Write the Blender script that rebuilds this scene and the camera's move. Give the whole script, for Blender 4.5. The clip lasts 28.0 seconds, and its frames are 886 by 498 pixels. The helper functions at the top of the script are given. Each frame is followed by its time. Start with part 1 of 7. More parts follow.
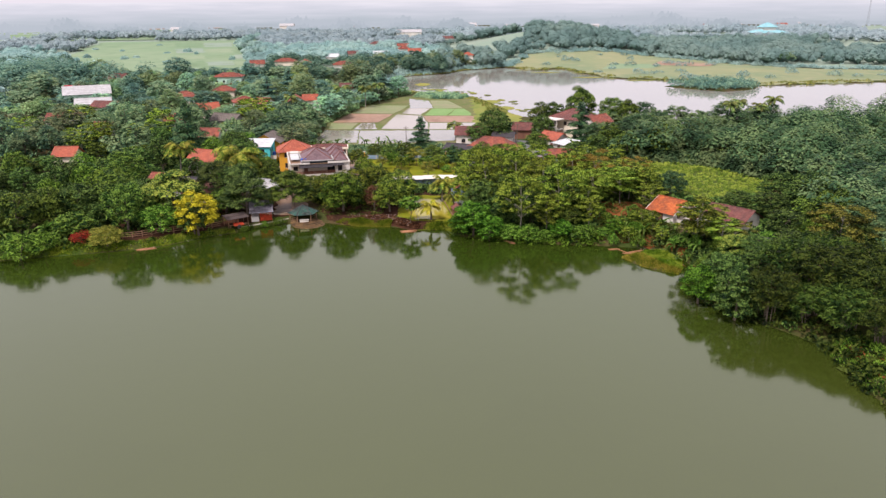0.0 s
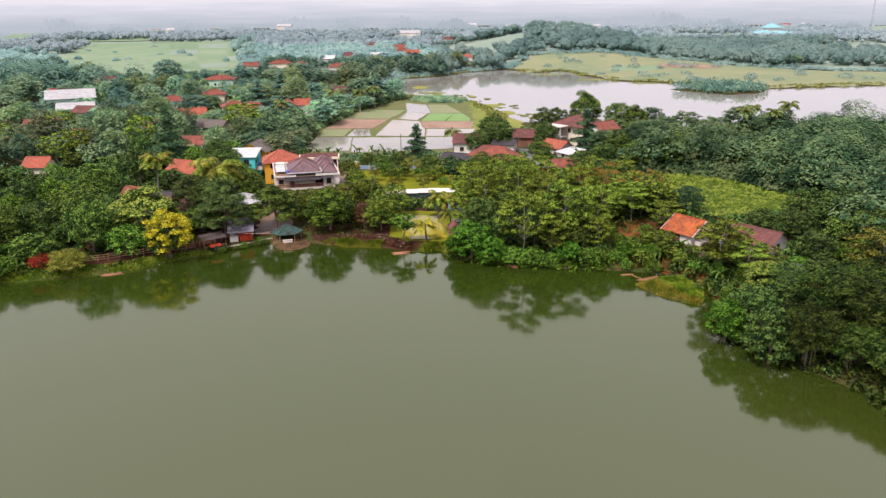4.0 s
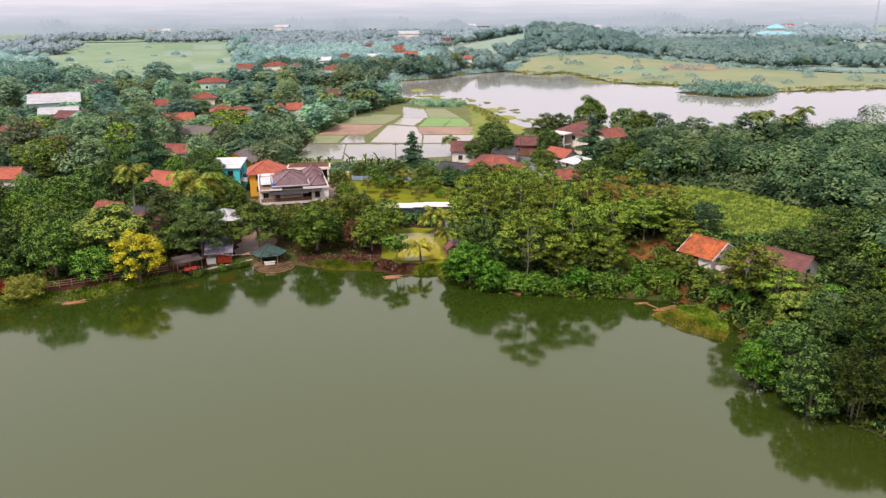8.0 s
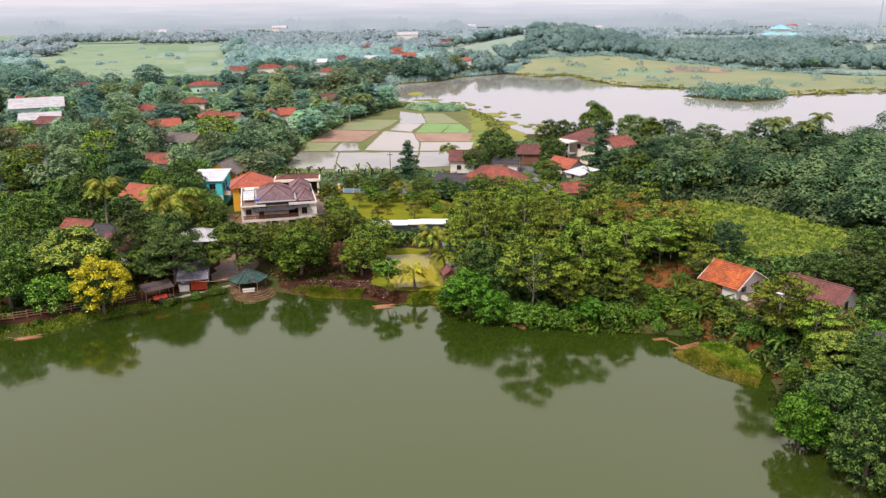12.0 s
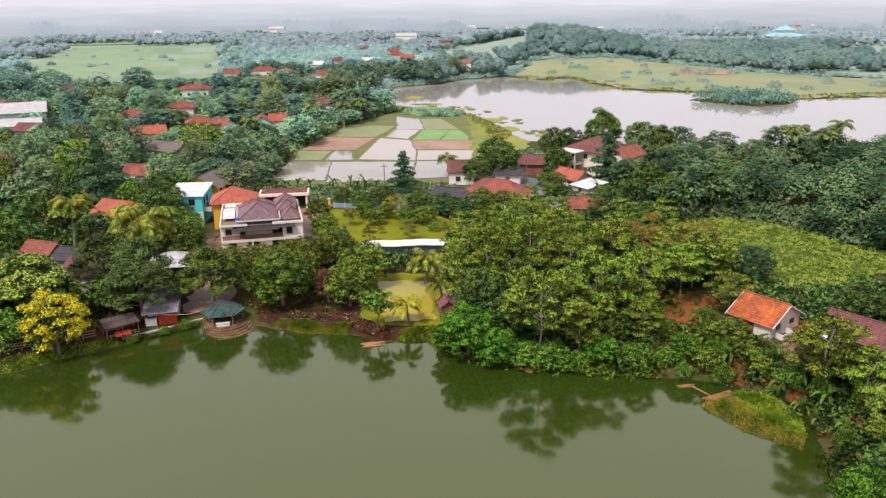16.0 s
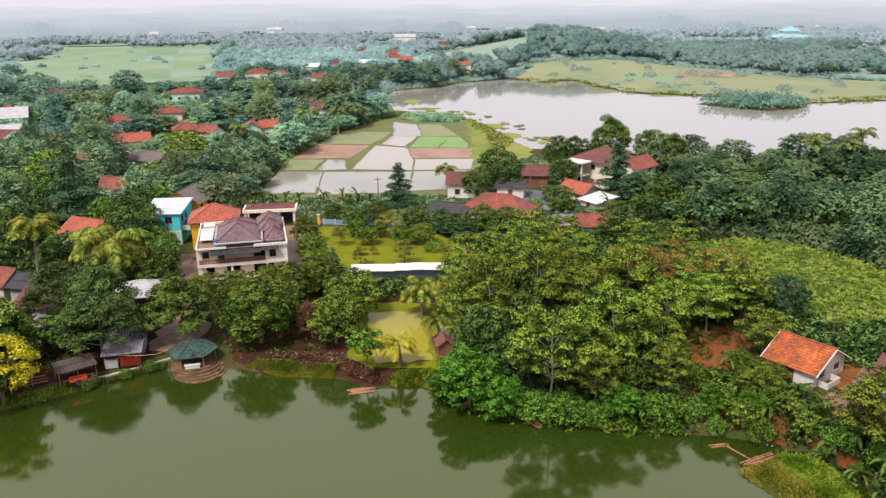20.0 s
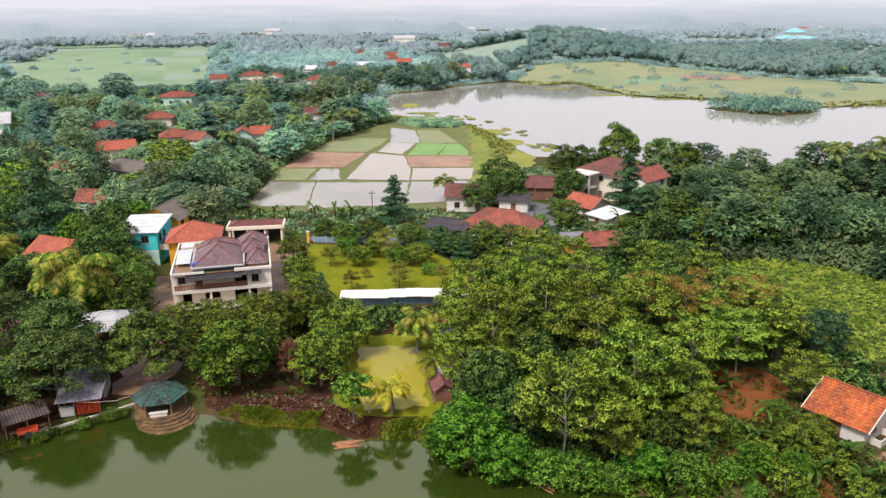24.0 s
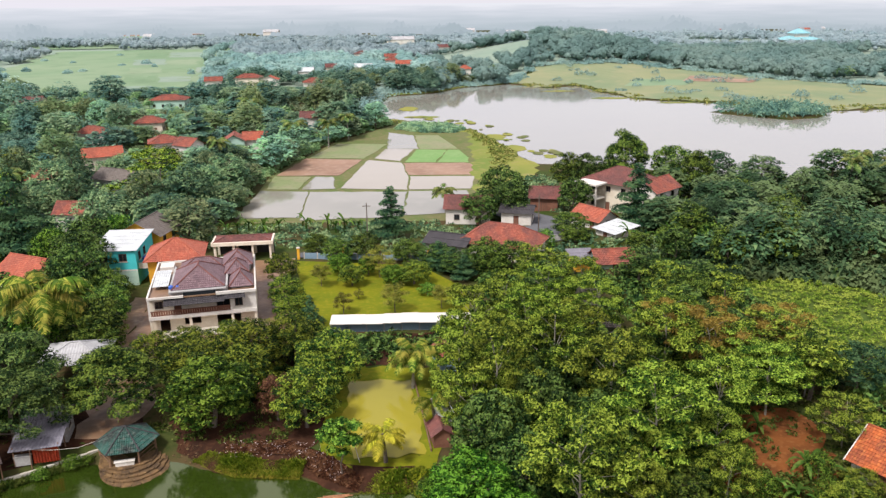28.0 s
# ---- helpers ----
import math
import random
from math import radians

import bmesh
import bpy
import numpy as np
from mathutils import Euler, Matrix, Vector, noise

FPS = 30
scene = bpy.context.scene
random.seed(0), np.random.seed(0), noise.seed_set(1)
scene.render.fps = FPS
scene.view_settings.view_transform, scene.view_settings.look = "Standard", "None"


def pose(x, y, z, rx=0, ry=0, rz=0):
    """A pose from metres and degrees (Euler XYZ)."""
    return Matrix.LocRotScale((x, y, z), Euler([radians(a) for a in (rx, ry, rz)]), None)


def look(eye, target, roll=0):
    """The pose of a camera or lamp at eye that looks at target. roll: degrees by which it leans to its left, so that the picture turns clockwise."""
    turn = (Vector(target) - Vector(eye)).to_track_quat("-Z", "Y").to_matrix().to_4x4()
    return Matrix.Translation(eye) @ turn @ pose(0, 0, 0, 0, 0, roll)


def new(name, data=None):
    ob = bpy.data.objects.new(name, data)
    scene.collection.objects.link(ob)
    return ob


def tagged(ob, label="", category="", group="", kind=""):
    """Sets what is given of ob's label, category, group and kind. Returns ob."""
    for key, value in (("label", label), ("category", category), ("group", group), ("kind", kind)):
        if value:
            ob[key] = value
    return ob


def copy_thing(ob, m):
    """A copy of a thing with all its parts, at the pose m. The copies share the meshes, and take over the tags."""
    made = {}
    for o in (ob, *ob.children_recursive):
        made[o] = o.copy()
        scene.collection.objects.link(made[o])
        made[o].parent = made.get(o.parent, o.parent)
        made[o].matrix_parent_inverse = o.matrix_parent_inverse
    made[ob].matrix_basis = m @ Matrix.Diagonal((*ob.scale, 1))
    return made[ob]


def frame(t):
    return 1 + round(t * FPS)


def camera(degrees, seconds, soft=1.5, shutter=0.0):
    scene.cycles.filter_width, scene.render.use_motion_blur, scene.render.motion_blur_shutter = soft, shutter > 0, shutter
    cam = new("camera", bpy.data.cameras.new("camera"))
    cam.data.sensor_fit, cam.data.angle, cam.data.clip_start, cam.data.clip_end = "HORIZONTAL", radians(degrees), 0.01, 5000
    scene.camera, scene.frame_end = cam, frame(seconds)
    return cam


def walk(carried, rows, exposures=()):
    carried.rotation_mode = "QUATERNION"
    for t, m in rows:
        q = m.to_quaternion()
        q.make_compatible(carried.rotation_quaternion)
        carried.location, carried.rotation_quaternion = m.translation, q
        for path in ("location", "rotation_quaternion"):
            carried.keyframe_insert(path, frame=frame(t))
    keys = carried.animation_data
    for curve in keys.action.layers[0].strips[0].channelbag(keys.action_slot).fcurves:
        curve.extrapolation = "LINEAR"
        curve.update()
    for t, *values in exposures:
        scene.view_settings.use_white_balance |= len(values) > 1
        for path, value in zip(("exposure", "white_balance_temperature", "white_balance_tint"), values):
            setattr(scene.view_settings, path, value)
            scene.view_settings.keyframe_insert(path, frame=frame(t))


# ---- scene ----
from mathutils import geometry

cam = camera(60.0, 28.0, 1.4)
# seconds, east, north, height, then heading, tilt and lean in degrees
ROWS = [
    (0, -0.00, 0.00, 40.00, 0.04, -17.90, -0.51),
    (2, 0.36, 6.59, 40.00, 0.03, -17.89, -0.52),
    (4, 0.69, 12.58, 40.00, 0.02, -17.88, -0.53),
    (6, 1.01, 18.35, 40.01, 0.01, -17.87, -0.54),
    (8, 1.30, 24.05, 40.03, 0.00, -17.86, -0.54),
    (10, 1.58, 29.82, 40.06, -0.01, -17.84, -0.55),
    (12, 1.83, 35.69, 40.09, -0.02, -17.83, -0.56),
    (14, 2.06, 41.66, 40.12, -0.03, -17.81, -0.57),
    (16, 2.27, 47.64, 40.16, -0.04, -17.79, -0.58),
    (18, 2.46, 53.55, 40.21, -0.05, -17.78, -0.59),
    (20, 2.63, 59.26, 40.27, -0.06, -17.76, -0.60),
    (22, 2.78, 64.65, 40.33, -0.06, -17.74, -0.60),
    (24, 2.90, 69.62, 40.40, -0.07, -17.71, -0.61),
    (26, 3.01, 74.08, 40.48, -0.08, -17.69, -0.62),
    (28, 3.09, 77.98, 40.56, -0.09, -17.67, -0.63),
]


def aim(x, y, z, head, tilt, lean):
    h, p = radians(head), radians(tilt)
    way = Vector((-math.sin(h) * math.cos(p), math.cos(h) * math.cos(p), math.sin(p)))
    return look((x, y, z), Vector((x, y, z)) + 100 * way, lean)


walk(cam, [(t, aim(*row)) for t, *row in ROWS], [(0, 0.03, 6300, 20), (14, 0.03, 6300, 18), (28, 0.03, 6200, 13)])

# ---- sky, sun ----
world = bpy.data.worlds.new("overcast_sky")
scene.world = world
world.use_nodes = True
wn, wl = world.node_tree.nodes, world.node_tree.links
wn.clear()
sky = wn.new("ShaderNodeTexSky")
sky.sky_type, sky.sun_disc = "NISHITA", False
sky.sun_elevation, sky.sun_rotation = radians(58), radians(215)
sky.dust_density, sky.air_density, sky.ozone_density = 4.0, 1.0, 1.0
b_sky, b_cloud = wn.new("ShaderNodeBackground"), wn.new("ShaderNodeBackground")
b_sky.inputs[1].default_value = 0.15
b_cloud.inputs[0].default_value, b_cloud.inputs[1].default_value = (0.98, 0.94, 0.97, 1), 1.12
w_mix, w_out = wn.new("ShaderNodeMixShader"), wn.new("ShaderNodeOutputWorld")
w_mix.inputs[0].default_value = 0.75
wl.new(sky.outputs[0], b_sky.inputs[0])
wl.new(b_sky.outputs[0], w_mix.inputs[1])
wl.new(b_cloud.outputs[0], w_mix.inputs[2])
wl.new(w_mix.outputs[0], w_out.inputs[0])

sun = new("sun", bpy.data.lights.new("sun", "SUN"))
sun.data.energy, sun.data.angle, sun.data.color = 4.3, radians(12), (1.0, 0.96, 0.90)
sun.matrix_world = look((-60, -85, 150), (0, 0, 0))


# ---- materials ----
def mat(name, colour, rough=0.7, second=None, scale=1.0, third=None, fine=12.0, bump=0.0, metal=0.0, island=0.0, obj=0.0, spec=0.5, coords="Object", detail=4.0):
    """A surface of one to three tones: a coarse noise mixes the first two, a fine one brings in the third."""
    m = bpy.data.materials.new(name)
    m.use_nodes = True
    n, l = m.node_tree.nodes, m.node_tree.links
    b = n["Principled BSDF"]
    b.inputs["Roughness"].default_value, b.inputs["Metallic"].default_value = rough, metal
    b.inputs["Specular IOR Level"].default_value = spec
    tex = n.new("ShaderNodeTexCoord")
    ns = n.new("ShaderNodeTexNoise")
    ns.inputs["Scale"].default_value, ns.inputs["Detail"].default_value = scale, detail
    l.new(tex.outputs[coords], ns.inputs["Vector"])
    fn = n.new("ShaderNodeTexNoise")
    fn.inputs["Scale"].default_value, fn.inputs["Detail"].default_value = fine, 3.0
    l.new(tex.outputs[coords], fn.inputs["Vector"])
    second, third = second or tuple(c * 0.7 for c in colour), third or tuple(min(1, c * 1.2) for c in colour)

    def blend(fac, lo, hi, a, c):
        r = n.new("ShaderNodeMapRange")
        r.inputs["From Min"].default_value, r.inputs["From Max"].default_value = lo, hi
        l.new(fac, r.inputs["Value"])
        x = n.new("ShaderNodeMix")
        x.data_type = "RGBA"
        l.new(r.outputs[0], x.inputs["Factor"])
        for k, v in ((6, a), (7, c)):
            if isinstance(v, tuple):
                x.inputs[k].default_value = (*v, 1)
            else:
                l.new(v, x.inputs[k])
        return x.outputs[2]

    out = blend(ns.outputs["Fac"], 0.38, 0.62, colour, second)
    out = blend(fn.outputs["Fac"], 0.5, 0.8, out, third)
    if island or obj:
        src = n.new("ShaderNodeNewGeometry").outputs["Random Per Island"] if island else n.new("ShaderNodeObjectInfo").outputs["Random"]
        amount = island or obj
        v = n.new("ShaderNodeMapRange")
        v.inputs["To Min"].default_value, v.inputs["To Max"].default_value = 1 - amount, 1 + amount
        l.new(src, v.inputs["Value"])
        hsv = n.new("ShaderNodeHueSaturation")
        l.new(v.outputs[0], hsv.inputs["Value"])
        l.new(out, hsv.inputs["Color"])
        out = hsv.outputs[0]
    l.new(out, b.inputs["Base Color"])
    if bump:
        bp = n.new("ShaderNodeBump")
        bp.inputs["Strength"].default_value, bp.inputs["Distance"].default_value = bump, 0.05
        l.new(fn.outputs["Fac"], bp.inputs["Height"])
        l.new(bp.outputs[0], b.inputs["Normal"])
    return m


def leaf_mat(name, dark, mid, light, scale=0.8, thin=0.09, rough=0.55, sheen=0.0, hue=0.015, grain=0.42, vary=0.32):
    """Foliage: every leaf draws its tone between dark and light, clumps of leaves drift together, some light passes the leaf."""
    m = bpy.data.materials.new(name)
    m.use_nodes = True
    n, l = m.node_tree.nodes, m.node_tree.links
    b, out = n["Principled BSDF"], n["Material Output"]
    b.inputs["Roughness"].default_value = rough
    b.inputs["Specular IOR Level"].default_value = 0.05
    b.inputs["Sheen Weight"].default_value, b.inputs["Sheen Tint"].default_value = sheen, (0.80, 0.93, 1.0, 1)
    geo, obj, tex = n.new("ShaderNodeNewGeometry"), n.new("ShaderNodeObjectInfo"), n.new("ShaderNodeTexCoord")
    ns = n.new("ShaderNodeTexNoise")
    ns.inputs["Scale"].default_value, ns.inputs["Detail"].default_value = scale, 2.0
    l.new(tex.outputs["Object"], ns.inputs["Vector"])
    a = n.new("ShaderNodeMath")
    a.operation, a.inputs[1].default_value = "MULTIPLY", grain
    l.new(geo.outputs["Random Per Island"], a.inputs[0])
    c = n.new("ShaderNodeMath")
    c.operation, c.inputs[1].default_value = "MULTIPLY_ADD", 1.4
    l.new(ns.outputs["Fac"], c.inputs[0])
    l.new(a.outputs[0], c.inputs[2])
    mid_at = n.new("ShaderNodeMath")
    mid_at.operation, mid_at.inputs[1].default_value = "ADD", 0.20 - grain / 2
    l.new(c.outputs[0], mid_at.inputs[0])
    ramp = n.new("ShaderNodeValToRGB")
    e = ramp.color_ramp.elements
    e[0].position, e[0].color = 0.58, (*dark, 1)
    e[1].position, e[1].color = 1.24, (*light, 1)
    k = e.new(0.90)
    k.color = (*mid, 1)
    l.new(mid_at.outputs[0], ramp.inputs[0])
    h, v = n.new("ShaderNodeMapRange"), n.new("ShaderNodeMapRange")
    h.inputs["To Min"].default_value, h.inputs["To Max"].default_value = 0.5 - hue, 0.5 + hue
    v.inputs["To Min"].default_value, v.inputs["To Max"].default_value = 1 - vary, 1 + vary
    hsv = n.new("ShaderNodeHueSaturation")
    l.new(obj.outputs["Random"], h.inputs["Value"])
    l.new(obj.outputs["Random"], v.inputs["Value"])
    l.new(h.outputs[0], hsv.inputs["Hue"])
    l.new(v.outputs[0], hsv.inputs["Value"])
    l.new(ramp.outputs[0], hsv.inputs["Color"])
    l.new(hsv.outputs[0], b.inputs["Base Color"])
    t, mix = n.new("ShaderNodeBsdfTranslucent"), n.new("ShaderNodeMixShader")
    l.new(hsv.outputs[0], t.inputs["Color"])
    mix.inputs[0].default_value = thin
    l.new(b.outputs[0], mix.inputs[1])
    l.new(t.outputs[0], mix.inputs[2])
    l.new(mix.outputs[0], out.inputs["Surface"])
    return m


def tile_mat(name, colour, second, third, wave=0.24, grid=0.45):
    """Clay pan tiles: rolls across the slope from the roof's own measure, weathered in patches and tile by tile."""
    m = mat(name, colour, 0.8, second, 0.6, third, 3.0)
    n, l = m.node_tree.nodes, m.node_tree.links
    b = n["Principled BSDF"]
    uv = n.new("ShaderNodeUVMap")
    uv.uv_map = "UVMap"
    w = n.new("ShaderNodeTexWave")
    w.inputs["Scale"].default_value, w.inputs["Distortion"].default_value = 0.314 / wave, 0.0
    l.new(uv.outputs[0], w.inputs["Vector"])
    br = n.new("ShaderNodeTexBrick")
    br.inputs["Scale"].default_value = 1.0
    br.inputs["Brick Width"].default_value, br.inputs["Row Height"].default_value = wave, 0.34
    br.inputs["Mortar Size"].default_value = 0.012
    br.inputs["Color1"].default_value, br.inputs["Color2"].default_value, br.inputs["Mortar"].default_value = (1.25, 1.2, 1.2, 1), (0.66, 0.62, 0.62, 1), (0.6, 0.57, 0.57, 1)
    l.new(uv.outputs[0], br.inputs["Vector"])
    old = b.inputs["Base Color"].links[0].from_socket
    mx = n.new("ShaderNodeMix")
    mx.data_type, mx.blend_type = "RGBA", "MULTIPLY"
    mx.inputs["Factor"].default_value = grid
    l.new(old, mx.inputs[6])
    l.new(br.outputs["Color"], mx.inputs[7])
    l.new(mx.outputs[2], b.inputs["Base Color"])
    bp = n.new("ShaderNodeBump")
    bp.inputs["Strength"].default_value, bp.inputs["Distance"].default_value = 0.9, 0.06
    l.new(w.outputs["Fac"], bp.inputs["Height"])
    l.new(bp.outputs[0], b.inputs["Normal"])
    return m


def water_mat(name, colour, second, rough=0.06, ripple=0.05, scale=0.5, ior=1.333):
    m = mat(name, colour, rough, second, 0.02, colour, 0.11)
    n, l = m.node_tree.nodes, m.node_tree.links
    b = n["Principled BSDF"]
    b.inputs["IOR"].default_value = ior
    tex, ns, bp = n.new("ShaderNodeTexCoord"), n.new("ShaderNodeTexNoise"), n.new("ShaderNodeBump")
    ns.inputs["Scale"].default_value, ns.inputs["Detail"].default_value = scale, 3.0
    bp.inputs["Strength"].default_value, bp.inputs["Distance"].default_value = ripple, 0.1
    l.new(tex.outputs["Object"], ns.inputs["Vector"])
    l.new(ns.outputs["Fac"], bp.inputs["Height"])
    l.new(bp.outputs[0], b.inputs["Normal"])
    return m


GROUND = mat("meadow_and_soil", (0.040, 0.062, 0.012), 0.95, (0.072, 0.050, 0.022), 0.11, (0.024, 0.040, 0.008), 1.1, 0.6, spec=0.08)
LAWN = mat("mown_lawn", (0.165, 0.165, 0.007), 0.9, (0.115, 0.138, 0.007), 0.16, (0.21, 0.185, 0.014), 1.6, 0.3, spec=0.08)
SOIL = mat("dark_damp_soil", (0.050, 0.021, 0.011), 0.95, (0.027, 0.013, 0.008), 0.5, (0.08, 0.036, 0.018), 2.0, 0.6, spec=0.08)
CLAY = mat("red_laterite_soil", (0.18, 0.062, 0.017), 0.95, (0.11, 0.040, 0.013), 0.35, (0.225, 0.095, 0.030), 2.2, 0.7, spec=0.08)
YARD = mat("worn_concrete_yard", (0.215, 0.125, 0.068), 0.45, (0.11, 0.055, 0.026), 0.28, (0.27, 0.18, 0.11), 1.1, 0.3)
ROAD = mat("grey_asphalt", (0.10, 0.10, 0.105), 0.9, (0.075, 0.075, 0.08), 0.3, (0.14, 0.135, 0.13), 4.0, 0.3)
# the next four far grass tones have haze put in: washed out, bluer
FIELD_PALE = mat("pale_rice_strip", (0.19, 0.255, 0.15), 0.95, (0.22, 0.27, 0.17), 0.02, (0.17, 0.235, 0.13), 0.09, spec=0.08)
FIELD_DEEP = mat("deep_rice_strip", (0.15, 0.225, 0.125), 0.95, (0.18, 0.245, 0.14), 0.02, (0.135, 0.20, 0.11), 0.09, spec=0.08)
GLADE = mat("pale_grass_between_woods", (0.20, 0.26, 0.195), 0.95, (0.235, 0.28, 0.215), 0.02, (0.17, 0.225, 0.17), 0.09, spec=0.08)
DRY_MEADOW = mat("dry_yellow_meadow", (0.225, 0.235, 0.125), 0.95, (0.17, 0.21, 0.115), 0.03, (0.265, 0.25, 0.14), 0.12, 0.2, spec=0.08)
BUND = mat("muddy_grassy_bund", (0.135, 0.135, 0.055), 0.95, (0.10, 0.13, 0.04), 0.12, (0.18, 0.145, 0.08), 0.9, 0.4, spec=0.08)
CROP = mat("low_green_crop", (0.062, 0.095, 0.018), 0.9, (0.085, 0.11, 0.022), 0.12, (0.045, 0.07, 0.014), 1.2, 0.5, spec=0.08)
# far rice green, greyed and blued for the haze painted into it
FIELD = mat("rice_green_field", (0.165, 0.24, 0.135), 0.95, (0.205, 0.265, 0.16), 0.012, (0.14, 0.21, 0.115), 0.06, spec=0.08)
MARSH = mat("yellow_marsh_grass", (0.22, 0.22, 0.05), 0.95, (0.14, 0.18, 0.04), 0.05, (0.26, 0.215, 0.08), 0.4, 0.3, spec=0.08)
REED = leaf_mat("yellow_green_reed", (0.06, 0.077, 0.006), (0.125, 0.132, 0.010), (0.23, 0.178, 0.028), 0.5)
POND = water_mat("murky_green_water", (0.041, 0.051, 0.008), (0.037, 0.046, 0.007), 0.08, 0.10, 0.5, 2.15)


def tone_towards(m, low, high, tone, sheens):
    """Shifts the base colour along y; the gloss tint paints in how reflection grows that way."""
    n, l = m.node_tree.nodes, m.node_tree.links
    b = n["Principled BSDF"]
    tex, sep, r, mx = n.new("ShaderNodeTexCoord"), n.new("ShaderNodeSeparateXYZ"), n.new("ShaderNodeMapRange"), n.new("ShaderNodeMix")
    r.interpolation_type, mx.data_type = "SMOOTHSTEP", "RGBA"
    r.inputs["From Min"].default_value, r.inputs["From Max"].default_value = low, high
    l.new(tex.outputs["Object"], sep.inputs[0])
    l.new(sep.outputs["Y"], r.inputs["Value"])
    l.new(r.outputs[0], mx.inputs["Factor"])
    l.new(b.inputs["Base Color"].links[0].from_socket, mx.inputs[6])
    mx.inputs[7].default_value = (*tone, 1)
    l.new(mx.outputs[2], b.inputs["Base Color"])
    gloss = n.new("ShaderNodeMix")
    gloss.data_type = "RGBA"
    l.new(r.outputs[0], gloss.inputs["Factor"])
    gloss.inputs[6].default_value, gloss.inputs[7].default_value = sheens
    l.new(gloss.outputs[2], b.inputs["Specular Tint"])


# duller gloss tint over the open water paints a weaker reflection there
tone_towards(POND, 42, 122, (0.022, 0.037, 0.004), ((0.87, 0.90, 0.68, 1), (1.0, 1.0, 0.52, 1)))
LAKE = water_mat("pale_still_water", (0.27, 0.25, 0.205), (0.25, 0.232, 0.195), 0.05, 0.03, 0.3, 2.1)
FISHPOND = water_mat("ochre_pond_water", (0.30, 0.255, 0.03), (0.24, 0.21, 0.025), 0.04, 0.05, 0.7, 1.22)
PADDY = water_mat("muddy_paddy_water", (0.33, 0.285, 0.22), (0.29, 0.25, 0.19), 0.10, 0.03, 0.4)
PADDY_GREY = water_mat("grey_paddy_water", (0.28, 0.255, 0.205), (0.22, 0.205, 0.16), 0.06, 0.03, 0.4, 1.45)
MUD = mat("pinkish_wet_mud", (0.29, 0.17, 0.105), 0.6, (0.21, 0.115, 0.065), 0.1, (0.34, 0.23, 0.16), 0.6, 0.3)
SEEDLING = mat("bright_rice_seedlings", (0.135, 0.25, 0.065), 0.9, (0.17, 0.27, 0.085), 0.2, (0.11, 0.21, 0.05), 1.5, 0.3)
STUBBLE = mat("wet_green_paddy", (0.17, 0.20, 0.075), 0.7, (0.21, 0.20, 0.10), 0.15, (0.12, 0.16, 0.05), 0.9, 0.3)

BARK = mat("grey_brown_bark", (0.13, 0.095, 0.07), 0.95, (0.085, 0.065, 0.05), 2.0, (0.18, 0.15, 0.12), 9.0, 0.6)
PALE_BARK = mat("pale_smooth_bark", (0.26, 0.235, 0.18), 0.9, (0.17, 0.15, 0.115), 1.5, (0.33, 0.30, 0.25), 6.0, 0.4)
# near-black first tones put the shade of crown gaps into the leaf colour
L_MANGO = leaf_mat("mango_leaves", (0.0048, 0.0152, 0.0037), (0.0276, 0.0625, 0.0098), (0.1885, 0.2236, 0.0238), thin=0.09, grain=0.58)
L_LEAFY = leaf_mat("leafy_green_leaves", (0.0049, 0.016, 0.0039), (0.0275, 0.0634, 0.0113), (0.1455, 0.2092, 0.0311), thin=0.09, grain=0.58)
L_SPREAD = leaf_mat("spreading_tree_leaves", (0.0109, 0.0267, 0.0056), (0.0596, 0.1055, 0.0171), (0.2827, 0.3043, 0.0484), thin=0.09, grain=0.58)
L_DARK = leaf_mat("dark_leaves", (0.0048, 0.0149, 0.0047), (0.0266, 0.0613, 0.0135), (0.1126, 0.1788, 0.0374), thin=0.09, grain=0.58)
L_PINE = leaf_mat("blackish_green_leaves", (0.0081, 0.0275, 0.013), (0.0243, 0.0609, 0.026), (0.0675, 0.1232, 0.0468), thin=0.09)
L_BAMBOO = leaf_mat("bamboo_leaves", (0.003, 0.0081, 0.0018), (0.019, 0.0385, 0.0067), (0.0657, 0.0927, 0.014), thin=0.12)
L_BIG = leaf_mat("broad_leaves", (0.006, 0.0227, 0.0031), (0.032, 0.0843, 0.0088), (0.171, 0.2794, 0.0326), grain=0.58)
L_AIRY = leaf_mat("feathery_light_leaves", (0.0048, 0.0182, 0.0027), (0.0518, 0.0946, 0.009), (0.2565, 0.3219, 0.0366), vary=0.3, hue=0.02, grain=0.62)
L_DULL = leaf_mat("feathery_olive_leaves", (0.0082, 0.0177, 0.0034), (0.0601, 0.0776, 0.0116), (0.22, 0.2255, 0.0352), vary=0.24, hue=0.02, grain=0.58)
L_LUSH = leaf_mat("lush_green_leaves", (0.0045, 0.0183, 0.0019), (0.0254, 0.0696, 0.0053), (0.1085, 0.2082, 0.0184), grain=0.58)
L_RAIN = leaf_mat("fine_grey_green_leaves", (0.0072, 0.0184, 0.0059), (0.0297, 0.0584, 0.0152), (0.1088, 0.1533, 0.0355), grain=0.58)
L_OLIVE = leaf_mat("olive_leaves", (0.07, 0.08, 0.012), (0.13, 0.14, 0.02), (0.23, 0.21, 0.035))
L_YELLOW = leaf_mat("yellow_leaves", (0.14, 0.127, 0.006), (0.33, 0.295, 0.010), (0.58, 0.52, 0.03), 1.2, hue=0.002, vary=0.05)
L_BROWN = leaf_mat("reddish_brown_leaves", (0.055, 0.022, 0.014), (0.10, 0.042, 0.025), (0.16, 0.08, 0.04))
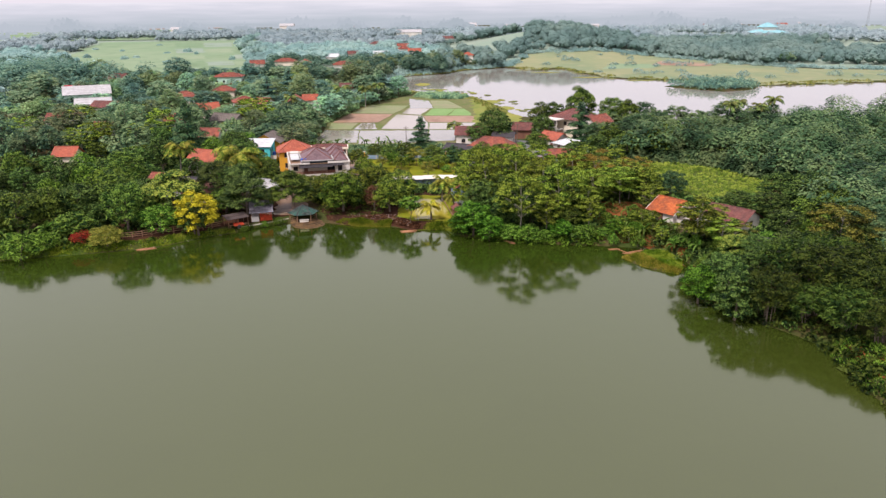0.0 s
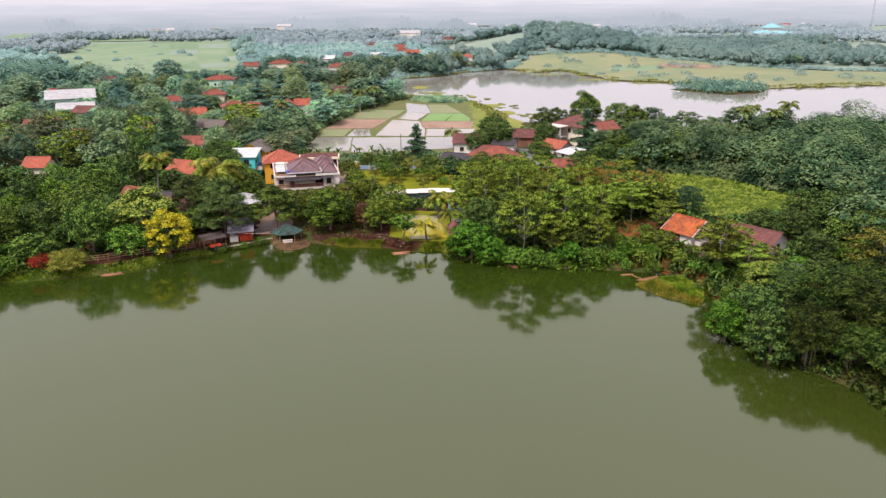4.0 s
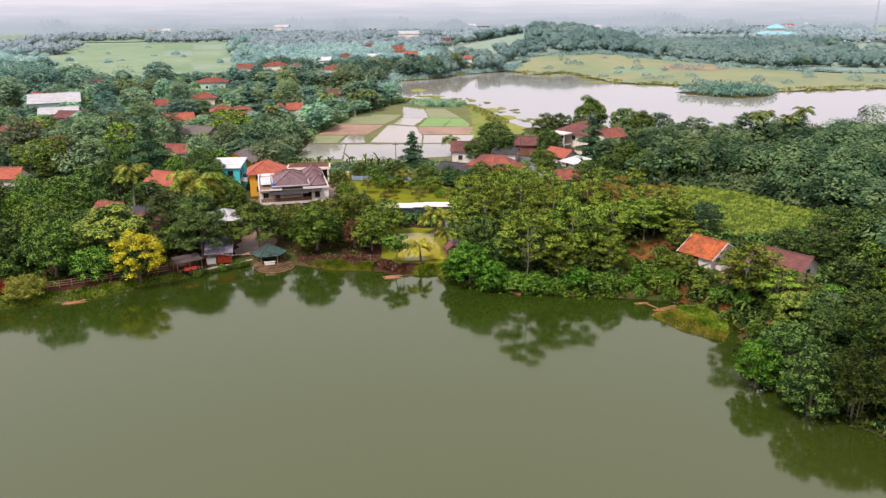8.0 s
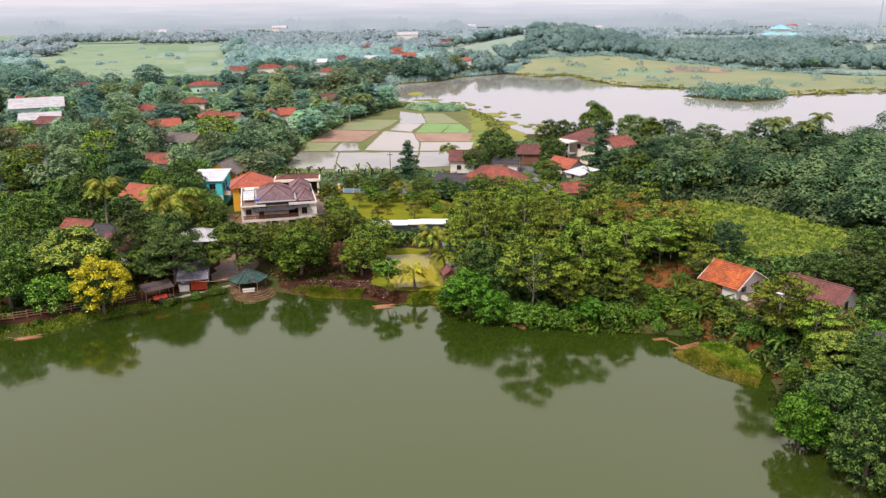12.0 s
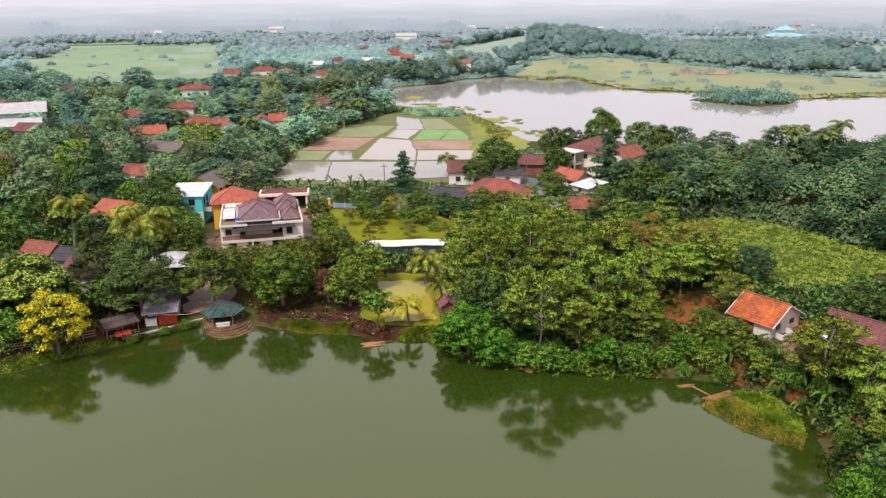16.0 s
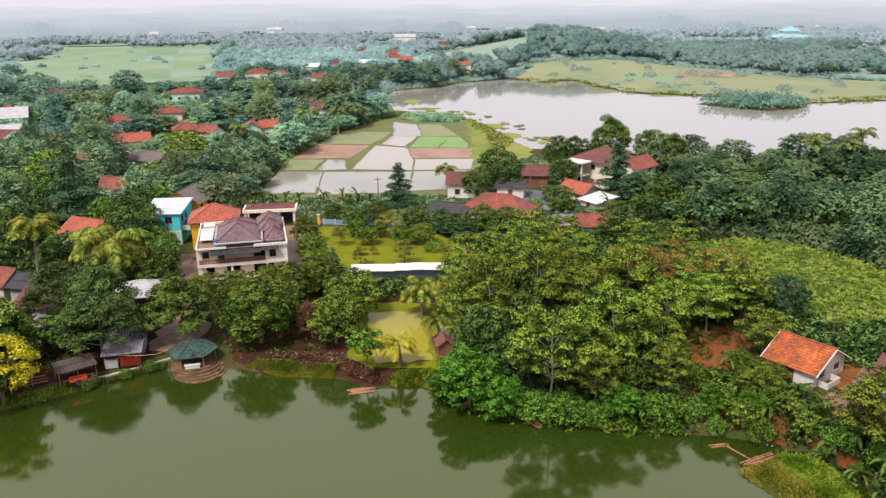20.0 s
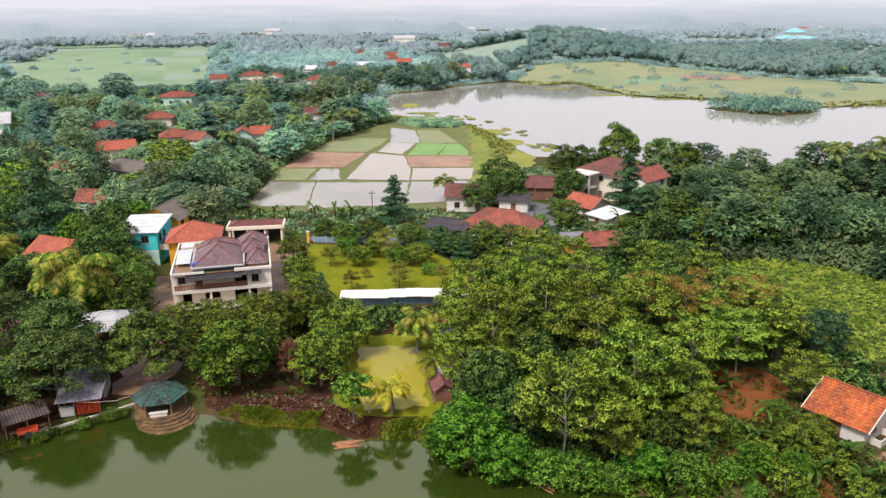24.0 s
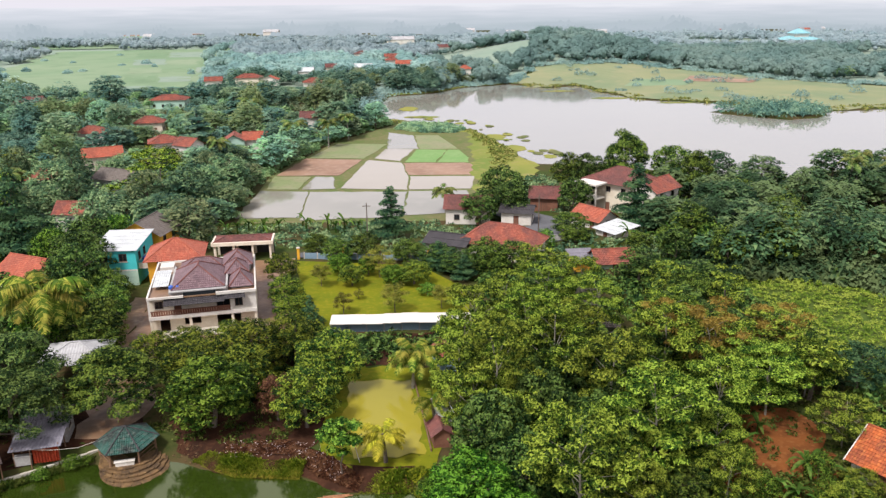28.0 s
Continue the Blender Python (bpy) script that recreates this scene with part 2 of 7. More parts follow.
L_RUST = leaf_mat("ochre_brown_leaves", (0.08, 0.062, 0.012), (0.19, 0.128, 0.022), (0.29, 0.205, 0.042))
L_RED = leaf_mat("red_shrub_leaves", (0.18, 0.02, 0.01), (0.30, 0.04, 0.02), (0.38, 0.09, 0.03))
L_PALM = leaf_mat("palm_fronds", (0.0306, 0.0647, 0.0054), (0.0945, 0.1323, 0.0144), (0.288, 0.2744, 0.0405), hue=0.02)
L_COCO = leaf_mat("green_coconut_fronds", (0.035, 0.065, 0.016), (0.085, 0.125, 0.030), (0.19, 0.21, 0.06), hue=0.03)
L_PALM_Y = leaf_mat("yellow_palm_fronds", (0.11, 0.12, 0.010), (0.24, 0.23, 0.014), (0.42, 0.37, 0.03))
L_BANANA = leaf_mat("banana_leaves", (0.0218, 0.0558, 0.008), (0.0527, 0.1052, 0.0146), (0.1241, 0.1801, 0.0332), thin=0.25)
L_CROP = leaf_mat("cassava_leaves", (0.0503, 0.0828, 0.0088), (0.1252, 0.1702, 0.0165), (0.2347, 0.2587, 0.0374), scale=0.35)
L_WEED = leaf_mat("weed_leaves", (0.0139, 0.0278, 0.0038), (0.0437, 0.0697, 0.0103), (0.1118, 0.1285, 0.0277))
L_GRASS = leaf_mat("lush_grass_blades", (0.0432, 0.0864, 0.0048), (0.108, 0.1728, 0.0096), (0.216, 0.2592, 0.024), 0.5)
L_MARSH = leaf_mat("marsh_reed_leaves", (0.085, 0.11, 0.022), (0.15, 0.175, 0.035), (0.26, 0.235, 0.07))
L_TWIG = leaf_mat("dry_brushwood", (0.020, 0.006, 0.004), (0.045, 0.014, 0.008), (0.10, 0.042, 0.024), 1.4)
# light village green, made paler and bluer to hold some haze
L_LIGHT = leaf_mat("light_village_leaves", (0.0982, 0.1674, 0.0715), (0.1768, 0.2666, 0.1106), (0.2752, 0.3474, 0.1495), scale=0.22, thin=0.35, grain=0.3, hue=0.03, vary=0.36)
# haze put into the leaf colour: pale and bluish; high thin flattens contrast
L_FAR_HAZED = leaf_mat("distant_woods", (0.2056, 0.3333, 0.3113), (0.2685, 0.4061, 0.3676), (0.3313, 0.4606, 0.4048), 0.03, thin=0.4, grain=0.15)
L_FARTHEST_HAZED = leaf_mat("farthest_woods", (0.303, 0.3907, 0.4078), (0.3501, 0.433, 0.4469), (0.3866, 0.4646, 0.4692), 0.02, thin=0.4, grain=0.15)
# village greens with haze mixed into the colour, least in the two garden ones
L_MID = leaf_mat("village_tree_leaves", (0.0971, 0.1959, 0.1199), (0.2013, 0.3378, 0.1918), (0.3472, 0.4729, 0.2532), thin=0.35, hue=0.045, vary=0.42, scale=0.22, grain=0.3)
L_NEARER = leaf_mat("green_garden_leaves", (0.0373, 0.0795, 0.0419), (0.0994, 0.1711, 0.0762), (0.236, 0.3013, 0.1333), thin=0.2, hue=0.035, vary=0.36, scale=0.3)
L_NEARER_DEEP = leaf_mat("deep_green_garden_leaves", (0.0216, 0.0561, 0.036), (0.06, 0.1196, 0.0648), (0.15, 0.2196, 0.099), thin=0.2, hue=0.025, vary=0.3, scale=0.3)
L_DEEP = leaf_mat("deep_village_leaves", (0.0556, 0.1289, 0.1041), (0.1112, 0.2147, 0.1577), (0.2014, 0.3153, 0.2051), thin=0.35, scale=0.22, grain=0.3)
L_FOREST = leaf_mat("forest_leaves", (0.012, 0.0301, 0.0139), (0.0485, 0.091, 0.0371), (0.1226, 0.1696, 0.0656), thin=0.15, scale=0.18, grain=0.2)

R_PLUM = tile_mat("plum_brown_tiles", (0.19, 0.118, 0.125), (0.145, 0.09, 0.096), (0.26, 0.175, 0.18))
R_ORANGE = tile_mat("bright_orange_clay_tiles", (0.50, 0.115, 0.022), (0.25, 0.06, 0.02), (0.60, 0.20, 0.05), grid=0.7)
R_RED = tile_mat("weathered_red_clay_tiles", (0.30, 0.075, 0.042), (0.17, 0.052, 0.038), (0.40, 0.15, 0.085))
R_DULL = tile_mat("dull_maroon_tiles", (0.19, 0.062, 0.048), (0.125, 0.05, 0.042), (0.25, 0.105, 0.08))
R_SALMON = tile_mat("salmon_red_tiles", (0.42, 0.10, 0.05), (0.31, 0.08, 0.045), (0.50, 0.18, 0.10))
R_GREY = tile_mat("grey_brown_cement_tiles", (0.17, 0.14, 0.115), (0.12, 0.10, 0.085), (0.22, 0.19, 0.16))
R_PINK = tile_mat("crimson_metal_sheets", (0.45, 0.035, 0.055), (0.38, 0.03, 0.05), (0.5, 0.06, 0.08))
R_GREEN = tile_mat("teal_green_worn_sheets", (0.022, 0.095, 0.070), (0.010, 0.016, 0.013), (0.12, 0.14, 0.115), 0.2, 0.6)
R_METAL = tile_mat("white_corrugated_metal", (0.57, 0.58, 0.57), (0.46, 0.47, 0.46), (0.63, 0.64, 0.63), 0.3, 0.1)
R_ZINC = tile_mat("dull_grey_zinc_sheets", (0.19, 0.175, 0.20), (0.14, 0.13, 0.15), (0.24, 0.225, 0.25), 0.3, 0.1)
R_RUSTED = tile_mat("rusted_brown_sheets", (0.062, 0.042, 0.036), (0.04, 0.028, 0.025), (0.10, 0.07, 0.055), 0.3, 0.1)
R_PALE = tile_mat("pale_grey_sheets", (0.43, 0.42, 0.41), (0.34, 0.33, 0.32), (0.49, 0.48, 0.47), 0.3, 0.1)
R_BLACK = tile_mat("dark_fibre_cement_sheets", (0.042, 0.036, 0.038), (0.03, 0.026, 0.028), (0.07, 0.06, 0.06), 0.3, 0.1)

W_CREAM = mat("cream_painted_plaster", (0.72, 0.63, 0.49), 0.8, (0.64, 0.55, 0.42), 0.4, (0.76, 0.69, 0.57), 5.0, 0.1)
W_WHITE = mat("white_painted_plaster", (0.66, 0.61, 0.54), 0.8, (0.55, 0.50, 0.43), 0.4, (0.72, 0.68, 0.62), 5.0, 0.1)
W_GREY = mat("bare_grey_render", (0.38, 0.36, 0.34), 0.9, (0.30, 0.28, 0.26), 0.5, (0.45, 0.43, 0.41), 5.0, 0.2)
W_CYAN = mat("turquoise_painted_plaster", (0.055, 0.50, 0.50), 0.75, (0.05, 0.43, 0.44), 0.4, (0.09, 0.55, 0.55), 5.0, 0.1)
W_YELLOW = mat("golden_yellow_painted_plaster", (0.72, 0.36, 0.02), 0.75, (0.64, 0.31, 0.02), 0.4, (0.75, 0.42, 0.04), 5.0, 0.1)
W_MINT = mat("pale_mint_painted_plaster", (0.40, 0.56, 0.45), 0.8, (0.35, 0.5, 0.4), 0.4, (0.47, 0.6, 0.5), 5.0, 0.1)
W_BLUE = mat("blue_grey_painted_plaster", (0.20, 0.29, 0.36), 0.8, (0.16, 0.24, 0.30), 0.4, (0.26, 0.34, 0.40), 5.0, 0.1)
W_BROWN = mat("reddish_brown_boards", (0.20, 0.085, 0.05), 0.8, (0.15, 0.06, 0.035), 1.0, (0.26, 0.12, 0.07), 8.0, 0.2)
STONE = mat("stacked_brown_stone", (0.14, 0.078, 0.028), 0.9, (0.075, 0.042, 0.018), 1.2, (0.20, 0.125, 0.05), 4.0, 0.8, obj=0.3)
KERB = mat("pale_concrete_edging", (0.55, 0.50, 0.41), 0.85, (0.42, 0.36, 0.28), 0.6, (0.62, 0.58, 0.5), 5.0, 0.2)
WOOD = mat("weathered_bamboo_and_wood", (0.22, 0.12, 0.065), 0.85, (0.15, 0.08, 0.045), 2.0, (0.30, 0.19, 0.11), 9.0, 0.3)
RAFT = mat("orange_bamboo_poles", (0.32, 0.135, 0.055), 0.8, (0.21, 0.085, 0.04), 2.0, (0.45, 0.25, 0.12), 9.0, 0.3)
TRASH = mat("pale_scraps", (0.50, 0.42, 0.40), 0.8, (0.24, 0.13, 0.09), 6.0, (0.6, 0.55, 0.55), 9.0, island=0.55)
REDCLOTH = mat("red_orange_cloth", (0.50, 0.055, 0.015), 0.8, (0.36, 0.04, 0.012), 1.5, (0.60, 0.11, 0.03), 7.0, 0.3)
TARP = mat("blue_plastic", (0.03, 0.10, 0.42), 0.4, (0.025, 0.08, 0.34), 1.0, (0.05, 0.15, 0.5), 6.0)
STEEL = mat("grey_painted_metal", (0.30, 0.31, 0.32), 0.4, (0.24, 0.25, 0.26), 2.0, metal=0.3)
# near-black that stands in for shade under roofs; also the tyres
DARK = mat("dark_interior", (0.03, 0.028, 0.026), 0.9, (0.022, 0.02, 0.02), 1.0)
FRAME = mat("dark_brown_window_frame", (0.10, 0.055, 0.035), 0.6, (0.075, 0.04, 0.028), 3.0)
GLASS = mat("dark_window_glass", (0.018, 0.022, 0.025), 0.06, (0.014, 0.016, 0.02), 1.0)


# ---- building blocks ----
def mesh_of(name, verts, faces, material):
    me = bpy.data.meshes.new(name)
    me.from_pydata([tuple(v) for v in verts], [], [tuple(f) for f in faces])
    me.materials.append(material)
    me.update()
    return me


def part(name, bm, material, parent=None, label=""):
    """Links a bmesh, or a ready mesh, as one object under a thing or a part."""
    if isinstance(bm, bpy.types.Mesh):
        me = bm
    else:
        me = bpy.data.meshes.new(name)
        bm.normal_update()
        bm.to_mesh(me)
        bm.free()
        me.materials.append(material)
    ob = new(name, me)
    ob.parent = parent
    return tagged(ob, label)


def thing(name, label, category, m=None, group="", kind=""):
    ob = new(name)
    ob.empty_display_size = 0.3
    if m is not None:
        ob.matrix_basis = m
    return tagged(ob, label, category, group, kind)


def add_box(bm, lo, hi, m=None):
    r = bmesh.ops.create_cube(bm, size=1.0)["verts"]
    for v in r:
        v.co = Vector([lo[i] + (v.co[i] + 0.5) * (hi[i] - lo[i]) for i in range(3)])
        if m is not None:
            v.co = m @ v.co
    return r


def box(*pairs, m=None):
    bm = bmesh.new()
    for lo, hi in pairs:
        add_box(bm, lo, hi, m)
    return bm


def add_tube(bm, pts, radii, sides=6, cap=True):
    """A tapered round bar along points."""
    pts = [Vector(p) for p in pts]
    rings = []
    for i, p in enumerate(pts):
        d = (pts[min(i + 1, len(pts) - 1)] - pts[max(i - 1, 0)]).normalized()
        a = d.orthogonal().normalized() if i == 0 else (a - d * a.dot(d)).normalized()
        b = d.cross(a)
        rings.append([bm.verts.new(p + radii[i] * (math.cos(2 * math.pi * k / sides) * a + math.sin(2 * math.pi * k / sides) * b)) for k in range(sides)])
    for r, s in zip(rings, rings[1:]):
        for k in range(sides):
            bm.faces.new((r[k], r[(k + 1) % sides], s[(k + 1) % sides], s[k]))
    if cap:
        bm.faces.new(rings[0][::-1])
        bm.faces.new(rings[-1])


def tube(pts, radii, sides=6):
    bm = bmesh.new()
    add_tube(bm, pts, radii, sides)
    return bm


def smooth(a, b, x):
    t = np.clip((x - a) / (b - a), 0, 1)
    return t * t * (3 - 2 * t)


def edge_distance(x, y, outline):
    """Distance to an outline, negative inside it."""
    best, inside = np.full(x.shape, 1e18), np.zeros(x.shape, bool)
    for (ax, ay), (bx, by) in zip(outline, outline[1:] + outline[:1]):
        ex, ey = bx - ax, by - ay
        t = np.clip(((x - ax) * ex + (y - ay) * ey) / (ex * ex + ey * ey), 0, 1)
        best = np.minimum(best, (x - ax - t * ex) ** 2 + (y - ay - t * ey) ** 2)
        with np.errstate(divide="ignore", invalid="ignore"):
            inside ^= ((ay > y) != (by > y)) & (x < ex * (y - ay) / (ey if ey else 1e-9) + ax)
    return np.where(inside, -1, 1) * np.sqrt(best)


# ---- the lie of the land ----
POND_SHORE = [(-170, -120), (-160, 80), (-110, 112), (-84, 117), (-73, 119.5), (-56, 124), (-49, 126.3), (-44.4, 130.4), (-38, 134.6), (-33, 138.6), (-30, 140.6), (-26, 138.6), (-22.7, 141), (-19, 139.3),
              (-15.7, 138), (-10, 137.9), (-5, 135.2), (0.5, 135.4), (1.7, 132), (7.5, 129), (12, 127.4), (20, 125.8), (25.5, 125), (30, 124.4), (33.8, 122.8), (36.2, 119.2), (37.4, 115.4), (37.8, 111.4), (37, 107), (35.8, 103.6), (36, 98.5), (39, 94), (43.6, 87.9), (45.8, 84), (45.2, 80), (45, 73), (48, 58), (58, 20), (62, -120)]
LAKE_SHORE = [(-23, 402), (-20, 439), (1, 451), (15, 475), (39, 490), (57, 468), (73, 478), (79, 445), (90, 416), (114, 402), (150, 372), (180, 378), (300, 400), (330, 320), (200, 262),
              (125, 272), (104, 268), (86, 256), (71, 261), (43, 278), (29, 279), (25, 291), (22, 307), (16, 332), (7, 349), (-5, 355), (-16, 363)]
SPIT_ISLE = [(29.1, 118.1), (30.4, 115.2), (33, 112.0), (35.7, 110.1), (37.2, 112.3), (38.4, 117.4), (36.6, 120.2), (33.9, 121.4), (31, 120.6)]
FISH = [(-7.2, 154.6), (-0.5, 154.6), (0.3, 148), (1.3, 139.8), (-5.2, 139.2), (-6.5, 143), (-7.2, 148)]
ISLAND = [(106, 375), (117, 360), (128, 352), (141, 357), (152, 372), (146, 384), (128, 386)]
PADDIES = [(-36, 222), (10, 222), (16, 262), (17, 300), (10, 340), (-12, 345), (-28, 314), (-39, 266)]



def land(x, y):
    """Height of the ground over the pond's water."""
    x, y = np.asarray(x, float), np.asarray(y, float)
    d, e, i, p = (edge_distance(x, y, o) for o in (POND_SHORE, LAKE_SHORE, ISLAND, PADDIES))
    i = np.minimum(i, edge_distance(x, y, SPIT_ISLE))
    bank = smooth(20, 33, x) * smooth(-0.5, 11, d) * (1 - smooth(190, 240, y)) * 1.7
    base = 0.95 + bank + 0.10 * np.sin(x * 0.31 + 1.3) * np.sin(y * 0.27) + 0.05 * np.sin(x * 0.9) * np.cos(y * 0.8)
    base = base + 3.0 * smooth(380, 900, y) + 14 * np.exp(-(((x - 85) / 60) ** 2 + ((y - 640) / 90) ** 2))
    base = np.where(p < 14, 0.25 + (base - 0.25) * smooth(0, 14, p), base)
    base = np.where(e < 60, 0.35 + (base - 0.35) * smooth(4, 60, e), base)
    base = 0.78 + (base - 0.78) * smooth(-0.5, 0.9, edge_distance(x, y, FISH))
    near = np.minimum(d, e)
    z = base * smooth(-0.3, 2.6, near) - 1.6 * smooth(-0.2, 4, -near)
    return np.where(i < 1.5, 0.75 * smooth(-0.4, 2, -i) - 0.12, z)


def ground_at(x, y):
    return float(land(np.array([x]), np.array([y]))[0])


def axis(lo, near_lo, near_hi, hi, step, mid, far):
    a = [*np.arange(lo, near_lo, mid), *np.arange(near_lo, near_hi, step), *np.arange(near_hi, hi, mid)]
    for sign in (1, -1):
        s, e = mid, [a[-1] if sign > 0 else a[0]]
        while abs(e[-1]) < far:
            s *= 1.4
            e.append(e[-1] + sign * s)
        a = a + e[1:] if sign > 0 else e[:0:-1] + a
    return np.array(a)


gx, gy = axis(-230, -90, 75, 330, 1.1, 4.0, 4600), axis(56, 60, 275, 540, 1.1, 4.0, 4600)
GX, GY = np.meshgrid(gx, gy)
GZ = land(GX, GY)
nx, ny = len(gx), len(gy)
idx = np.arange(nx * ny).reshape(ny, nx)
quads = np.stack([idx[:-1, :-1], idx[:-1, 1:], idx[1:, 1:], idx[1:, :-1]], -1).reshape(-1, 4)
me = bpy.data.meshes.new("ground")
me.from_pydata(np.stack([GX, GY, GZ], -1).reshape(-1, 3).tolist(), [], quads.tolist())
me.materials.append(GROUND)
me.polygons.foreach_set("use_smooth", np.ones(len(me.polygons), bool))
tagged(new("ground", me), "uneven grassy earth with bare soil showing", "ground", kind="structure")


def sheet(name, outline, z, material, label, category, m=None):
    me = mesh_of(name, [(x, y, 0) for x, y in outline], [range(len(outline))], material)
    ob = new(name, me)
    ob.location.z = z
    return tagged(ob, label, category, kind="structure")


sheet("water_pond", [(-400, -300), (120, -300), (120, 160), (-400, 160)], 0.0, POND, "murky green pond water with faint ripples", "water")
sheet("water_lake", [(-45, 235), (420, 235), (420, 510), (-45, 510)], 0.02, LAKE, "pale grey still lake water", "water")


def ragged(outline, step, amount, seed=1):
    """An outline with its straight runs broken into an uneven edge."""
    r, out = np.random.default_rng(seed), []
    for (ax, ay), (bx, by) in zip(outline, outline[1:] + outline[:1]):
        ln = math.hypot(bx - ax, by - ay)
        n = max(1, round(ln / step))
        for k in range(n):
            t, q = k / n, (amount * r.normal() if k else 0.0)
            q = max(-0.4 * step, min(0.4 * step, q))
            out.append((ax + (bx - ax) * t - (by - ay) / ln * q, ay + (by - ay) * t + (bx - ax) / ln * q))
    return out


def overlay(name, outline, material, label, category, lift=0.06, step=1.0, level=None, kind="structure", parent=None):
    """A ground cover that follows the land inside an outline."""
    pts = [Vector(p) for p in outline]
    xs, ys = [p[0] for p in outline], [p[1] for p in outline]
    g = np.stack(np.meshgrid(np.arange(min(xs), max(xs), step), np.arange(min(ys), max(ys), step)), -1).reshape(-1, 2)
    d = edge_distance(g[:, 0], g[:, 1], list(outline))
    inner = [Vector(p) for p in g[d < -0.35 * step].tolist()]
    n = len(pts)
    v, _, f, *_ = geometry.delaunay_2d_cdt(pts + inner, [(k, (k + 1) % n) for k in range(n)], [], 1, 1e-4)
    a = np.array([tuple(p) for p in v])
    z = np.full(len(a), level) if level is not None else land(a[:, 0], a[:, 1]) + lift
    ob = new(name, mesh_of(name, np.column_stack([a, z]), f, material))
    ob.parent = parent
    return tagged(ob, label, category, kind=kind)


overlay("lawn", [(-20.5, 196.5), (-0.5, 193.5), (6.5, 183), (7, 168.8), (-15, 168.8), (-17.5, 180)], LAWN, "bright mown garden lawn behind a white wall", "lawn")
overlay("lawn", ragged([(-8.6, 141.4), (-7.6, 138.6), (-5.2, 136.4), (0.4, 136.1), (2.4, 138.4), (3.2, 142), (3.0, 157.6), (-8.0, 158), (-8.6, 150)], 1.4, 0.22, 9), LAWN, "grass round the small fish pond", "lawn", 0.05, 0.8)
overlay("soil", ragged([(-22.5, 141.8), (-16, 139.8), (-10.5, 139.5), (-9, 142), (-9, 151), (-19, 153), (-25, 148)], 2.0, 0.35, 8), SOIL, "dark damp soil under the trees", "soil", 0.05, 0.8)
overlay("soil", ragged([(-62, 126), (-50, 128.2), (-45, 131.8), (-38.6, 136.4), (-30.8, 142.3), (-27, 146), (-31, 156), (-44, 150), (-62, 140)], 2.0, 0.35, 8), SOIL, "trodden brown soil along the bank", "soil", 0.05, 0.9)
overlay("yard", ragged([(-32.6, 143.2), (-28.6, 142.6), (-27.2, 150), (-31.2, 160), (-36.4, 166.5), (-38.0, 181), (-41.0, 181), (-39.2, 163), (-34.4, 154)], 1.3, 0.3, 21), YARD, "worn wet concrete drive", "pavement", 0.08, 0.8)
overlay("yard", [(-37.5, 161.5), (-16, 164.8), (-16.8, 173), (-20.6, 186), (-21, 198), (-36, 196), (-37.5, 182)], YARD, "worn concrete yard round the house", "pavement", 0.07, 1.0)
overlay("clay", ragged([(25.5, 129), (27.5, 126.6), (32, 125), (35.5, 123), (37, 126), (36.5, 134), (38, 141), (36.5, 144.5), (31.5, 145.6), (28, 142)], 1.2, 0.4, 4), CLAY, "bare red laterite slope", "soil", 0.05, 0.8)
overlay("clay", [(47.2, 84), (46.6, 76), (47.6, 70), (49.5, 70), (49.5, 84)], CLAY, "red earth bank", "soil", 0.05, 0.8)
overlay("yard", [(38.6, 127), (44.5, 130), (48, 134), (50, 130), (46, 126), (41, 123.5)], YARD, "sandy yard beside the house", "pavement", 0.09, 0.8)
overlay("crop_field", [(45, 158), (46, 150), (49.5, 145.6), (54, 145), (59, 147), (67, 152), (74, 158), (76, 168), (62, 187), (50, 189), (44, 178)], CROP, "sloping field of low green crops", "field", 0.06, 1.5)
overlay("road", [(14, 214), (22, 205), (27, 206), (30, 214), (20, 228), (14, 232), (12, 228), (20, 216)], ROAD, "narrow grey village road", "road", 0.08, 1.2)
overlay("road", [(-21, 198.4), (1, 196.5), (8, 208), (5.5, 209), (-0.5, 200), (-21, 201.2)], ROAD, "narrow grey lane along the garden wall", "road", 0.08, 1.2)

overlay("soil", ragged([(-16, 158.6), (3.5, 158.4), (6, 167.2), (-20, 167.2)], 2.0, 0.35, 8), SOIL, "dark soil below the garden wall", "soil", 0.05, 1.0)

overlay("clay", ragged([(33.4, 123.8), (35.4, 121.6), (37.2, 117), (38.4, 113), (40, 109), (41.5, 109), (43, 118), (39, 124.5)], 2.0, 0.35, 8), CLAY, "red earth behind the grassy spit", "soil", 0.05, 0.8)

overlay("soil", ragged([(-19.8, 140.2), (-15.7, 138.1), (-10, 138.0), (-5, 135.3), (0.3, 135.5), (0.5, 138), (-5, 138.2), (-10, 140.4), (-18, 141.6)], 2.0, 0.3, 8), SOIL, "dark muddy bank above the reeds", "soil", 0.07, 0.8)

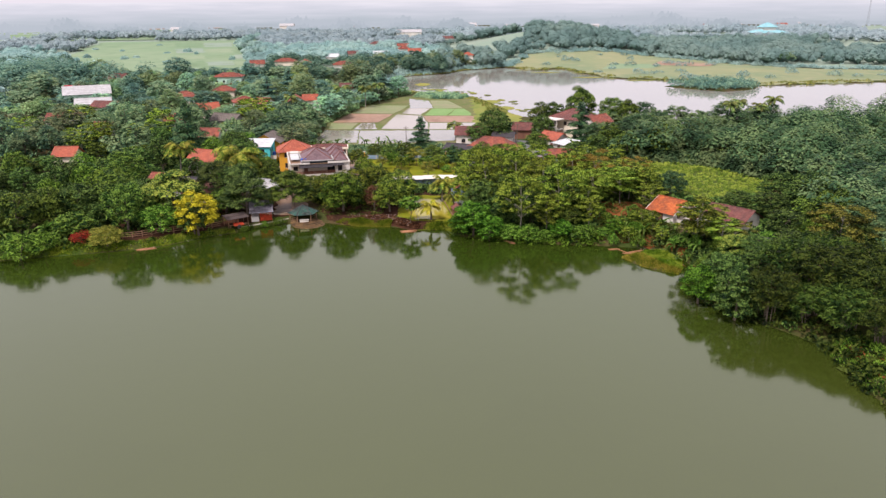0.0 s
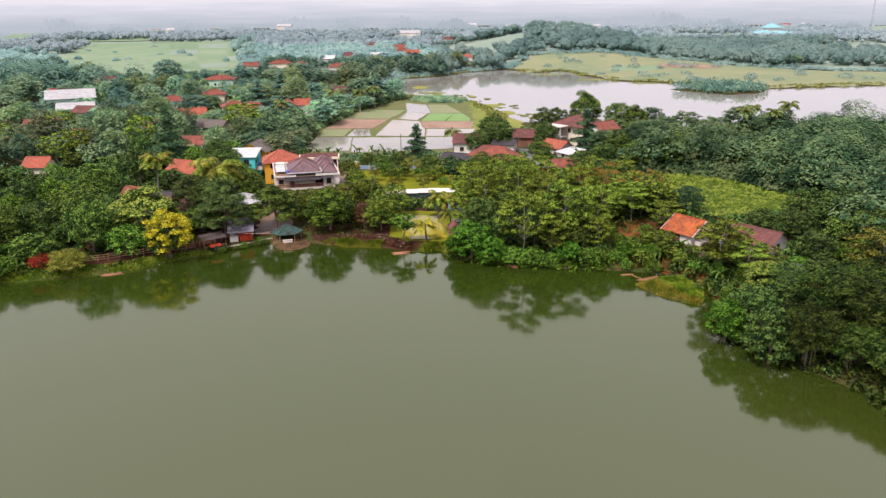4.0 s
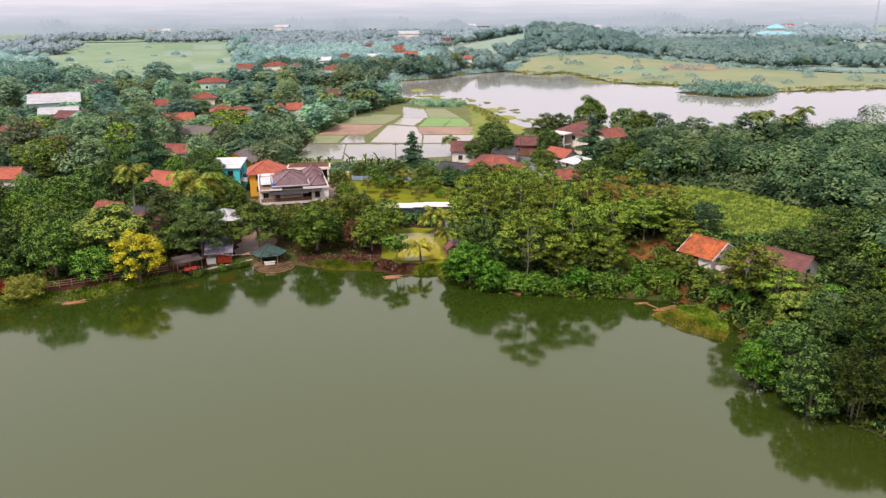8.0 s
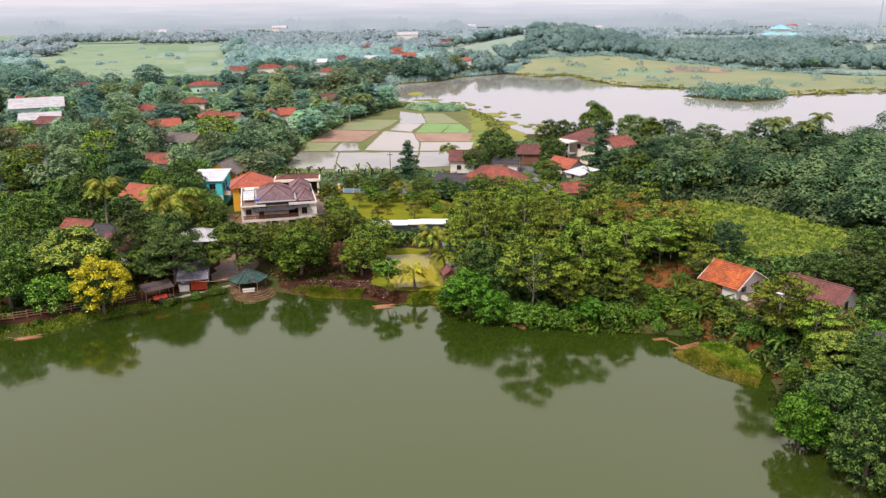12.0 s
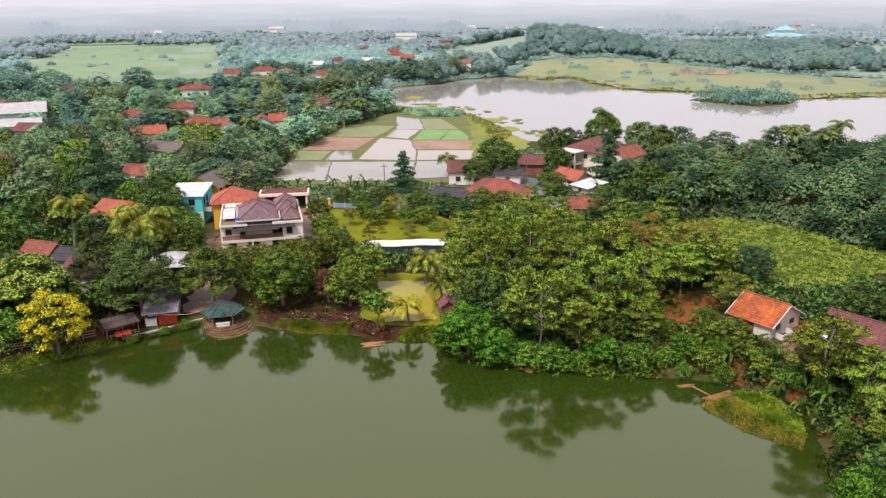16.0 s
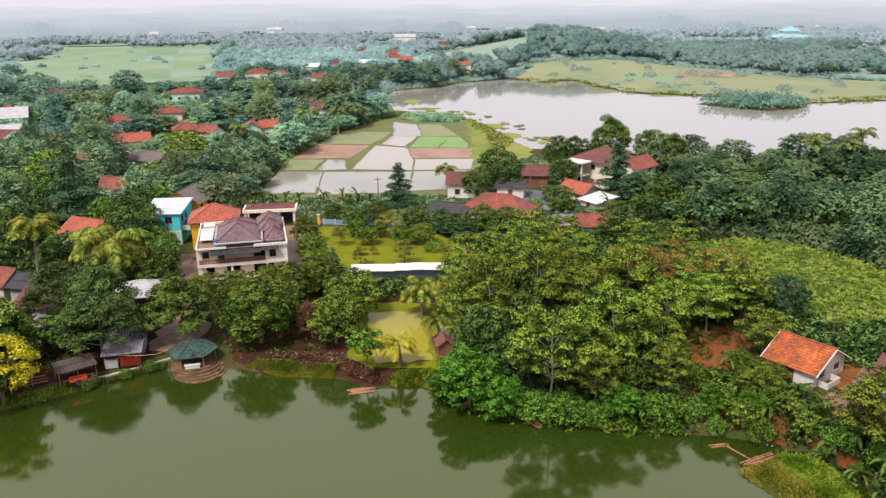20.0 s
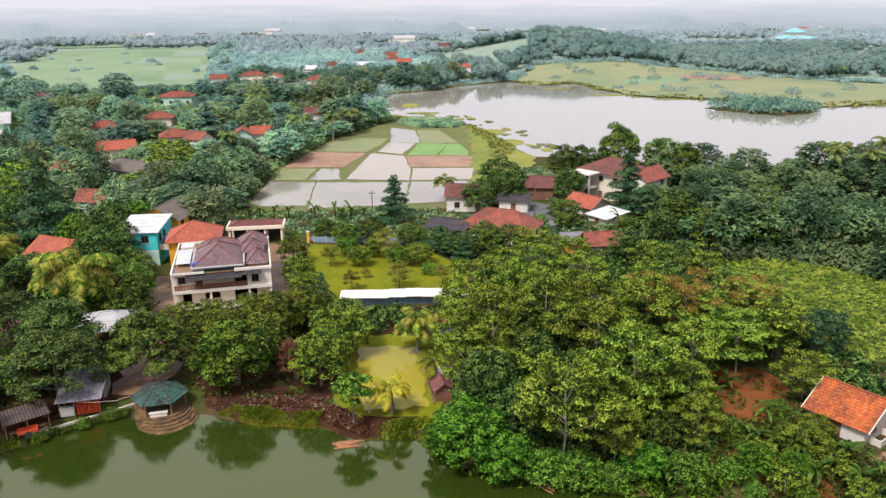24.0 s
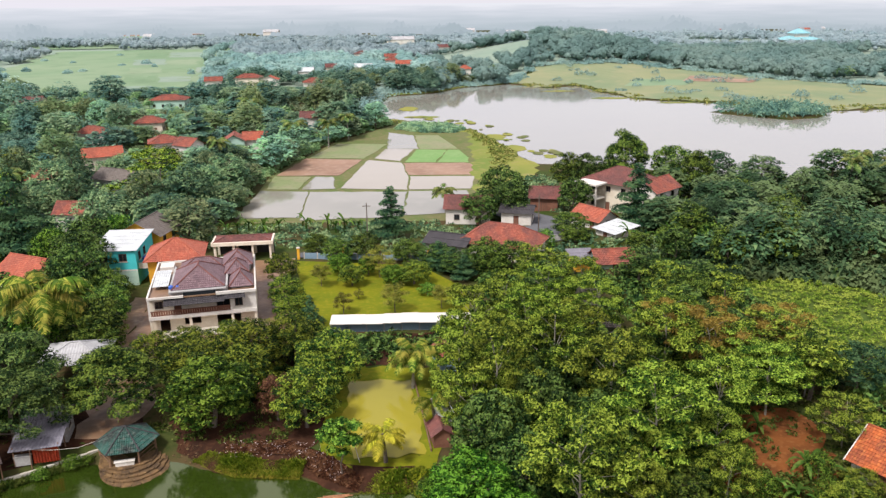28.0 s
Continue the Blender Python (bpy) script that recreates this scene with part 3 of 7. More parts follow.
# rice fields, each a shallow basin between grassy bunds
BASINS = [
    ("paddy", [(-24.5, 224), (-5.5, 226), (-4.9, 246.6), (-26.2, 247.4)], PADDY_GREY, "flooded grey rice paddy"),
    ("paddy", [(-4.4, 227), (9.5, 229), (8.6, 247.5), (-4, 247.2)], PADDY_GREY, "flooded grey rice paddy"),
    ("paddy", [(-38, 226), (-25.6, 226), (-27.3, 247.6), (-38, 249)], PADDY_GREY, "flooded grey rice paddy"),
    ("paddy", [(-19.8, 251.5), (-4.8, 249.5), (-5.2, 264), (-7.6, 280), (-16.4, 284)], PADDY, "flooded muddy rice paddy"),
    ("paddy", [(-3.9, 249.4), (9.6, 249.6), (11, 262.5), (-4.3, 263)], PADDY, "flooded muddy rice paddy"),
    ("paddy", [(-4.6, 265), (11.4, 264.6), (13, 277), (9, 279.5), (-6.6, 279.5)], MUD, "drained pinkish mud paddy"),
    ("paddy", [(-37.5, 266), (-22.6, 265.4), (-18.6, 285), (-34, 287.5)], MUD, "drained reddish mud paddy"),
    ("paddy", [(-37, 251), (-30, 250.5), (-29, 263.5), (-38, 264.5)], STUBBLE, "wet green paddy"),
    ("paddy", [(-28.8, 250.4), (-21.4, 251), (-23.6, 263.4), (-27.8, 263.6)], PADDY_GREY, "flooded grey rice paddy"),
    ("paddy", [(-6.4, 281.5), (1.6, 281), (4.6, 298.6), (-3.8, 299.5)], SEEDLING, "bright green rice seedlings"),
    ("paddy", [(2.3, 281), (10.4, 280.4), (11.4, 298.4), (5.3, 298.6)], SEEDLING, "pale green rice seedlings"),
    ("paddy", [(-33, 289), (-18.3, 287), (-15, 301), (-13.4, 309), (-28, 311)], STUBBLE, "wet green paddy"),
    ("paddy", [(-15, 287), (-8, 283), (-5, 300), (-13, 301)], PADDY, "flooded muddy rice paddy"),
    ("paddy", [(-12.4, 302), (-3.5, 301.5), (-6, 325), (-14, 331)], PADDY_GREY, "flooded grey rice paddy"),
    ("paddy", [(-2.8, 301), (11.6, 300.5), (9, 324), (-5, 325)], STUBBLE, "wet green paddy"),
]
for name, outline, material, label in BASINS:
    cx, cy = sum(p[0] for p in outline) / len(outline), sum(p[1] for p in outline) / len(outline)
    outline = ragged([(cx + (x - cx) * 1.035, cy + (y - cy) * 1.035) for x, y in outline], 3.0, 0.16, len(outline))
    overlay(name, outline, material, label, "field", level=0.42, step=30)
overlay("marsh", [(-37, 222), (10, 222.5), (16, 262), (18, 300), (12, 344), (-12, 350), (-29, 316), (-39.5, 267)], BUND, "muddy grassy bunds between the paddies", "marsh", 0.08, 2.5)
overlay("marsh", ragged([(11, 246), (22, 256), (28, 268), (28.5, 278), (24.5, 290), (21.5, 306), (16, 331), (7, 347.5), (-5, 353.5), (-12, 352), (12, 330)], 3, 1.0, 7), MARSH, "yellow-green marsh grass on the lake edge", "marsh", 0.1, 2.0)
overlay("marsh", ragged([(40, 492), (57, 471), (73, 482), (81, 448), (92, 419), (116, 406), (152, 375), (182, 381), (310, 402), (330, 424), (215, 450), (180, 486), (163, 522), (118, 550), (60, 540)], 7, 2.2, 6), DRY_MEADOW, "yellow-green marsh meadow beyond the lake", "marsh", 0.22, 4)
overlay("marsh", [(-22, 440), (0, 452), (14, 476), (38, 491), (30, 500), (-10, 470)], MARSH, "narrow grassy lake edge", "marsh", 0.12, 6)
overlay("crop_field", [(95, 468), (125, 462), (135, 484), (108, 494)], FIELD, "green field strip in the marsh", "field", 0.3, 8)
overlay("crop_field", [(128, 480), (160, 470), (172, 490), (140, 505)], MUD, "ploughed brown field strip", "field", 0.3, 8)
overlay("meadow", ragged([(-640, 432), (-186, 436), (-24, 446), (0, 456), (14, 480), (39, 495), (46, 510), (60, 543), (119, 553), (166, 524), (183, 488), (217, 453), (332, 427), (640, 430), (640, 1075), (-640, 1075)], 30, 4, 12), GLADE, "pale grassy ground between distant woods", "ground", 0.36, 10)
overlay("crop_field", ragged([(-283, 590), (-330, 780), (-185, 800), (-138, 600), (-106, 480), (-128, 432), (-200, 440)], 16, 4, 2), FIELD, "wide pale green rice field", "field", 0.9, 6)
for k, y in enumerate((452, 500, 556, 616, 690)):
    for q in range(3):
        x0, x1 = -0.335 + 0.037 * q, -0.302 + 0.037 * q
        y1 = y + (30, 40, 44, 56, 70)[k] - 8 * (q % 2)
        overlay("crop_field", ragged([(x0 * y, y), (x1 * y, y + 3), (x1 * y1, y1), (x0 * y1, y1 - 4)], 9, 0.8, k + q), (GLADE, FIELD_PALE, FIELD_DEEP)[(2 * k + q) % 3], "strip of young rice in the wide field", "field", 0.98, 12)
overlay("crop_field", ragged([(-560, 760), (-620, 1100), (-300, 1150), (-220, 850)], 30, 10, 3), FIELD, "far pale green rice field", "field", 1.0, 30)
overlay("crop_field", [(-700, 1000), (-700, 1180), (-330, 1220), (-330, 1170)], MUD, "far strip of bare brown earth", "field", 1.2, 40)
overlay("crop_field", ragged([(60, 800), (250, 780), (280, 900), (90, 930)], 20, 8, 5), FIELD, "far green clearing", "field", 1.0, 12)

overlay("village_lane", [(-112, 262), (-108, 260), (-99.5, 284), (-98, 300), (-88, 304), (-70, 308), (-70, 310.5), (-90, 307.5), (-101.5, 305.5), (-103.5, 285)], YARD, "narrow earth lane between village houses", "road", 0.1, 2.0)
overlay("village_lane", [(-80, 212), (-66, 215), (-64, 226), (-69, 230), (-72, 222), (-82, 218)], YARD, "bare yard before village houses", "road", 0.1, 1.5)
overlay("lawn", ragged([(-106, 309), (-95, 311), (-93, 322), (-105, 323)], 3, 0.6, 3), CROP, "small green lawn beside a village house", "lawn", 0.1, 2.0)
overlay("meadow", ragged([(-140, 372), (-108, 380), (-108, 420), (-134, 426), (-150, 400)], 6, 1.5, 3), FIELD, "small pale meadow at the village edge", "field", 0.12, 4.0)
for k, (x, y, w, d) in enumerate(((79, 424, 9, 3.4), (102, 405, 8, 2.2), (-10, 394, 4, 7), (-4, 370, 7, 3), (24, 302, 4, 6), (20, 322, 4, 6), (60, 455, 9, 3))):
    overlay("mudflat", ragged([(x + w * math.cos(a), y + d * math.sin(a)) for a in np.linspace(0, 5.6, 9)], 1.8, 0.28 * min(w, d), k), MARSH, "low muddy islet with marsh grass in the lake", "islet", level=0.07, step=20)
islets = np.random.default_rng(31)
for k in range(34):
    t = islets.random()
    x, y = np.interp(t, (0, 0.3, 0.55, 0.8, 1), (-14, 8, 19, 25, 31)), np.interp(t, (0, 0.3, 0.55, 0.8, 1), (366, 352, 332, 304, 283))
    x, y, w = x + islets.uniform(0.5, 9), y + islets.uniform(0, 6), islets.uniform(0.5, 2.0)
    overlay("mudflat", ragged([(x + w * math.cos(a), y + 1.5 * w * math.sin(a)) for a in np.linspace(0, 5.4, 7)], 0.9, 0.2 * w, k), (MARSH, BUND)[k % 2], "small tussock of marsh grass in the lake", "islet", level=0.06 + 0.005 * k, step=20)

# small fish pond in the grass
overlay("water_fish_pond", ragged(FISH, 1.2, 0.22, 4), FISHPOND, "ochre-green fish pond water", "water", level=0.95, step=30)

# hazy far country on the horizon, far past everything that stands: a wall that glows
def far_country(radius, low, high):
    m = bpy.data.materials.new("pale_hazy_distance")
    m.use_nodes = True
    n, l = m.node_tree.nodes, m.node_tree.links
    n.remove(n["Principled BSDF"])
    tex, sep, stretch, ns = n.new("ShaderNodeTexCoord"), n.new("ShaderNodeSeparateXYZ"), n.new("ShaderNodeMapping"), n.new("ShaderNodeTexNoise")
    stretch.inputs["Scale"].default_value = (0.011, 0.011, 0.16)
    ns.inputs["Scale"].default_value, ns.inputs["Detail"].default_value = 1.0, 5.0
    l.new(tex.outputs["Object"], stretch.inputs["Vector"])
    l.new(stretch.outputs[0], ns.inputs["Vector"])
    l.new(tex.outputs["Object"], sep.inputs[0])
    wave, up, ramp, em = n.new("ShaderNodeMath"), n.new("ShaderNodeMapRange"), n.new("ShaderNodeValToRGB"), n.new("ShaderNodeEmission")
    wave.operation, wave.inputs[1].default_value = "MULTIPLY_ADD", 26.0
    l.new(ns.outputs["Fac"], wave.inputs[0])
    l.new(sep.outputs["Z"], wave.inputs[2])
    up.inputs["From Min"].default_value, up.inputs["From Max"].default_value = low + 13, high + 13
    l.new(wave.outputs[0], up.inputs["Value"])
    # haze painted as glow: blue-grey at the foot, near white on top
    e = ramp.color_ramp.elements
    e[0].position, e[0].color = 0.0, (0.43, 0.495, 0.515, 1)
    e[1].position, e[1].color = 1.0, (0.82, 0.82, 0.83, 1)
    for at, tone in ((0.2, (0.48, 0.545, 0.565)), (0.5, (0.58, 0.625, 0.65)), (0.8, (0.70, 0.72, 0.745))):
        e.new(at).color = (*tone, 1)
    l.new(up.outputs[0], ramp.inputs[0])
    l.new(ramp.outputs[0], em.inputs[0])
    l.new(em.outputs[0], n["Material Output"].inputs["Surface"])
    k = 240
    ring = [(radius * math.sin(a), radius * math.cos(a)) for a in np.linspace(-1.35, 1.35, k)]
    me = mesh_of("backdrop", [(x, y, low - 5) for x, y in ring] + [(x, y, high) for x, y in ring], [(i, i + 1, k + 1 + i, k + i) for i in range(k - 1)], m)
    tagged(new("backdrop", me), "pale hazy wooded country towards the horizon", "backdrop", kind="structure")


def tree_line(radius, height, colour, seed):
    """A low uneven line of far woods: a flat strip that glows in one haze tone."""
    m = bpy.data.materials.new("pale_tree_line")
    m.use_nodes = True
    n, l = m.node_tree.nodes, m.node_tree.links
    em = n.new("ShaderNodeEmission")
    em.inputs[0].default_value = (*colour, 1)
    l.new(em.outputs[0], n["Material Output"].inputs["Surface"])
    k = 900
    r = np.random.default_rng(seed)
    u = np.linspace(-0.9, 0.9, k)
    top = height * (0.55 + 0.4 * np.sin(u * 31 + seed) * np.sin(u * 12.7 + 1) + 0.22 * np.sin(u * 97) + 0.12 * r.normal(size=k))
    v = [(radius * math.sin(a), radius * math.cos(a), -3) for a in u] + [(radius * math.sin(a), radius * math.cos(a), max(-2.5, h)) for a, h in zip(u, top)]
    tagged(new("backdrop", mesh_of("backdrop", v, [(i, i + 1, k + 1 + i, k + i) for i in range(k - 1)], m)), "far line of woods glowing in a haze tone", "backdrop", kind="structure")


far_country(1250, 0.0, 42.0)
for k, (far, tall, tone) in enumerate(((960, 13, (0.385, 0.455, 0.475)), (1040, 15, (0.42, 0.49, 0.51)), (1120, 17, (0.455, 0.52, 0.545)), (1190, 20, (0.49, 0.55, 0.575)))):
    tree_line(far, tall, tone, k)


# ---- trees ----
rng = np.random.default_rng(7)


def leaf_quads(lumps, n, size, aspect, seed, up=0.35, jitter=0.55, fill=0.75):
    """Loose leaves on the upper shells of lumps (x, y, z, three radii); each leaf a small pointed blade."""
    r = np.random.default_rng(seed)
    lumps = np.asarray(lumps, float)
    w = (lumps[:, 3] * lumps[:, 4] + lumps[:, 3] * lumps[:, 5])
    k = r.choice(len(lumps), n, p=w / w.sum())
    d = r.normal(size=(n, 3))
    d[:, 2] = np.where(d[:, 2] < -0.25, -d[:, 2] * r.random(n), d[:, 2])
    d /= np.linalg.norm(d, axis=1)[:, None]
    c = lumps[k, :3] + d * lumps[k, 3:6] * (fill + (1.06 - fill) * r.random((n, 1)))
    nrm = d + np.array([0, 0, up]) + jitter * r.normal(size=(n, 3))
    nrm /= np.linalg.norm(nrm, axis=1)[:, None]
    t = np.cross(nrm, r.normal(size=(n, 3)))
    t /= np.linalg.norm(t, axis=1)[:, None] + 1e-9
    b = np.cross(nrm, t)
    s = size * (0.65 + 0.7 * r.random((n, 1)))
    v = np.stack([c - t * s * 0.42 + b * s * aspect * 0.55, c - t * s * 0.42 - b * s * aspect * 0.55, c + t * s * 0.68 - nrm * s * 0.14], 1)
    return v.reshape(-1, 3), np.arange(3 * n).reshape(-1, 3)


def leaf_mesh(name, lumps, n, size, aspect, seed, material, **kw):
    v, f = leaf_quads(lumps, n, size, aspect, seed, **kw)
    me = bpy.data.meshes.new(name)
    me.from_pydata(v.tolist(), [], f.tolist())
    me.materials.append(material)
    return me


def round_lumps(r, n, centre, rad, size, low=-0.35):
    out = []
    for k in range(n):
        z = 1 - (1 - low) * (k + 0.5) / n
        a = 2.39996 * k + r.random() * 0.5
        q = math.sqrt(max(0, 1 - z * z))
        f = 0.60 + 0.25 * r.random()
        s = size * (0.75 + 0.5 * r.random())
        out.append((centre[0] + rad[0] * q * math.cos(a) * f, centre[1] + rad[1] * q * math.sin(a) * f, centre[2] + rad[2] * z * f, s * rad[0], s * rad[1], s * rad[2] * 0.8))
    return out + [(*centre, rad[0] * 0.52, rad[1] * 0.52, rad[2] * 0.5)]


def dome_lumps(r, n, radius, z0, z1, size, flat):
    """A wide shallow dome of foliage."""
    out = []
    for k in range(n):
        q = math.sqrt((k + 0.5) / n)
        a = 2.39996 * k + 0.6 * r.random()
        s = size * radius * (0.75 + 0.5 * r.random())
        out.append((0.8 * radius * q * math.cos(a), 0.8 * radius * q * math.sin(a), z1 - (z1 - z0) * q * q + 0.5 * r.normal(), s, s, s * flat))
    return out


def umbrella_lumps(r, n, radius, z0, z1, size, flat):
    """Loose flat pads that spread into a broad uneven top."""
    out = []
    for k in range(n):
        t = (k + 0.5) / n
        a = 2.39996 * k + 0.9 * r.random()
        q = radius * (0.30 + 0.62 * math.sin(math.pi * (0.12 + 0.74 * t))) * math.sqrt(0.12 + 0.88 * r.random())
        s = size * radius * (0.6 + 0.6 * r.random())
        out.append((q * math.cos(a), q * math.sin(a), z0 + (z1 - z0) * t + 0.4 * r.normal(), s, s, s * flat))
    return out


# kind: crown radius at 10 m height, leaf material, bark, leaves, leaf length, breadth
KINDS = {
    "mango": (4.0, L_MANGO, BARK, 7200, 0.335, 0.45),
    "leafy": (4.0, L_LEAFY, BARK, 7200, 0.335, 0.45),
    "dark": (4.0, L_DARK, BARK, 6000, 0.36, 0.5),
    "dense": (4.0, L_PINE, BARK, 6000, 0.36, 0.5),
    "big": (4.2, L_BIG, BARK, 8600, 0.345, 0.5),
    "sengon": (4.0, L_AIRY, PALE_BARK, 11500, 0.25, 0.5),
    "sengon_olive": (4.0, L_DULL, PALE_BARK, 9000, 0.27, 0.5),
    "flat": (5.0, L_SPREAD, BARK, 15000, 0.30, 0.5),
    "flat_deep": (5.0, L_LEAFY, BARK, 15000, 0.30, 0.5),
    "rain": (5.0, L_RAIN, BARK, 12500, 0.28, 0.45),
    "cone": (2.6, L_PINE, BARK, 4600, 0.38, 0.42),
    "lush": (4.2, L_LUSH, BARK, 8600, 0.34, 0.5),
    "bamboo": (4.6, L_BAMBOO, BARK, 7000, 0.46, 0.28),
    "small": (3.2, L_BIG, BARK, 2200, 0.50, 0.5),
    "sparse": (3.0, L_OLIVE, BARK, 3600, 0.34, 0.4),
    "bush": (5.2, L_BIG, BARK, 3000, 0.50, 0.45),
    "olive": (5.2, L_OLIVE, BARK, 4600, 0.44, 0.4),
    "yellow": (4.2, L_YELLOW, BARK, 6400, 0.34, 0.5),
    "brown": (4.0, L_BROWN, BARK, 3600, 0.42, 0.4),
    "rust": (4.0, L_RUST, PALE_BARK, 6600, 0.30, 0.42),
    "red": (5.0, L_RED, BARK, 1800, 0.58, 0.4),
    "mango_lo": (4.0, L_LEAFY, BARK, 3200, 0.48, 0.5),
    "dark_lo": (4.0, L_DARK, BARK, 3200, 0.48, 0.5),
    "sengon_lo": (4.0, L_AIRY, PALE_BARK, 3000, 0.44, 0.45),
    "village": (4.2, L_MID, BARK, 2000, 0.65, 0.55),
    "village_deep": (4.2, L_DEEP, BARK, 2000, 0.65, 0.55),
    "forest": (4.2, L_FOREST, BARK, 2000, 0.65, 0.55),
    "village_light": (4.2, L_LIGHT, BARK, 1900, 0.63, 0.55),
    "village_near": (4.2, L_NEARER, BARK, 2800, 0.52, 0.5),
    "village_near_deep": (4.2, L_NEARER_DEEP, BARK, 2800, 0.52, 0.5),
    "village_cone": (2.8, L_DEEP, BARK, 1700, 0.66, 0.5),
}


def crown_lumps(kind, r):
    rad = KINDS[kind][0]
    kind = kind.replace("_lo", "")
    if kind in ("sengon", "sengon_olive", "rust"):
        return umbrella_lumps(r, 44, rad * 1.15, 3.4, 9.4, 0.25, 0.42)
    if kind == "sparse":
        return round_lumps(r, 13, (0, 0, 6.0), (rad, rad, 4.0), 0.36, -0.7)
    if kind in ("flat", "flat_deep", "rain"):
        return dome_lumps(r, 50, rad, 3.6, 9.0, 0.23, 0.75)
    if kind in ("cone", "village_cone"):
        return [(0.5 * rad * (1.05 - t) * math.cos(27 * t), 0.5 * rad * (1.05 - t) * math.sin(27 * t), 1.5 + 8.2 * t, *[rad * (0.95 - 0.75 * t) * (0.72 + 0.5 * r.random())] * 2, 0.75) for t in np.linspace(0, 1, 12)]
    if kind in ("bush", "olive", "red"):
        return round_lumps(r, 26, (0, 0, 3.8), (rad, rad, 5.6), 0.32, -0.55)
    if kind == "bamboo":
        return round_lumps(r, 40, (0, 0, 5.0), (rad, rad, 4.8), 0.27, -0.5)
    if kind == "small":
        return round_lumps(r, 14, (0, 0, 6.4), (rad, rad, 3.4), 0.36, -0.6)
    if kind == "yellow":
        return round_lumps(r, 34, (0, 0, 5.5), (rad * 1.12, rad * 1.12, 5.4), 0.23, -0.75)[:-1]
    return round_lumps(r, 44, (0, 0, 4.9), (rad * 1.06, rad * 1.06, 5.0), 0.225, -0.72)


def make_tree(kind, seed, name):
    rad, leaves, bark, n, size, aspect = KINDS[kind]
    r = np.random.default_rng(seed)
    lumps = crown_lumps(kind, r)
    kind = kind.replace("_lo", "")
    tree = thing(name, "", "tree")
    tall = {"sengon": 8.8, "sengon_olive": 8.8, "rust": 8.6, "cone": 9.0, "village_cone": 9.0, "bush": 3.0, "olive": 3.0, "red": 3.0, "sparse": 8.4}.get(kind, 6.0)
    bm = bmesh.new()
    sway = [(0.25 * r.normal() * k, 0.25 * r.normal() * k) for k in (0, 0.4, 0.8, 1.0)]
    girth = 0.10 if kind in ("sengon", "sengon_olive", "rust", "small", "sparse") else 0.22
    pts = [(sx, sy, tall * t) for (sx, sy), t in zip(sway, (-0.02, 0.35, 0.7, 1.0))]
    add_tube(bm, pts, [girth * 1.25, girth, girth * 0.75, girth * 0.35], 7)
    for lx, ly, lz, *_ in lumps[:: max(1, len(lumps) // 9)]:
        t = min(0.92, max(0.3, (lz - 2.2) / tall))
        z = tall * t
        x, y = np.interp(t, (0, 0.35, 0.7, 1), [p[0] for p in pts]), np.interp(t, (0, 0.35, 0.7, 1), [p[1] for p in pts])
        limb = [(x, y, z), ((x + lx) / 2, (y + ly) / 2, (z + lz) / 2 + 0.15), (lx, ly, lz)]
        if kind == "bamboo":
            part("culm", tube([(0.4 * lx, 0.4 * ly, -0.2), *limb[1:]], [0.09, 0.07, 0.03], 5), bark, tree)
        else:
            add_tube(bm, limb, [girth * 0.42, girth * 0.3, girth * 0.12], 5)
    part("trunk", bm, bark, tree)
    if kind.startswith("village"):
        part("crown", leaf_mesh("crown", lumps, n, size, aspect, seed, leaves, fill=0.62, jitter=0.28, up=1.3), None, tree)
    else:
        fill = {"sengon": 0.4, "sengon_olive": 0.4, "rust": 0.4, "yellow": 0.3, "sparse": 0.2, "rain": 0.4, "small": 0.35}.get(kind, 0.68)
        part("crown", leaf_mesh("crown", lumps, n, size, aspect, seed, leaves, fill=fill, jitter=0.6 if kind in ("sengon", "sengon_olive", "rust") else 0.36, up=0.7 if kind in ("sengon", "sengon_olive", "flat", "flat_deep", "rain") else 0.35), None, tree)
    return tree


STOCK = {}


def plant(kind, x, y, top, radius, label, group="", name="tree", category="tree", turn=None, z=None, variants=3):
    """A tree whose crown reaches the height top over the water and spreads to that radius."""
    z = ground_at(x, y) if z is None else z
    v = int(rng.integers(variants))
    made = STOCK.get((kind, v))
    size = (radius / KINDS[kind][0], radius / KINDS[kind][0], max(1.0, top - z) / 10)
    m = pose(x, y, z - 0.05, 0, 0, rng.random() * 360 if turn is None else turn)
    if made is None:
        made = STOCK[(kind, v)] = make_tree(kind, 11 * len(STOCK) + 3, name)
        made.matrix_basis = m @ Matrix.Diagonal((*size, 1))
        ob = made
    else:
        ob = copy_thing(made, m @ Matrix.Diagonal((*(a / b for a, b in zip(size, made.scale)), 1)))
        ob.name = name
    return tagged(ob, label, category, group)


def grove(kind, rows, label, group="", name="tree", category="tree"):
    for x, y, top, radius in rows:
        plant(kind, x, y, top, radius, label, group, name, category)


grove("rain", [(-39.6, 147.0, 10.8, 5.4), (-44.5, 148, 10.6, 5.6), (-37.4, 141.8, 9.2, 5.2)], "wide flat-crowned tree with fine grey-green leaves", name="rain_tree")
grove("flat_deep", [(-29.8, 147.4, 8.6, 5.3)], "spreading dark green tree beside the pavilion")
grove("flat_deep", [(43.3, 241.9, 14.4, 5.9), (57.1, 236.5, 10.6, 4.8)], "tall flat-topped tree on the lake edge")
grove("flat", [(44.5, 111.3, 6.1, 2.9)], "low spreading olive green tree on the bank")
grove("dark", [(47.2, 109.8, 6.6, 2.8), (45.4, 104.6, 6.4, 2.7), (51.6, 109.0, 7.6, 3.0)], "dense dark tree beside the shacks")
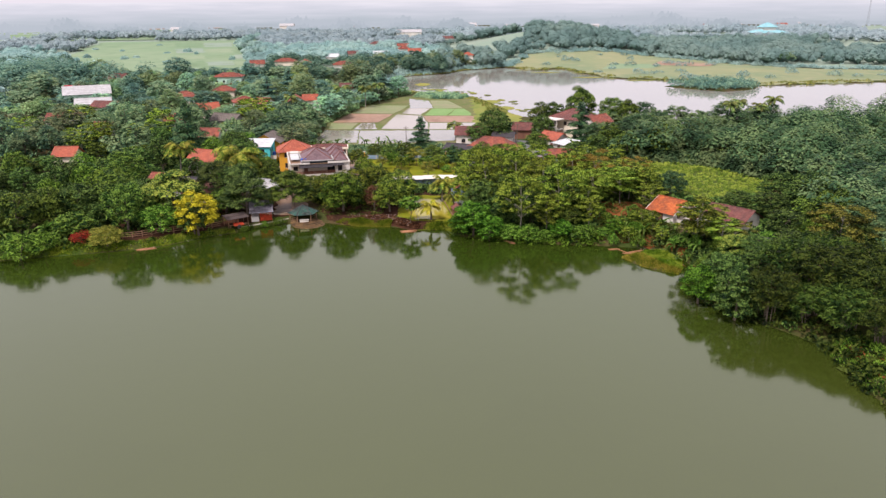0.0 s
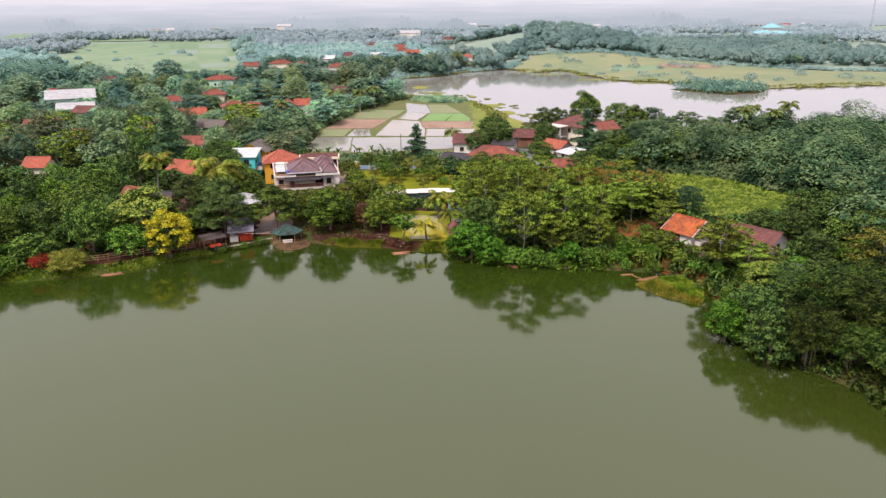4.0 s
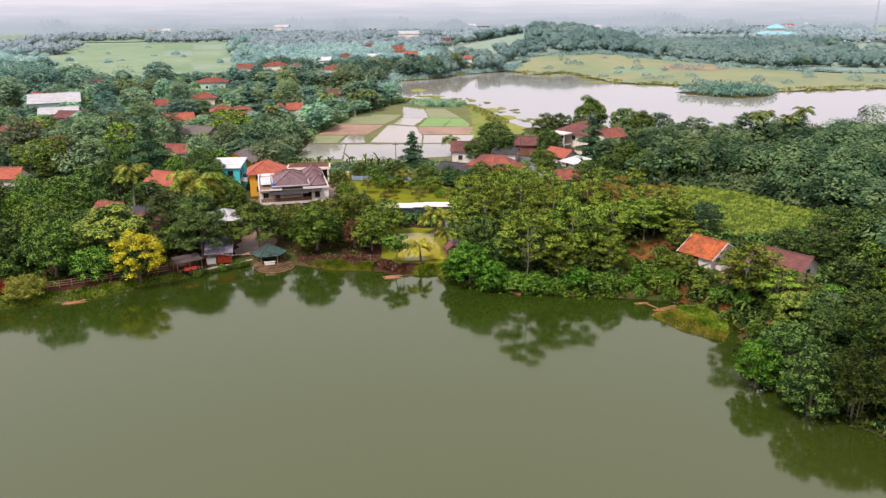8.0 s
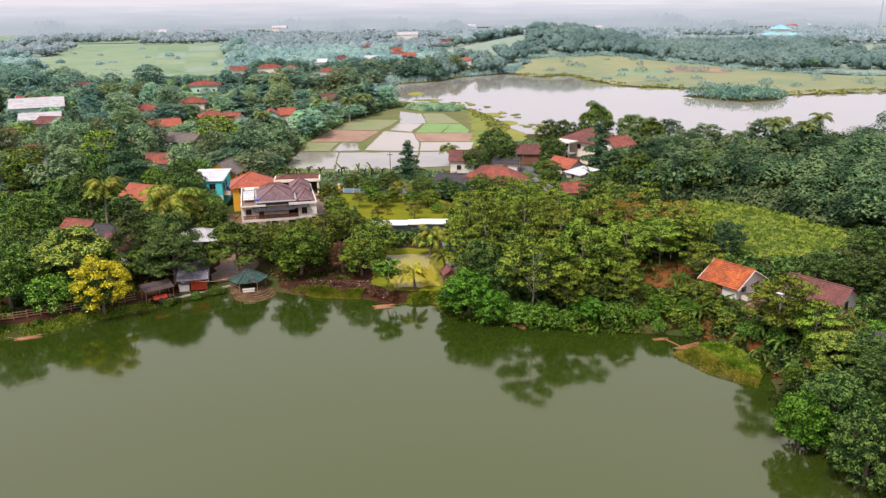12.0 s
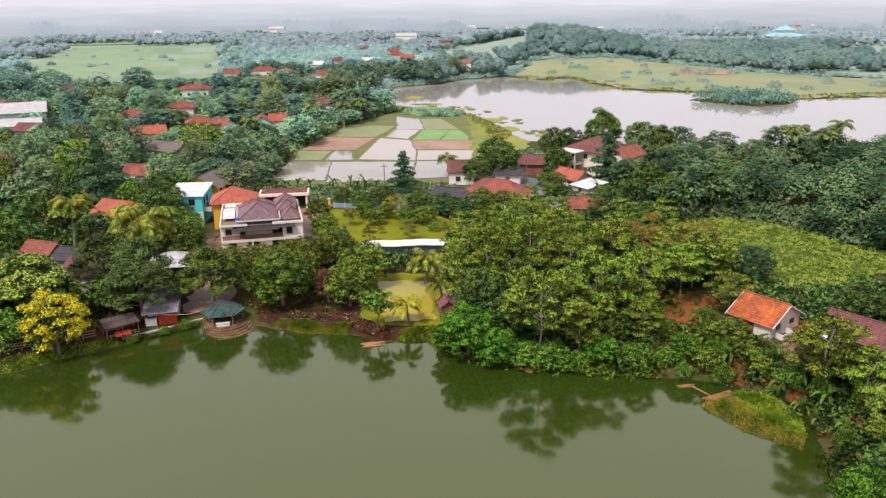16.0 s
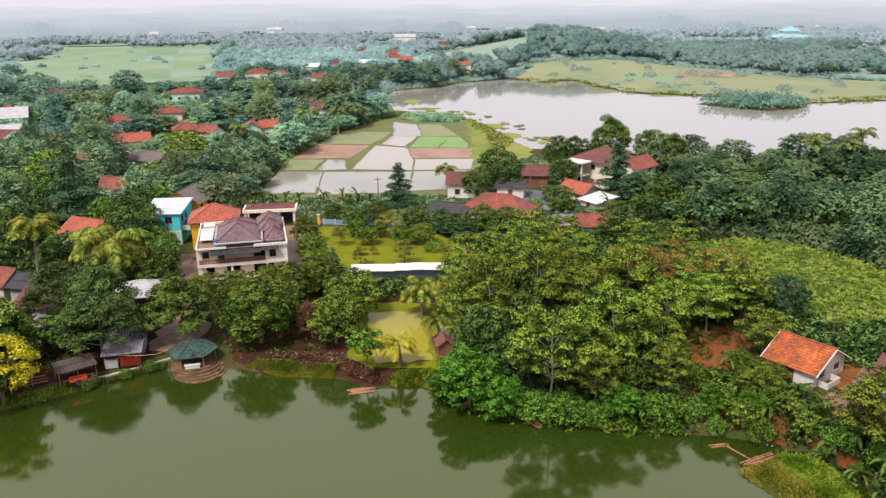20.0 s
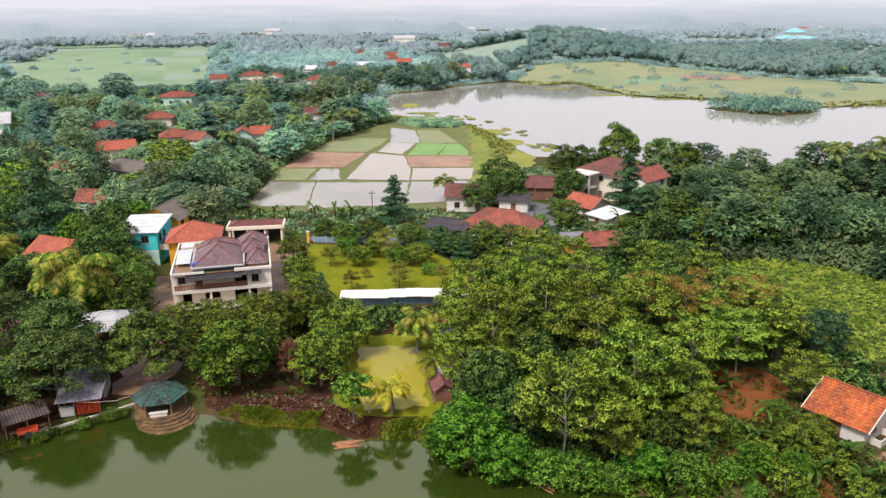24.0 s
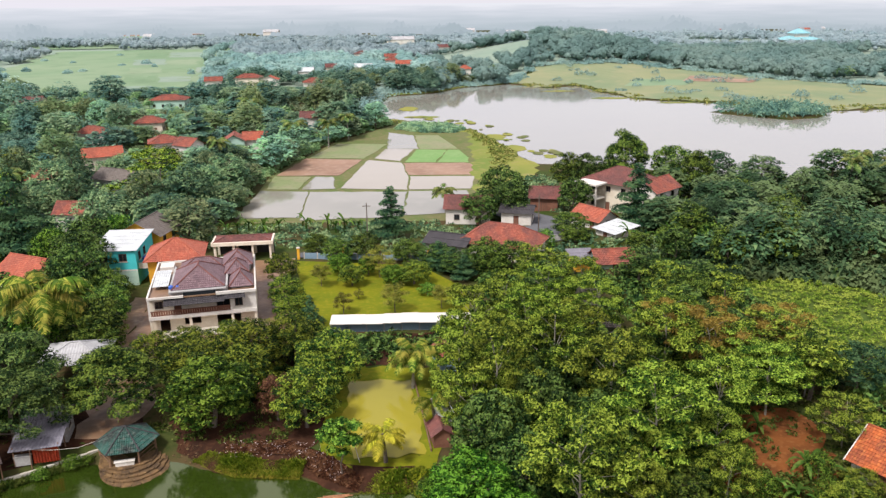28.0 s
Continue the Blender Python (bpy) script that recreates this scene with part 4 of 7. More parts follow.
grove("big", [(-19.6, 145.0, 8.8, 4.5)], "broad-leaved green tree on the shore")
grove("lush", [(35.0, 98.4, 6.0, 2.7), (5.3, 130.8, 6.8, 3.9), (8.1, 128.6, 4.7, 2.6), (3.1, 131.9, 4.4, 2.3), (20.3, 127.8, 4.0, 2.2), (29.6, 126.9, 4.4, 1.8), (32.8, 126.2, 4.0, 1.5)], "dense broad-leaved shrub tree hanging over the water")
grove("mango", [(-24.0, 153.4, 6.6, 3.4), (-21.4, 161.4, 5.8, 2.6), (-27.2, 161.4, 5.0, 2.2), (-10.4, 145.0, 7.6, 3.4), (-29.9, 157.6, 6.0, 2.9), (-24.5, 158.4, 6.0, 2.9), (-18.5, 157.5, 7.6, 3.7), (-14.0, 159.6, 7.4, 3.5), (-9.0, 153.3, 7.8, 3.9), (-10.1, 150.3, 6.7, 3.0), (-18.0, 151.4, 7.2, 3.2)], "round mango tree with yellowish young leaves", "mango trees by the house", "mango_tree")
grove("mango", [(-20.9, 186.2, 5.9, 2.6), (-18.3, 176.5, 5.9, 2.7), (-16.6, 170.2, 5.5, 2.4)], "clipped round tree lining the drive", "trees along the drive")
grove("leafy", [(-38.1, 161.9, 8.7, 3.8), (-42.1, 176.4, 7.2, 3.0), (-36.9, 160.0, 6.6, 2.8), (-2.3, 194.9, 5.2, 2.9), (9.9, 190.5, 6.6, 3.5), (-13.7, 195.3, 5.4, 2.5), (-9.5, 197.6, 5.6, 2.8), (-17.8, 200.1, 4.8, 2.4)], "leafy green garden tree")
grove("leafy", [(31.1, 242.8, 10.1, 4.2), (40.6, 244.1, 8.4, 3.2), (53.8, 244.0, 11.9, 5.2), (25.6, 206.9, 6.5, 3.4)], "leafy green tree near the lake")
grove("leafy", [(-68.5, 163.3, 10.8, 5.0), (-42.1, 144.1, 6.6, 3.6), (-39.9, 169.4, 7.6, 3.5), (-75.3, 131.0, 9.7, 5.0), (-70.6, 134.4, 9.2, 4.3), (-61.8, 141.8, 10.6, 4.8), (-56.4, 132.0, 10.8, 3.9)], "leafy green tree behind the bank")
grove("leafy", [(63.1, 120.2, 11.2, 4.2), (22.4, 131.6, 5.7, 2.4), (34.2, 167.4, 9.3, 3.2)], "leafy green tree on the slope")
grove("dark", [(-49.6, 184.3, 10.6, 4.8), (-47.1, 177.9, 10.6, 4.3), (2.5, 192.7, 5.3, 3.0), (5.7, 189.0, 5.1, 2.8)], "dense dark green tree by the houses")
grove("dark", [(15.6, 229.7, 10.1, 5.5), (10.4, 218.8, 7.4, 3.6), (16.0, 221.4, 8.6, 4.0), (29.2, 224.0, 8.8, 3.7), (34.8, 240.0, 10.7, 3.6)], "dense dark green tree over the village road")
grove("flat", [(-50.0, 138.2, 11.0, 6.6)], "big round-crowned green tree behind the bank fence")
grove("big", [(-66.0, 150.0, 9.6, 5.0)], "big round-crowned light green tree behind the bank")
grove("dark", [(-59.9, 141.5, 8.9, 4.6), (-67.1, 137.2, 9.3, 4.4)], "big dense round-crowned tree behind the bank")
grove("dark", [(38.8, 100.3, 7.2, 3.0), (37.9, 92.6, 7.4, 3.2), (52.7, 134.0, 7.6, 3.2), (57.8, 131.5, 7.8, 3.6), (64.9, 131.9, 11.0, 4.6), (62.8, 139.5, 9.9, 4.0), (67.2, 137.6, 10.4, 4.2), (34.1, 159.8, 8.1, 2.9)], "dense dark green tree on the slope")
grove("dense", [(45.2, 148.0, 8.3, 3.1)], "round blackish green tree beside the crop field")
grove("dark", [(7.1, 135.9, 10.0, 3.4), (11.9, 141.1, 9.4, 3.2), (15.6, 132.2, 6.5, 2.8), (25.4, 139.1, 7.1, 2.9), (9.4, 133.9, 7.2, 3.0)], "dense dark undergrowth tree in the thicket")
grove("sengon", [(40.7, 117.2, 10.2, 3.6), (43.6, 114.8, 7.4, 2.8), (13.4, 129.3, 11.9, 4.0), (7.8, 142.8, 13.0, 4.0), (20.8, 134.8, 12.0, 4.2), (25.7, 149.2, 11.9, 3.9), (19.0, 142.7, 11.7, 3.7), (14.6, 150.3, 11.6, 3.5)], "tall feathery light green tree with a pale trunk", "feathery trees of the thicket", "albizia_tree")
grove("sengon", [(28.1, 140.2, 10.4, 3.4), (34.0, 143.3, 9.7, 3.7), (25.7, 130.3, 7.4, 2.0), (17.9, 128.6, 7.7, 2.4), (30.6, 144.8, 9.0, 2.9), (36.3, 145.9, 9.1, 2.9)], "tall feathery light green tree with a pale trunk", "feathery trees of the thicket", "albizia_tree")
grove("sengon_olive", [(58.4, 108.0, 11.2, 4.8), (43.2, 120.0, 8.4, 3.4), (46.8, 116.6, 6.4, 2.8), (41.2, 119.4, 7.6, 2.6)], "feathery olive-green tree before the cottages", "feathery trees of the thicket", "albizia_tree")
grove("sengon", [(4.8, 146.4, 9.6, 2.9), (5.4, 152.6, 10.6, 3.2), (5.6, 139.4, 9.6, 3.0), (6.6, 158.6, 10.8, 3.4), (21.8, 163.4, 9.5, 3.2), (21.4, 173.2, 9.0, 3.0), (12.4, 158.4, 10.6, 3.4), (17.2, 154.6, 10.2, 3.3), (11.0, 166.0, 9.6, 3.2), (16.4, 168.4, 9.6, 3.2), (28.4, 158.6, 9.6, 3.2)], "tall feathery light green tree with a pale trunk", "feathery trees of the thicket", "albizia_tree")
grove("rust", [(29.8, 149.8, 11.6, 3.9), (39.1, 153.7, 9.8, 3.2), (27.4, 154.0, 10.4, 3.0)], "feathery tree turning ochre brown")
grove("brown", [(-13.5, 146.3, 6.4, 2.0)], "withered tree with reddish brown leaves")
grove("cone", [(-6.0, 209.6, 10.0, 3.4), (-13.9, 169.4, 5.4, 1.4), (-65.8, 198, 16.4, 4.8), (38.2, 211.5, 13.2, 4.2)], "dark green pointed tree")
grove("mango", [(-10.2, 184.7, 4.6, 2.1), (-1.1, 185.2, 4.8, 2.6)], "round dense fruit tree on the lawn", "fruit trees on the lawn")
grove("big", [(-8.3, 189.7, 4.2, 1.6), (-4.1, 184.9, 4.4, 2.0), (-12.6, 190.0, 4.6, 1.9)], "bright green bushy tree on the lawn", "fruit trees on the lawn")
grove("cone", [(2.6, 191.6, 5.6, 2.1), (4.6, 189.2, 5.2, 2.0), (6.4, 186.6, 5.0, 1.9)], "bright green pointed tree at the lawn's edge")
grove("small", [(-6.0, 137.3, 6.4, 2.2), (51.5, 83.8, 4.6, 1.3)], "slender young tree with large leaves")
grove("sparse", [(-14.8, 184.6, 4.6, 1.6), (-6.4, 188.3, 6.0, 2.4), (-3.3, 174.2, 5.2, 2.0), (-10.2, 173.7, 4.2, 1.4), (3.0, 175.7, 4.4, 1.7), (-8.7, 179.0, 2.6, 0.8)], "thin olive brown sapling on the lawn", "saplings on the lawn")
grove("bamboo", [(48.1, 98.6, 9.8, 5.1), (50.2, 93.2, 10.2, 5.5), (41.6, 91.6, 8.0, 4.0), (52.3, 89.0, 8.9, 4.0), (46.0, 89.4, 6.6, 3.5), (53, 101, 9.6, 4.6), (56, 95, 9.8, 4.8), (48.5, 85.5, 7.5, 3.8), (51.0, 81.5, 7.2, 3.6)], "drooping bamboo thicket on the bank", name="bamboo_clump", category="bamboo")
grove("bush", [(1.0, 180.8, 3.1, 1.5), (-69.7, 119.9, 5.0, 3.6), (-67.2, 122.9, 4.6, 2.8), (-66.7, 131.2, 4.8, 3.1), (52.1, 117.4, 4.8, 2.5), (28.9, 124.6, 2.6, 0.9), (32.8, 123.6, 2.6, 1.4), (14.8, 127.6, 3.6, 2.3), (24.2, 127.0, 3.5, 2.2), (11.7, 127.9, 3.6, 2.2), (17.7, 126.9, 2.8, 1.8), (28, 126.8, 3.0, 1.6)], "low leafy green bush", name="bush", category="bush")
grove("bush", [(-33.4, 138.0, 1.5, 0.8), (-31.2, 139.6, 1.7, 0.9), (-36.6, 135.4, 1.3, 0.8), (-30.2, 140.3, 1.2, 0.6)], "small bright green bush at the water's edge", name="bush", category="bush")
grove("olive", [(-57.4, 125.0, 4.8, 3.1)], "rounded olive green bush on the bank", name="bush", category="bush")
grove("red", [(-62.0, 125.8, 3.6, 2.0)], "red-leaved shrub on the bank", name="shrub", category="bush")
grove("yellow", [(-43.9, 131.8, 8.2, 3.9)], "bright yellow-leaved tree with a pale trunk on the bank", name="yellow_tree")


# ---- palms and bananas ----
def frond_mesh(name, length, rise, droop, n, leaflet, material, seed):
    """A feather leaf that leaves the stem along +x, arches and hangs; leaflets on both sides of the rib."""
    r = np.random.default_rng(seed)
    v, f = [], []

    def at(t):
        return Vector((length * t * (1 - 0.22 * t), 0, length * (rise * t - droop * t * t)))

    for k in range(8):
        a, b = at(k / 8), at((k + 1) / 8)
        w, u, i = 0.05 * (1 - k / 8) + 0.015, 0.05 * (1 - (k + 1) / 8) + 0.015, len(v)
        v += [a + Vector((0, w, 0)), a - Vector((0, w, 0)), b - Vector((0, u, 0)), b + Vector((0, u, 0))]
        f.append((i, i + 1, i + 2, i + 3))
    for k in range(n):
        t = 0.14 + 0.84 * (k + 0.5) / n
        p, d = at(t), (at(min(1, t + 0.03)) - at(t - 0.03)).normalized()
        ll = leaflet * math.sin(math.pi * (0.16 + 0.78 * t)) * (0.85 + 0.3 * r.random())
        for s in (-1, 1):
            way = (Vector((0.55, s * 1.0, -0.35 - 0.5 * r.random()))).normalized()
            i, w = len(v), d * (0.034 + 0.014 * r.random()) * max(0.5, length / 3.6)
            q = p + way * ll * 0.55 + Vector((0, 0, 0.04))
            v += [p - w, p + w, q + w, q - w, p + way * ll + Vector((0, 0, -0.22 * ll))]
            f += [(i, i + 1, i + 2, i + 3), (i + 3, i + 2, i + 4)]
    return mesh_of(name, v, f, material)


PALM_LEAF = {}


def palm(x, y, top, radius, label, material=L_PALM, fronds=19, lean=0.6, name="coconut_palm"):
    z = ground_at(x, y)
    h = top - z
    ob = thing(name, label, "palm tree", pose(x, y, z, 0, 0, rng.random() * 360))
    part("trunk", tube([(lean, 0, -0.2), (lean * 0.75, 0, h * 0.35), (lean * 0.3, 0, h * 0.7), (0, 0, h)], [0.22, 0.16, 0.13, 0.12], 8), PALE_BARK if material is not L_PALM_Y else BARK, ob)
    key = (material.name, round(radius, 1))
    if key not in PALM_LEAF:
        PALM_LEAF[key] = [frond_mesh("frond", radius * 1.25, a, b, 46, 0.31 * radius, material, k) for k, (a, b) in enumerate(((0.85, 0.85), (0.52, 0.78), (0.26, 0.62), (0.05, 0.48)))]
    for k in range(fronds):
        t = k / fronds
        leaf = part("frond", PALM_LEAF[key][min(3, int(t * 4))], None, ob)
        leaf.matrix_basis = pose(0, 0, h - 0.05 - 0.15 * t, 6 * rng.normal(), 5 * rng.normal(), 137.5 * k + 9 * rng.normal())
        leaf.scale = [0.9 + 0.2 * rng.random()] * 3
    return ob


palm(0.1, 153.4, 5.0, 3.1, "coconut palm with arching yellow-green fronds by the fish pond")
palm(1.9, 144.2, 4.3, 2.0, "young coconut palm beside the hut", fronds=14)
palm(-2.4, 138.5, 4.0, 2.3, "small yellow palm on the lawn", L_PALM_Y, 13, 0.2, "yellow_palm")
palm(-43.5, 161.6, 9.6, 5.6, "large coconut palm with yellowing fronds", fronds=24)
palm(-58.8, 170.3, 9.6, 3.8, "tall coconut palm with yellowing fronds", fronds=24)
for x, y, top, r in ((3.6, 228.8, 5.2, 2.9), (-37.8, 291.9, 9.5, 3.9), (-62.1, 341.8, 10, 4.2), (85.2, 228.1, 10.6, 3.2), (90, 235, 10.4, 3.0), (102.9, 240.4, 10.5, 3.2), (94, 229, 9.8, 2.8), (-26, 318, 8, 3.2), (-30, 305, 8, 3.4), (-84, 232, 9, 3.2), (-52, 268, 9, 3.2)):
    palm(x, y, top, r, "coconut palm among the village trees", L_COCO, fronds=16)


def banana_leaf(name, length, width, rise, droop):
    v, f, n = [], [], 9
    for k in range(n + 1):
        t = k / n
        w = width * 0.5 * math.sin(math.pi * min(0.97, 0.08 + 0.9 * t)) ** 0.6
        x, z = length * t * (1 - 0.25 * t), length * (rise * t - droop * t * t)
        j = 0.06 * (k % 2)
        v += [(x + j, w, z + 0.10 * w), (x, 0, z - 0.06 * width), (x + j, -w, z + 0.10 * w)]
    for k in range(n):
        i = 3 * k
        f += [(i, i + 1, i + 4, i + 3), (i + 1, i + 2, i + 5, i + 4)]
    return mesh_of(name, v, f, L_BANANA)


B_LEAVES = [banana_leaf("leaf", 2.3, 0.46, 1.15, 0.75), banana_leaf("leaf", 2.5, 0.50, 0.85, 0.95), banana_leaf("leaf", 2.3, 0.46, 0.45, 0.85)]


def banana(x, y, scale=1.0, group="banana plants"):
    z = ground_at(x, y)
    ob = thing("banana_plant", "banana plant with broad arching leaves", "banana plant", pose(x, y, z - 0.05, 0, 0, rng.random() * 360) @ Matrix.Scale(scale, 4), group)
    part("stem", tube([(0, 0, 0), (0.04, 0.02, 1.0), (0, 0, 2.1)], [0.17, 0.14, 0.07], 7), L_BANANA, ob)
    for k in range(8):
        leaf = part("leaf", B_LEAVES[k % 3], None, ob)
        leaf.matrix_basis = pose(0, 0, 1.95 - 0.05 * k, 8 * rng.normal(), 6 * rng.normal(), 137.5 * k + 12 * rng.normal())
    return ob


for x, y in ((30.2, 131.6), (35.3, 126.2), (37.4, 124.2), (38.6, 116.5), (36.6, 123.4), (29.2, 137.0), (36.1, 131.6), (31.8, 139.8), (34.4, 128.4), (39.6, 119.6), (33.2, 133.2), (40.6, 121.6), (38.0, 120.6), (36.8, 119.2), (38.8, 113.6), (40.4, 115.4), (37.6, 122.4), (41.6, 118.0), (39.8, 110.6), (34.2, 125.4), (31.2, 130.4), (36.0, 128.6), (37.8, 127.4), (32.6, 129.0), (39.4, 125.6), (35.4, 129.8)):
    banana(x, y, 0.6 + 0.3 * rng.random(), "banana plants on the red slope")
for x, y in ((-42, 213), (-38.6, 212), (-36.3, 212.8), (-32.7, 215.3), (-33.9, 211.6), (-29.5, 213), (-27, 214.5), (-18.1, 215.8), (-16.4, 213.8), (-14.8, 214.5), (-12.4, 215.2), (-44.5, 215), (-22, 215)):
    banana(x, y, 0.85 + 0.35 * rng.random(), "banana plants by the paddies")
for x, y in ((36.4, 198.1), (39.1, 198), (41, 200), (34, 199), (43.5, 202)):
    banana(x, y, 0.9 + 0.3 * rng.random(), "banana plants near the villa")
for x, y in ((-72.8, 129.2), (-75.5, 128.4), (-69.3, 128.2), (-64.6, 128.1), (-71, 125), (-66, 126.4), (-79, 127), (-74, 124)):
    banana(x, y, 0.9 + 0.3 * rng.random(), "banana plants on the bank")


# ---- houses ----
def wall_bm(w, h, th, openings=(), m=None):
    """A wall in the x-z plane, outer face at y = 0, with holes (x0, z0, x1, z1) cut through."""
    xs = sorted({-w / 2, w / 2, *(o[0] for o in openings), *(o[2] for o in openings)})
    zs = sorted({0, h, *(o[1] for o in openings), *(o[3] for o in openings)})
    bm, seen = bmesh.new(), {}

    def vert(i, j, k):
        if (i, j, k) not in seen:
            p = Vector((xs[i], th * k, zs[j]))
            seen[i, j, k] = bm.verts.new(m @ p if m is not None else p)
        return seen[i, j, k]

    def solid(i, j):
        if not (0 <= i < len(xs) - 1 and 0 <= j < len(zs) - 1):
            return False
        mx, mz = (xs[i] + xs[i + 1]) / 2, (zs[j] + zs[j + 1]) / 2
        return not any(o[0] < mx < o[2] and o[1] < mz < o[3] for o in openings)

    for i in range(len(xs) - 1):
        for j in range(len(zs) - 1):
            if solid(i, j):
                bm.faces.new((vert(i, j, 0), vert(i + 1, j, 0), vert(i + 1, j + 1, 0), vert(i, j + 1, 0)))
                bm.faces.new((vert(i, j + 1, 1), vert(i + 1, j + 1, 1), vert(i + 1, j, 1), vert(i, j, 1)))
                for di, dj, e, f in ((-1, 0, (i, j + 1), (i, j)), (1, 0, (i + 1, j), (i + 1, j + 1)), (0, -1, (i, j), (i + 1, j)), (0, 1, (i + 1, j + 1), (i, j + 1))):
                    if not solid(i + di, j + dj):
                        bm.faces.new((vert(*f, 0), vert(*e, 0), vert(*e, 1), vert(*f, 1)))
    return bm


def window_in(parent, o, th, m, name="window", wood=FRAME, door=False):
    """Frame, pane and sill in an opening of a wall."""
    x0, z0, x1, z1 = o
    t = 0.09
    win = part(name, box(((x0, 0.02, z0), (x0 + t, 0.1, z1)), ((x1 - t, 0.02, z0), (x1, 0.1, z1)), ((x0 + t, 0.02, z1 - t), (x1 - t, 0.1, z1)), ((x0 + t, 0.02, z0), (x1 - t, 0.1, z0 + t)),
                         (((x0 + x1) / 2 - 0.03, 0.025, z0 + t), ((x0 + x1) / 2 + 0.03, 0.09, z1 - t)), m=m), wood, parent)
    if door:
        part("leaf_panel", box(((x0 + t, 0.05, z0 + t), (x1 - t, 0.08, z1 - t)), m=m), W_BROWN, win)
    else:
        part("pane", box(((x0 + t, 0.05, z0 + t), (x1 - t, 0.07, z1 - t)), m=m), GLASS, win)
        part("sill", box(((x0 - 0.08, -0.1, z0 - 0.07), (x1 + 0.08, 0.02, z0)), m=m), KERB, win)
    return win


def slope(bm, uv, a, b, c, d, course=0.34, thick=0.05):
    """One roof slope in lapped courses: a, b along the eave, d, c along the top."""
    a, b, c, d = map(Vector, (a, b, c, d))
    up = (b - a).cross(d - a)
    up = (up if up.length else (b - a).cross(c - a)).normalized()
    if up.z < 0:
        up = -up
    n = max(1, round(((c + d) / 2 - (a + b) / 2).length / course))
    u = (b - a).normalized()

    def face(vs):
        fc = bm.faces.new(vs)
        for lp in fc.loops:
            q = lp.vert.co - a
            x = q.dot(u)
            lp[uv].uv = (x, (q - x * u).length)

    low = [bm.verts.new(a), bm.verts.new(b)]
    for k in range(n):
        s, t = k / n, (k + 1) / n
        lip = [bm.verts.new(a.lerp(d, s) + up * thick), bm.verts.new(b.lerp(c, s) + up * thick)]
        r, w = b.lerp(c, t), a.lerp(d, t)
        head = [bm.verts.new(w), bm.verts.new(r)] if (r - w).length > 1e-3 else [bm.verts.new(w)]
        face([low[0], low[1], lip[1], lip[0]])
        face([lip[0], lip[1], *head[::-1]])
        low = head


def roof_part(parent, kind, w, d, z, rise, mt, over=0.5, ridge_mat=None, axis="x", m=None, label=""):
    """A tiled roof over a w by d footprint whose wall tops are at z: gable, hip, or a single pitch rising to the back."""
    hw, hd = w / 2 + over, d / 2 + over
    bm = bmesh.new()
    uv = bm.loops.layers.uv.new("UVMap")
    t = Matrix.Rotation(math.pi / 2, 4, "Z") if axis == "y" else Matrix()
    if axis == "y":
        hw, hd = hd, hw
    drop = rise * over / max(hd, 0.1)
    e, top = z - drop, z + rise
    L = lambda *p: t @ Vector(p)
    caps = []
    run = 1.5 if "sheets" in mt.name or "metal" in mt.name else 0.34
    if kind == "gable":
        slope(bm, uv, L(-hw, -hd, e), L(hw, -hd, e), L(hw, 0, top), L(-hw, 0, top), run)
        slope(bm, uv, L(hw, hd, e), L(-hw, hd, e), L(-hw, 0, top), L(hw, 0, top), run)
        caps = [(L(-hw, 0, top), L(hw, 0, top))]
    elif kind == "hip":
        k = max(0.0, hw - hd)
        p, q = (-k, 0, top), (k, 0, top)
        slope(bm, uv, L(-hw, -hd, e), L(hw, -hd, e), L(*q), L(*p), run)
        slope(bm, uv, L(hw, hd, e), L(-hw, hd, e), L(*p), L(*q), run)
        slope(bm, uv, L(hw, -hd, e), L(hw, hd, e), L(*q), L(*q), run)
        slope(bm, uv, L(-hw, hd, e), L(-hw, -hd, e), L(*p), L(*p), run)
        caps = [(L(*a), L(*b)) for a, b in ((p, q), (p, (-hw, -hd, e)), (p, (-hw, hd, e)), (q, (hw, -hd, e)), (q, (hw, hd, e))) if a != b]
    else:
        slope(bm, uv, L(-hw, -hd, e), L(hw, -hd, e), L(hw, hd, top), L(-hw, hd, top), run)
    bmesh.ops.remove_doubles(bm, verts=bm.verts[:], dist=0.01)
    if m is not None:
        bm.transform(m)
    roof = part("roof", bm, mt, parent, label)
    if caps:
        cb = bmesh.new()
        for a, b in caps:
            add_tube(cb, [a + Vector((0, 0, 0.04)), b + Vector((0, 0, 0.06))], [0.1, 0.1], 6)
        if m is not None:
            cb.transform(m)
        part("ridge_cap", cb, ridge_mat or mt, roof)
    return roof


def gable_bm(w, rise, th, m):
    bm = bmesh.new()
    vs = [bm.verts.new(m @ Vector(p)) for y in (0, th) for p in ((-w / 2, y, 0), (w / 2, y, 0), (0, y, rise))]
    bm.faces.new(vs[:3])
    bm.faces.new(vs[:2:-1])
    for i, j in ((0, 1), (1, 2), (2, 0)):
        bm.faces.new((vs[j], vs[i], vs[i + 3], vs[j + 3]))
    return bm


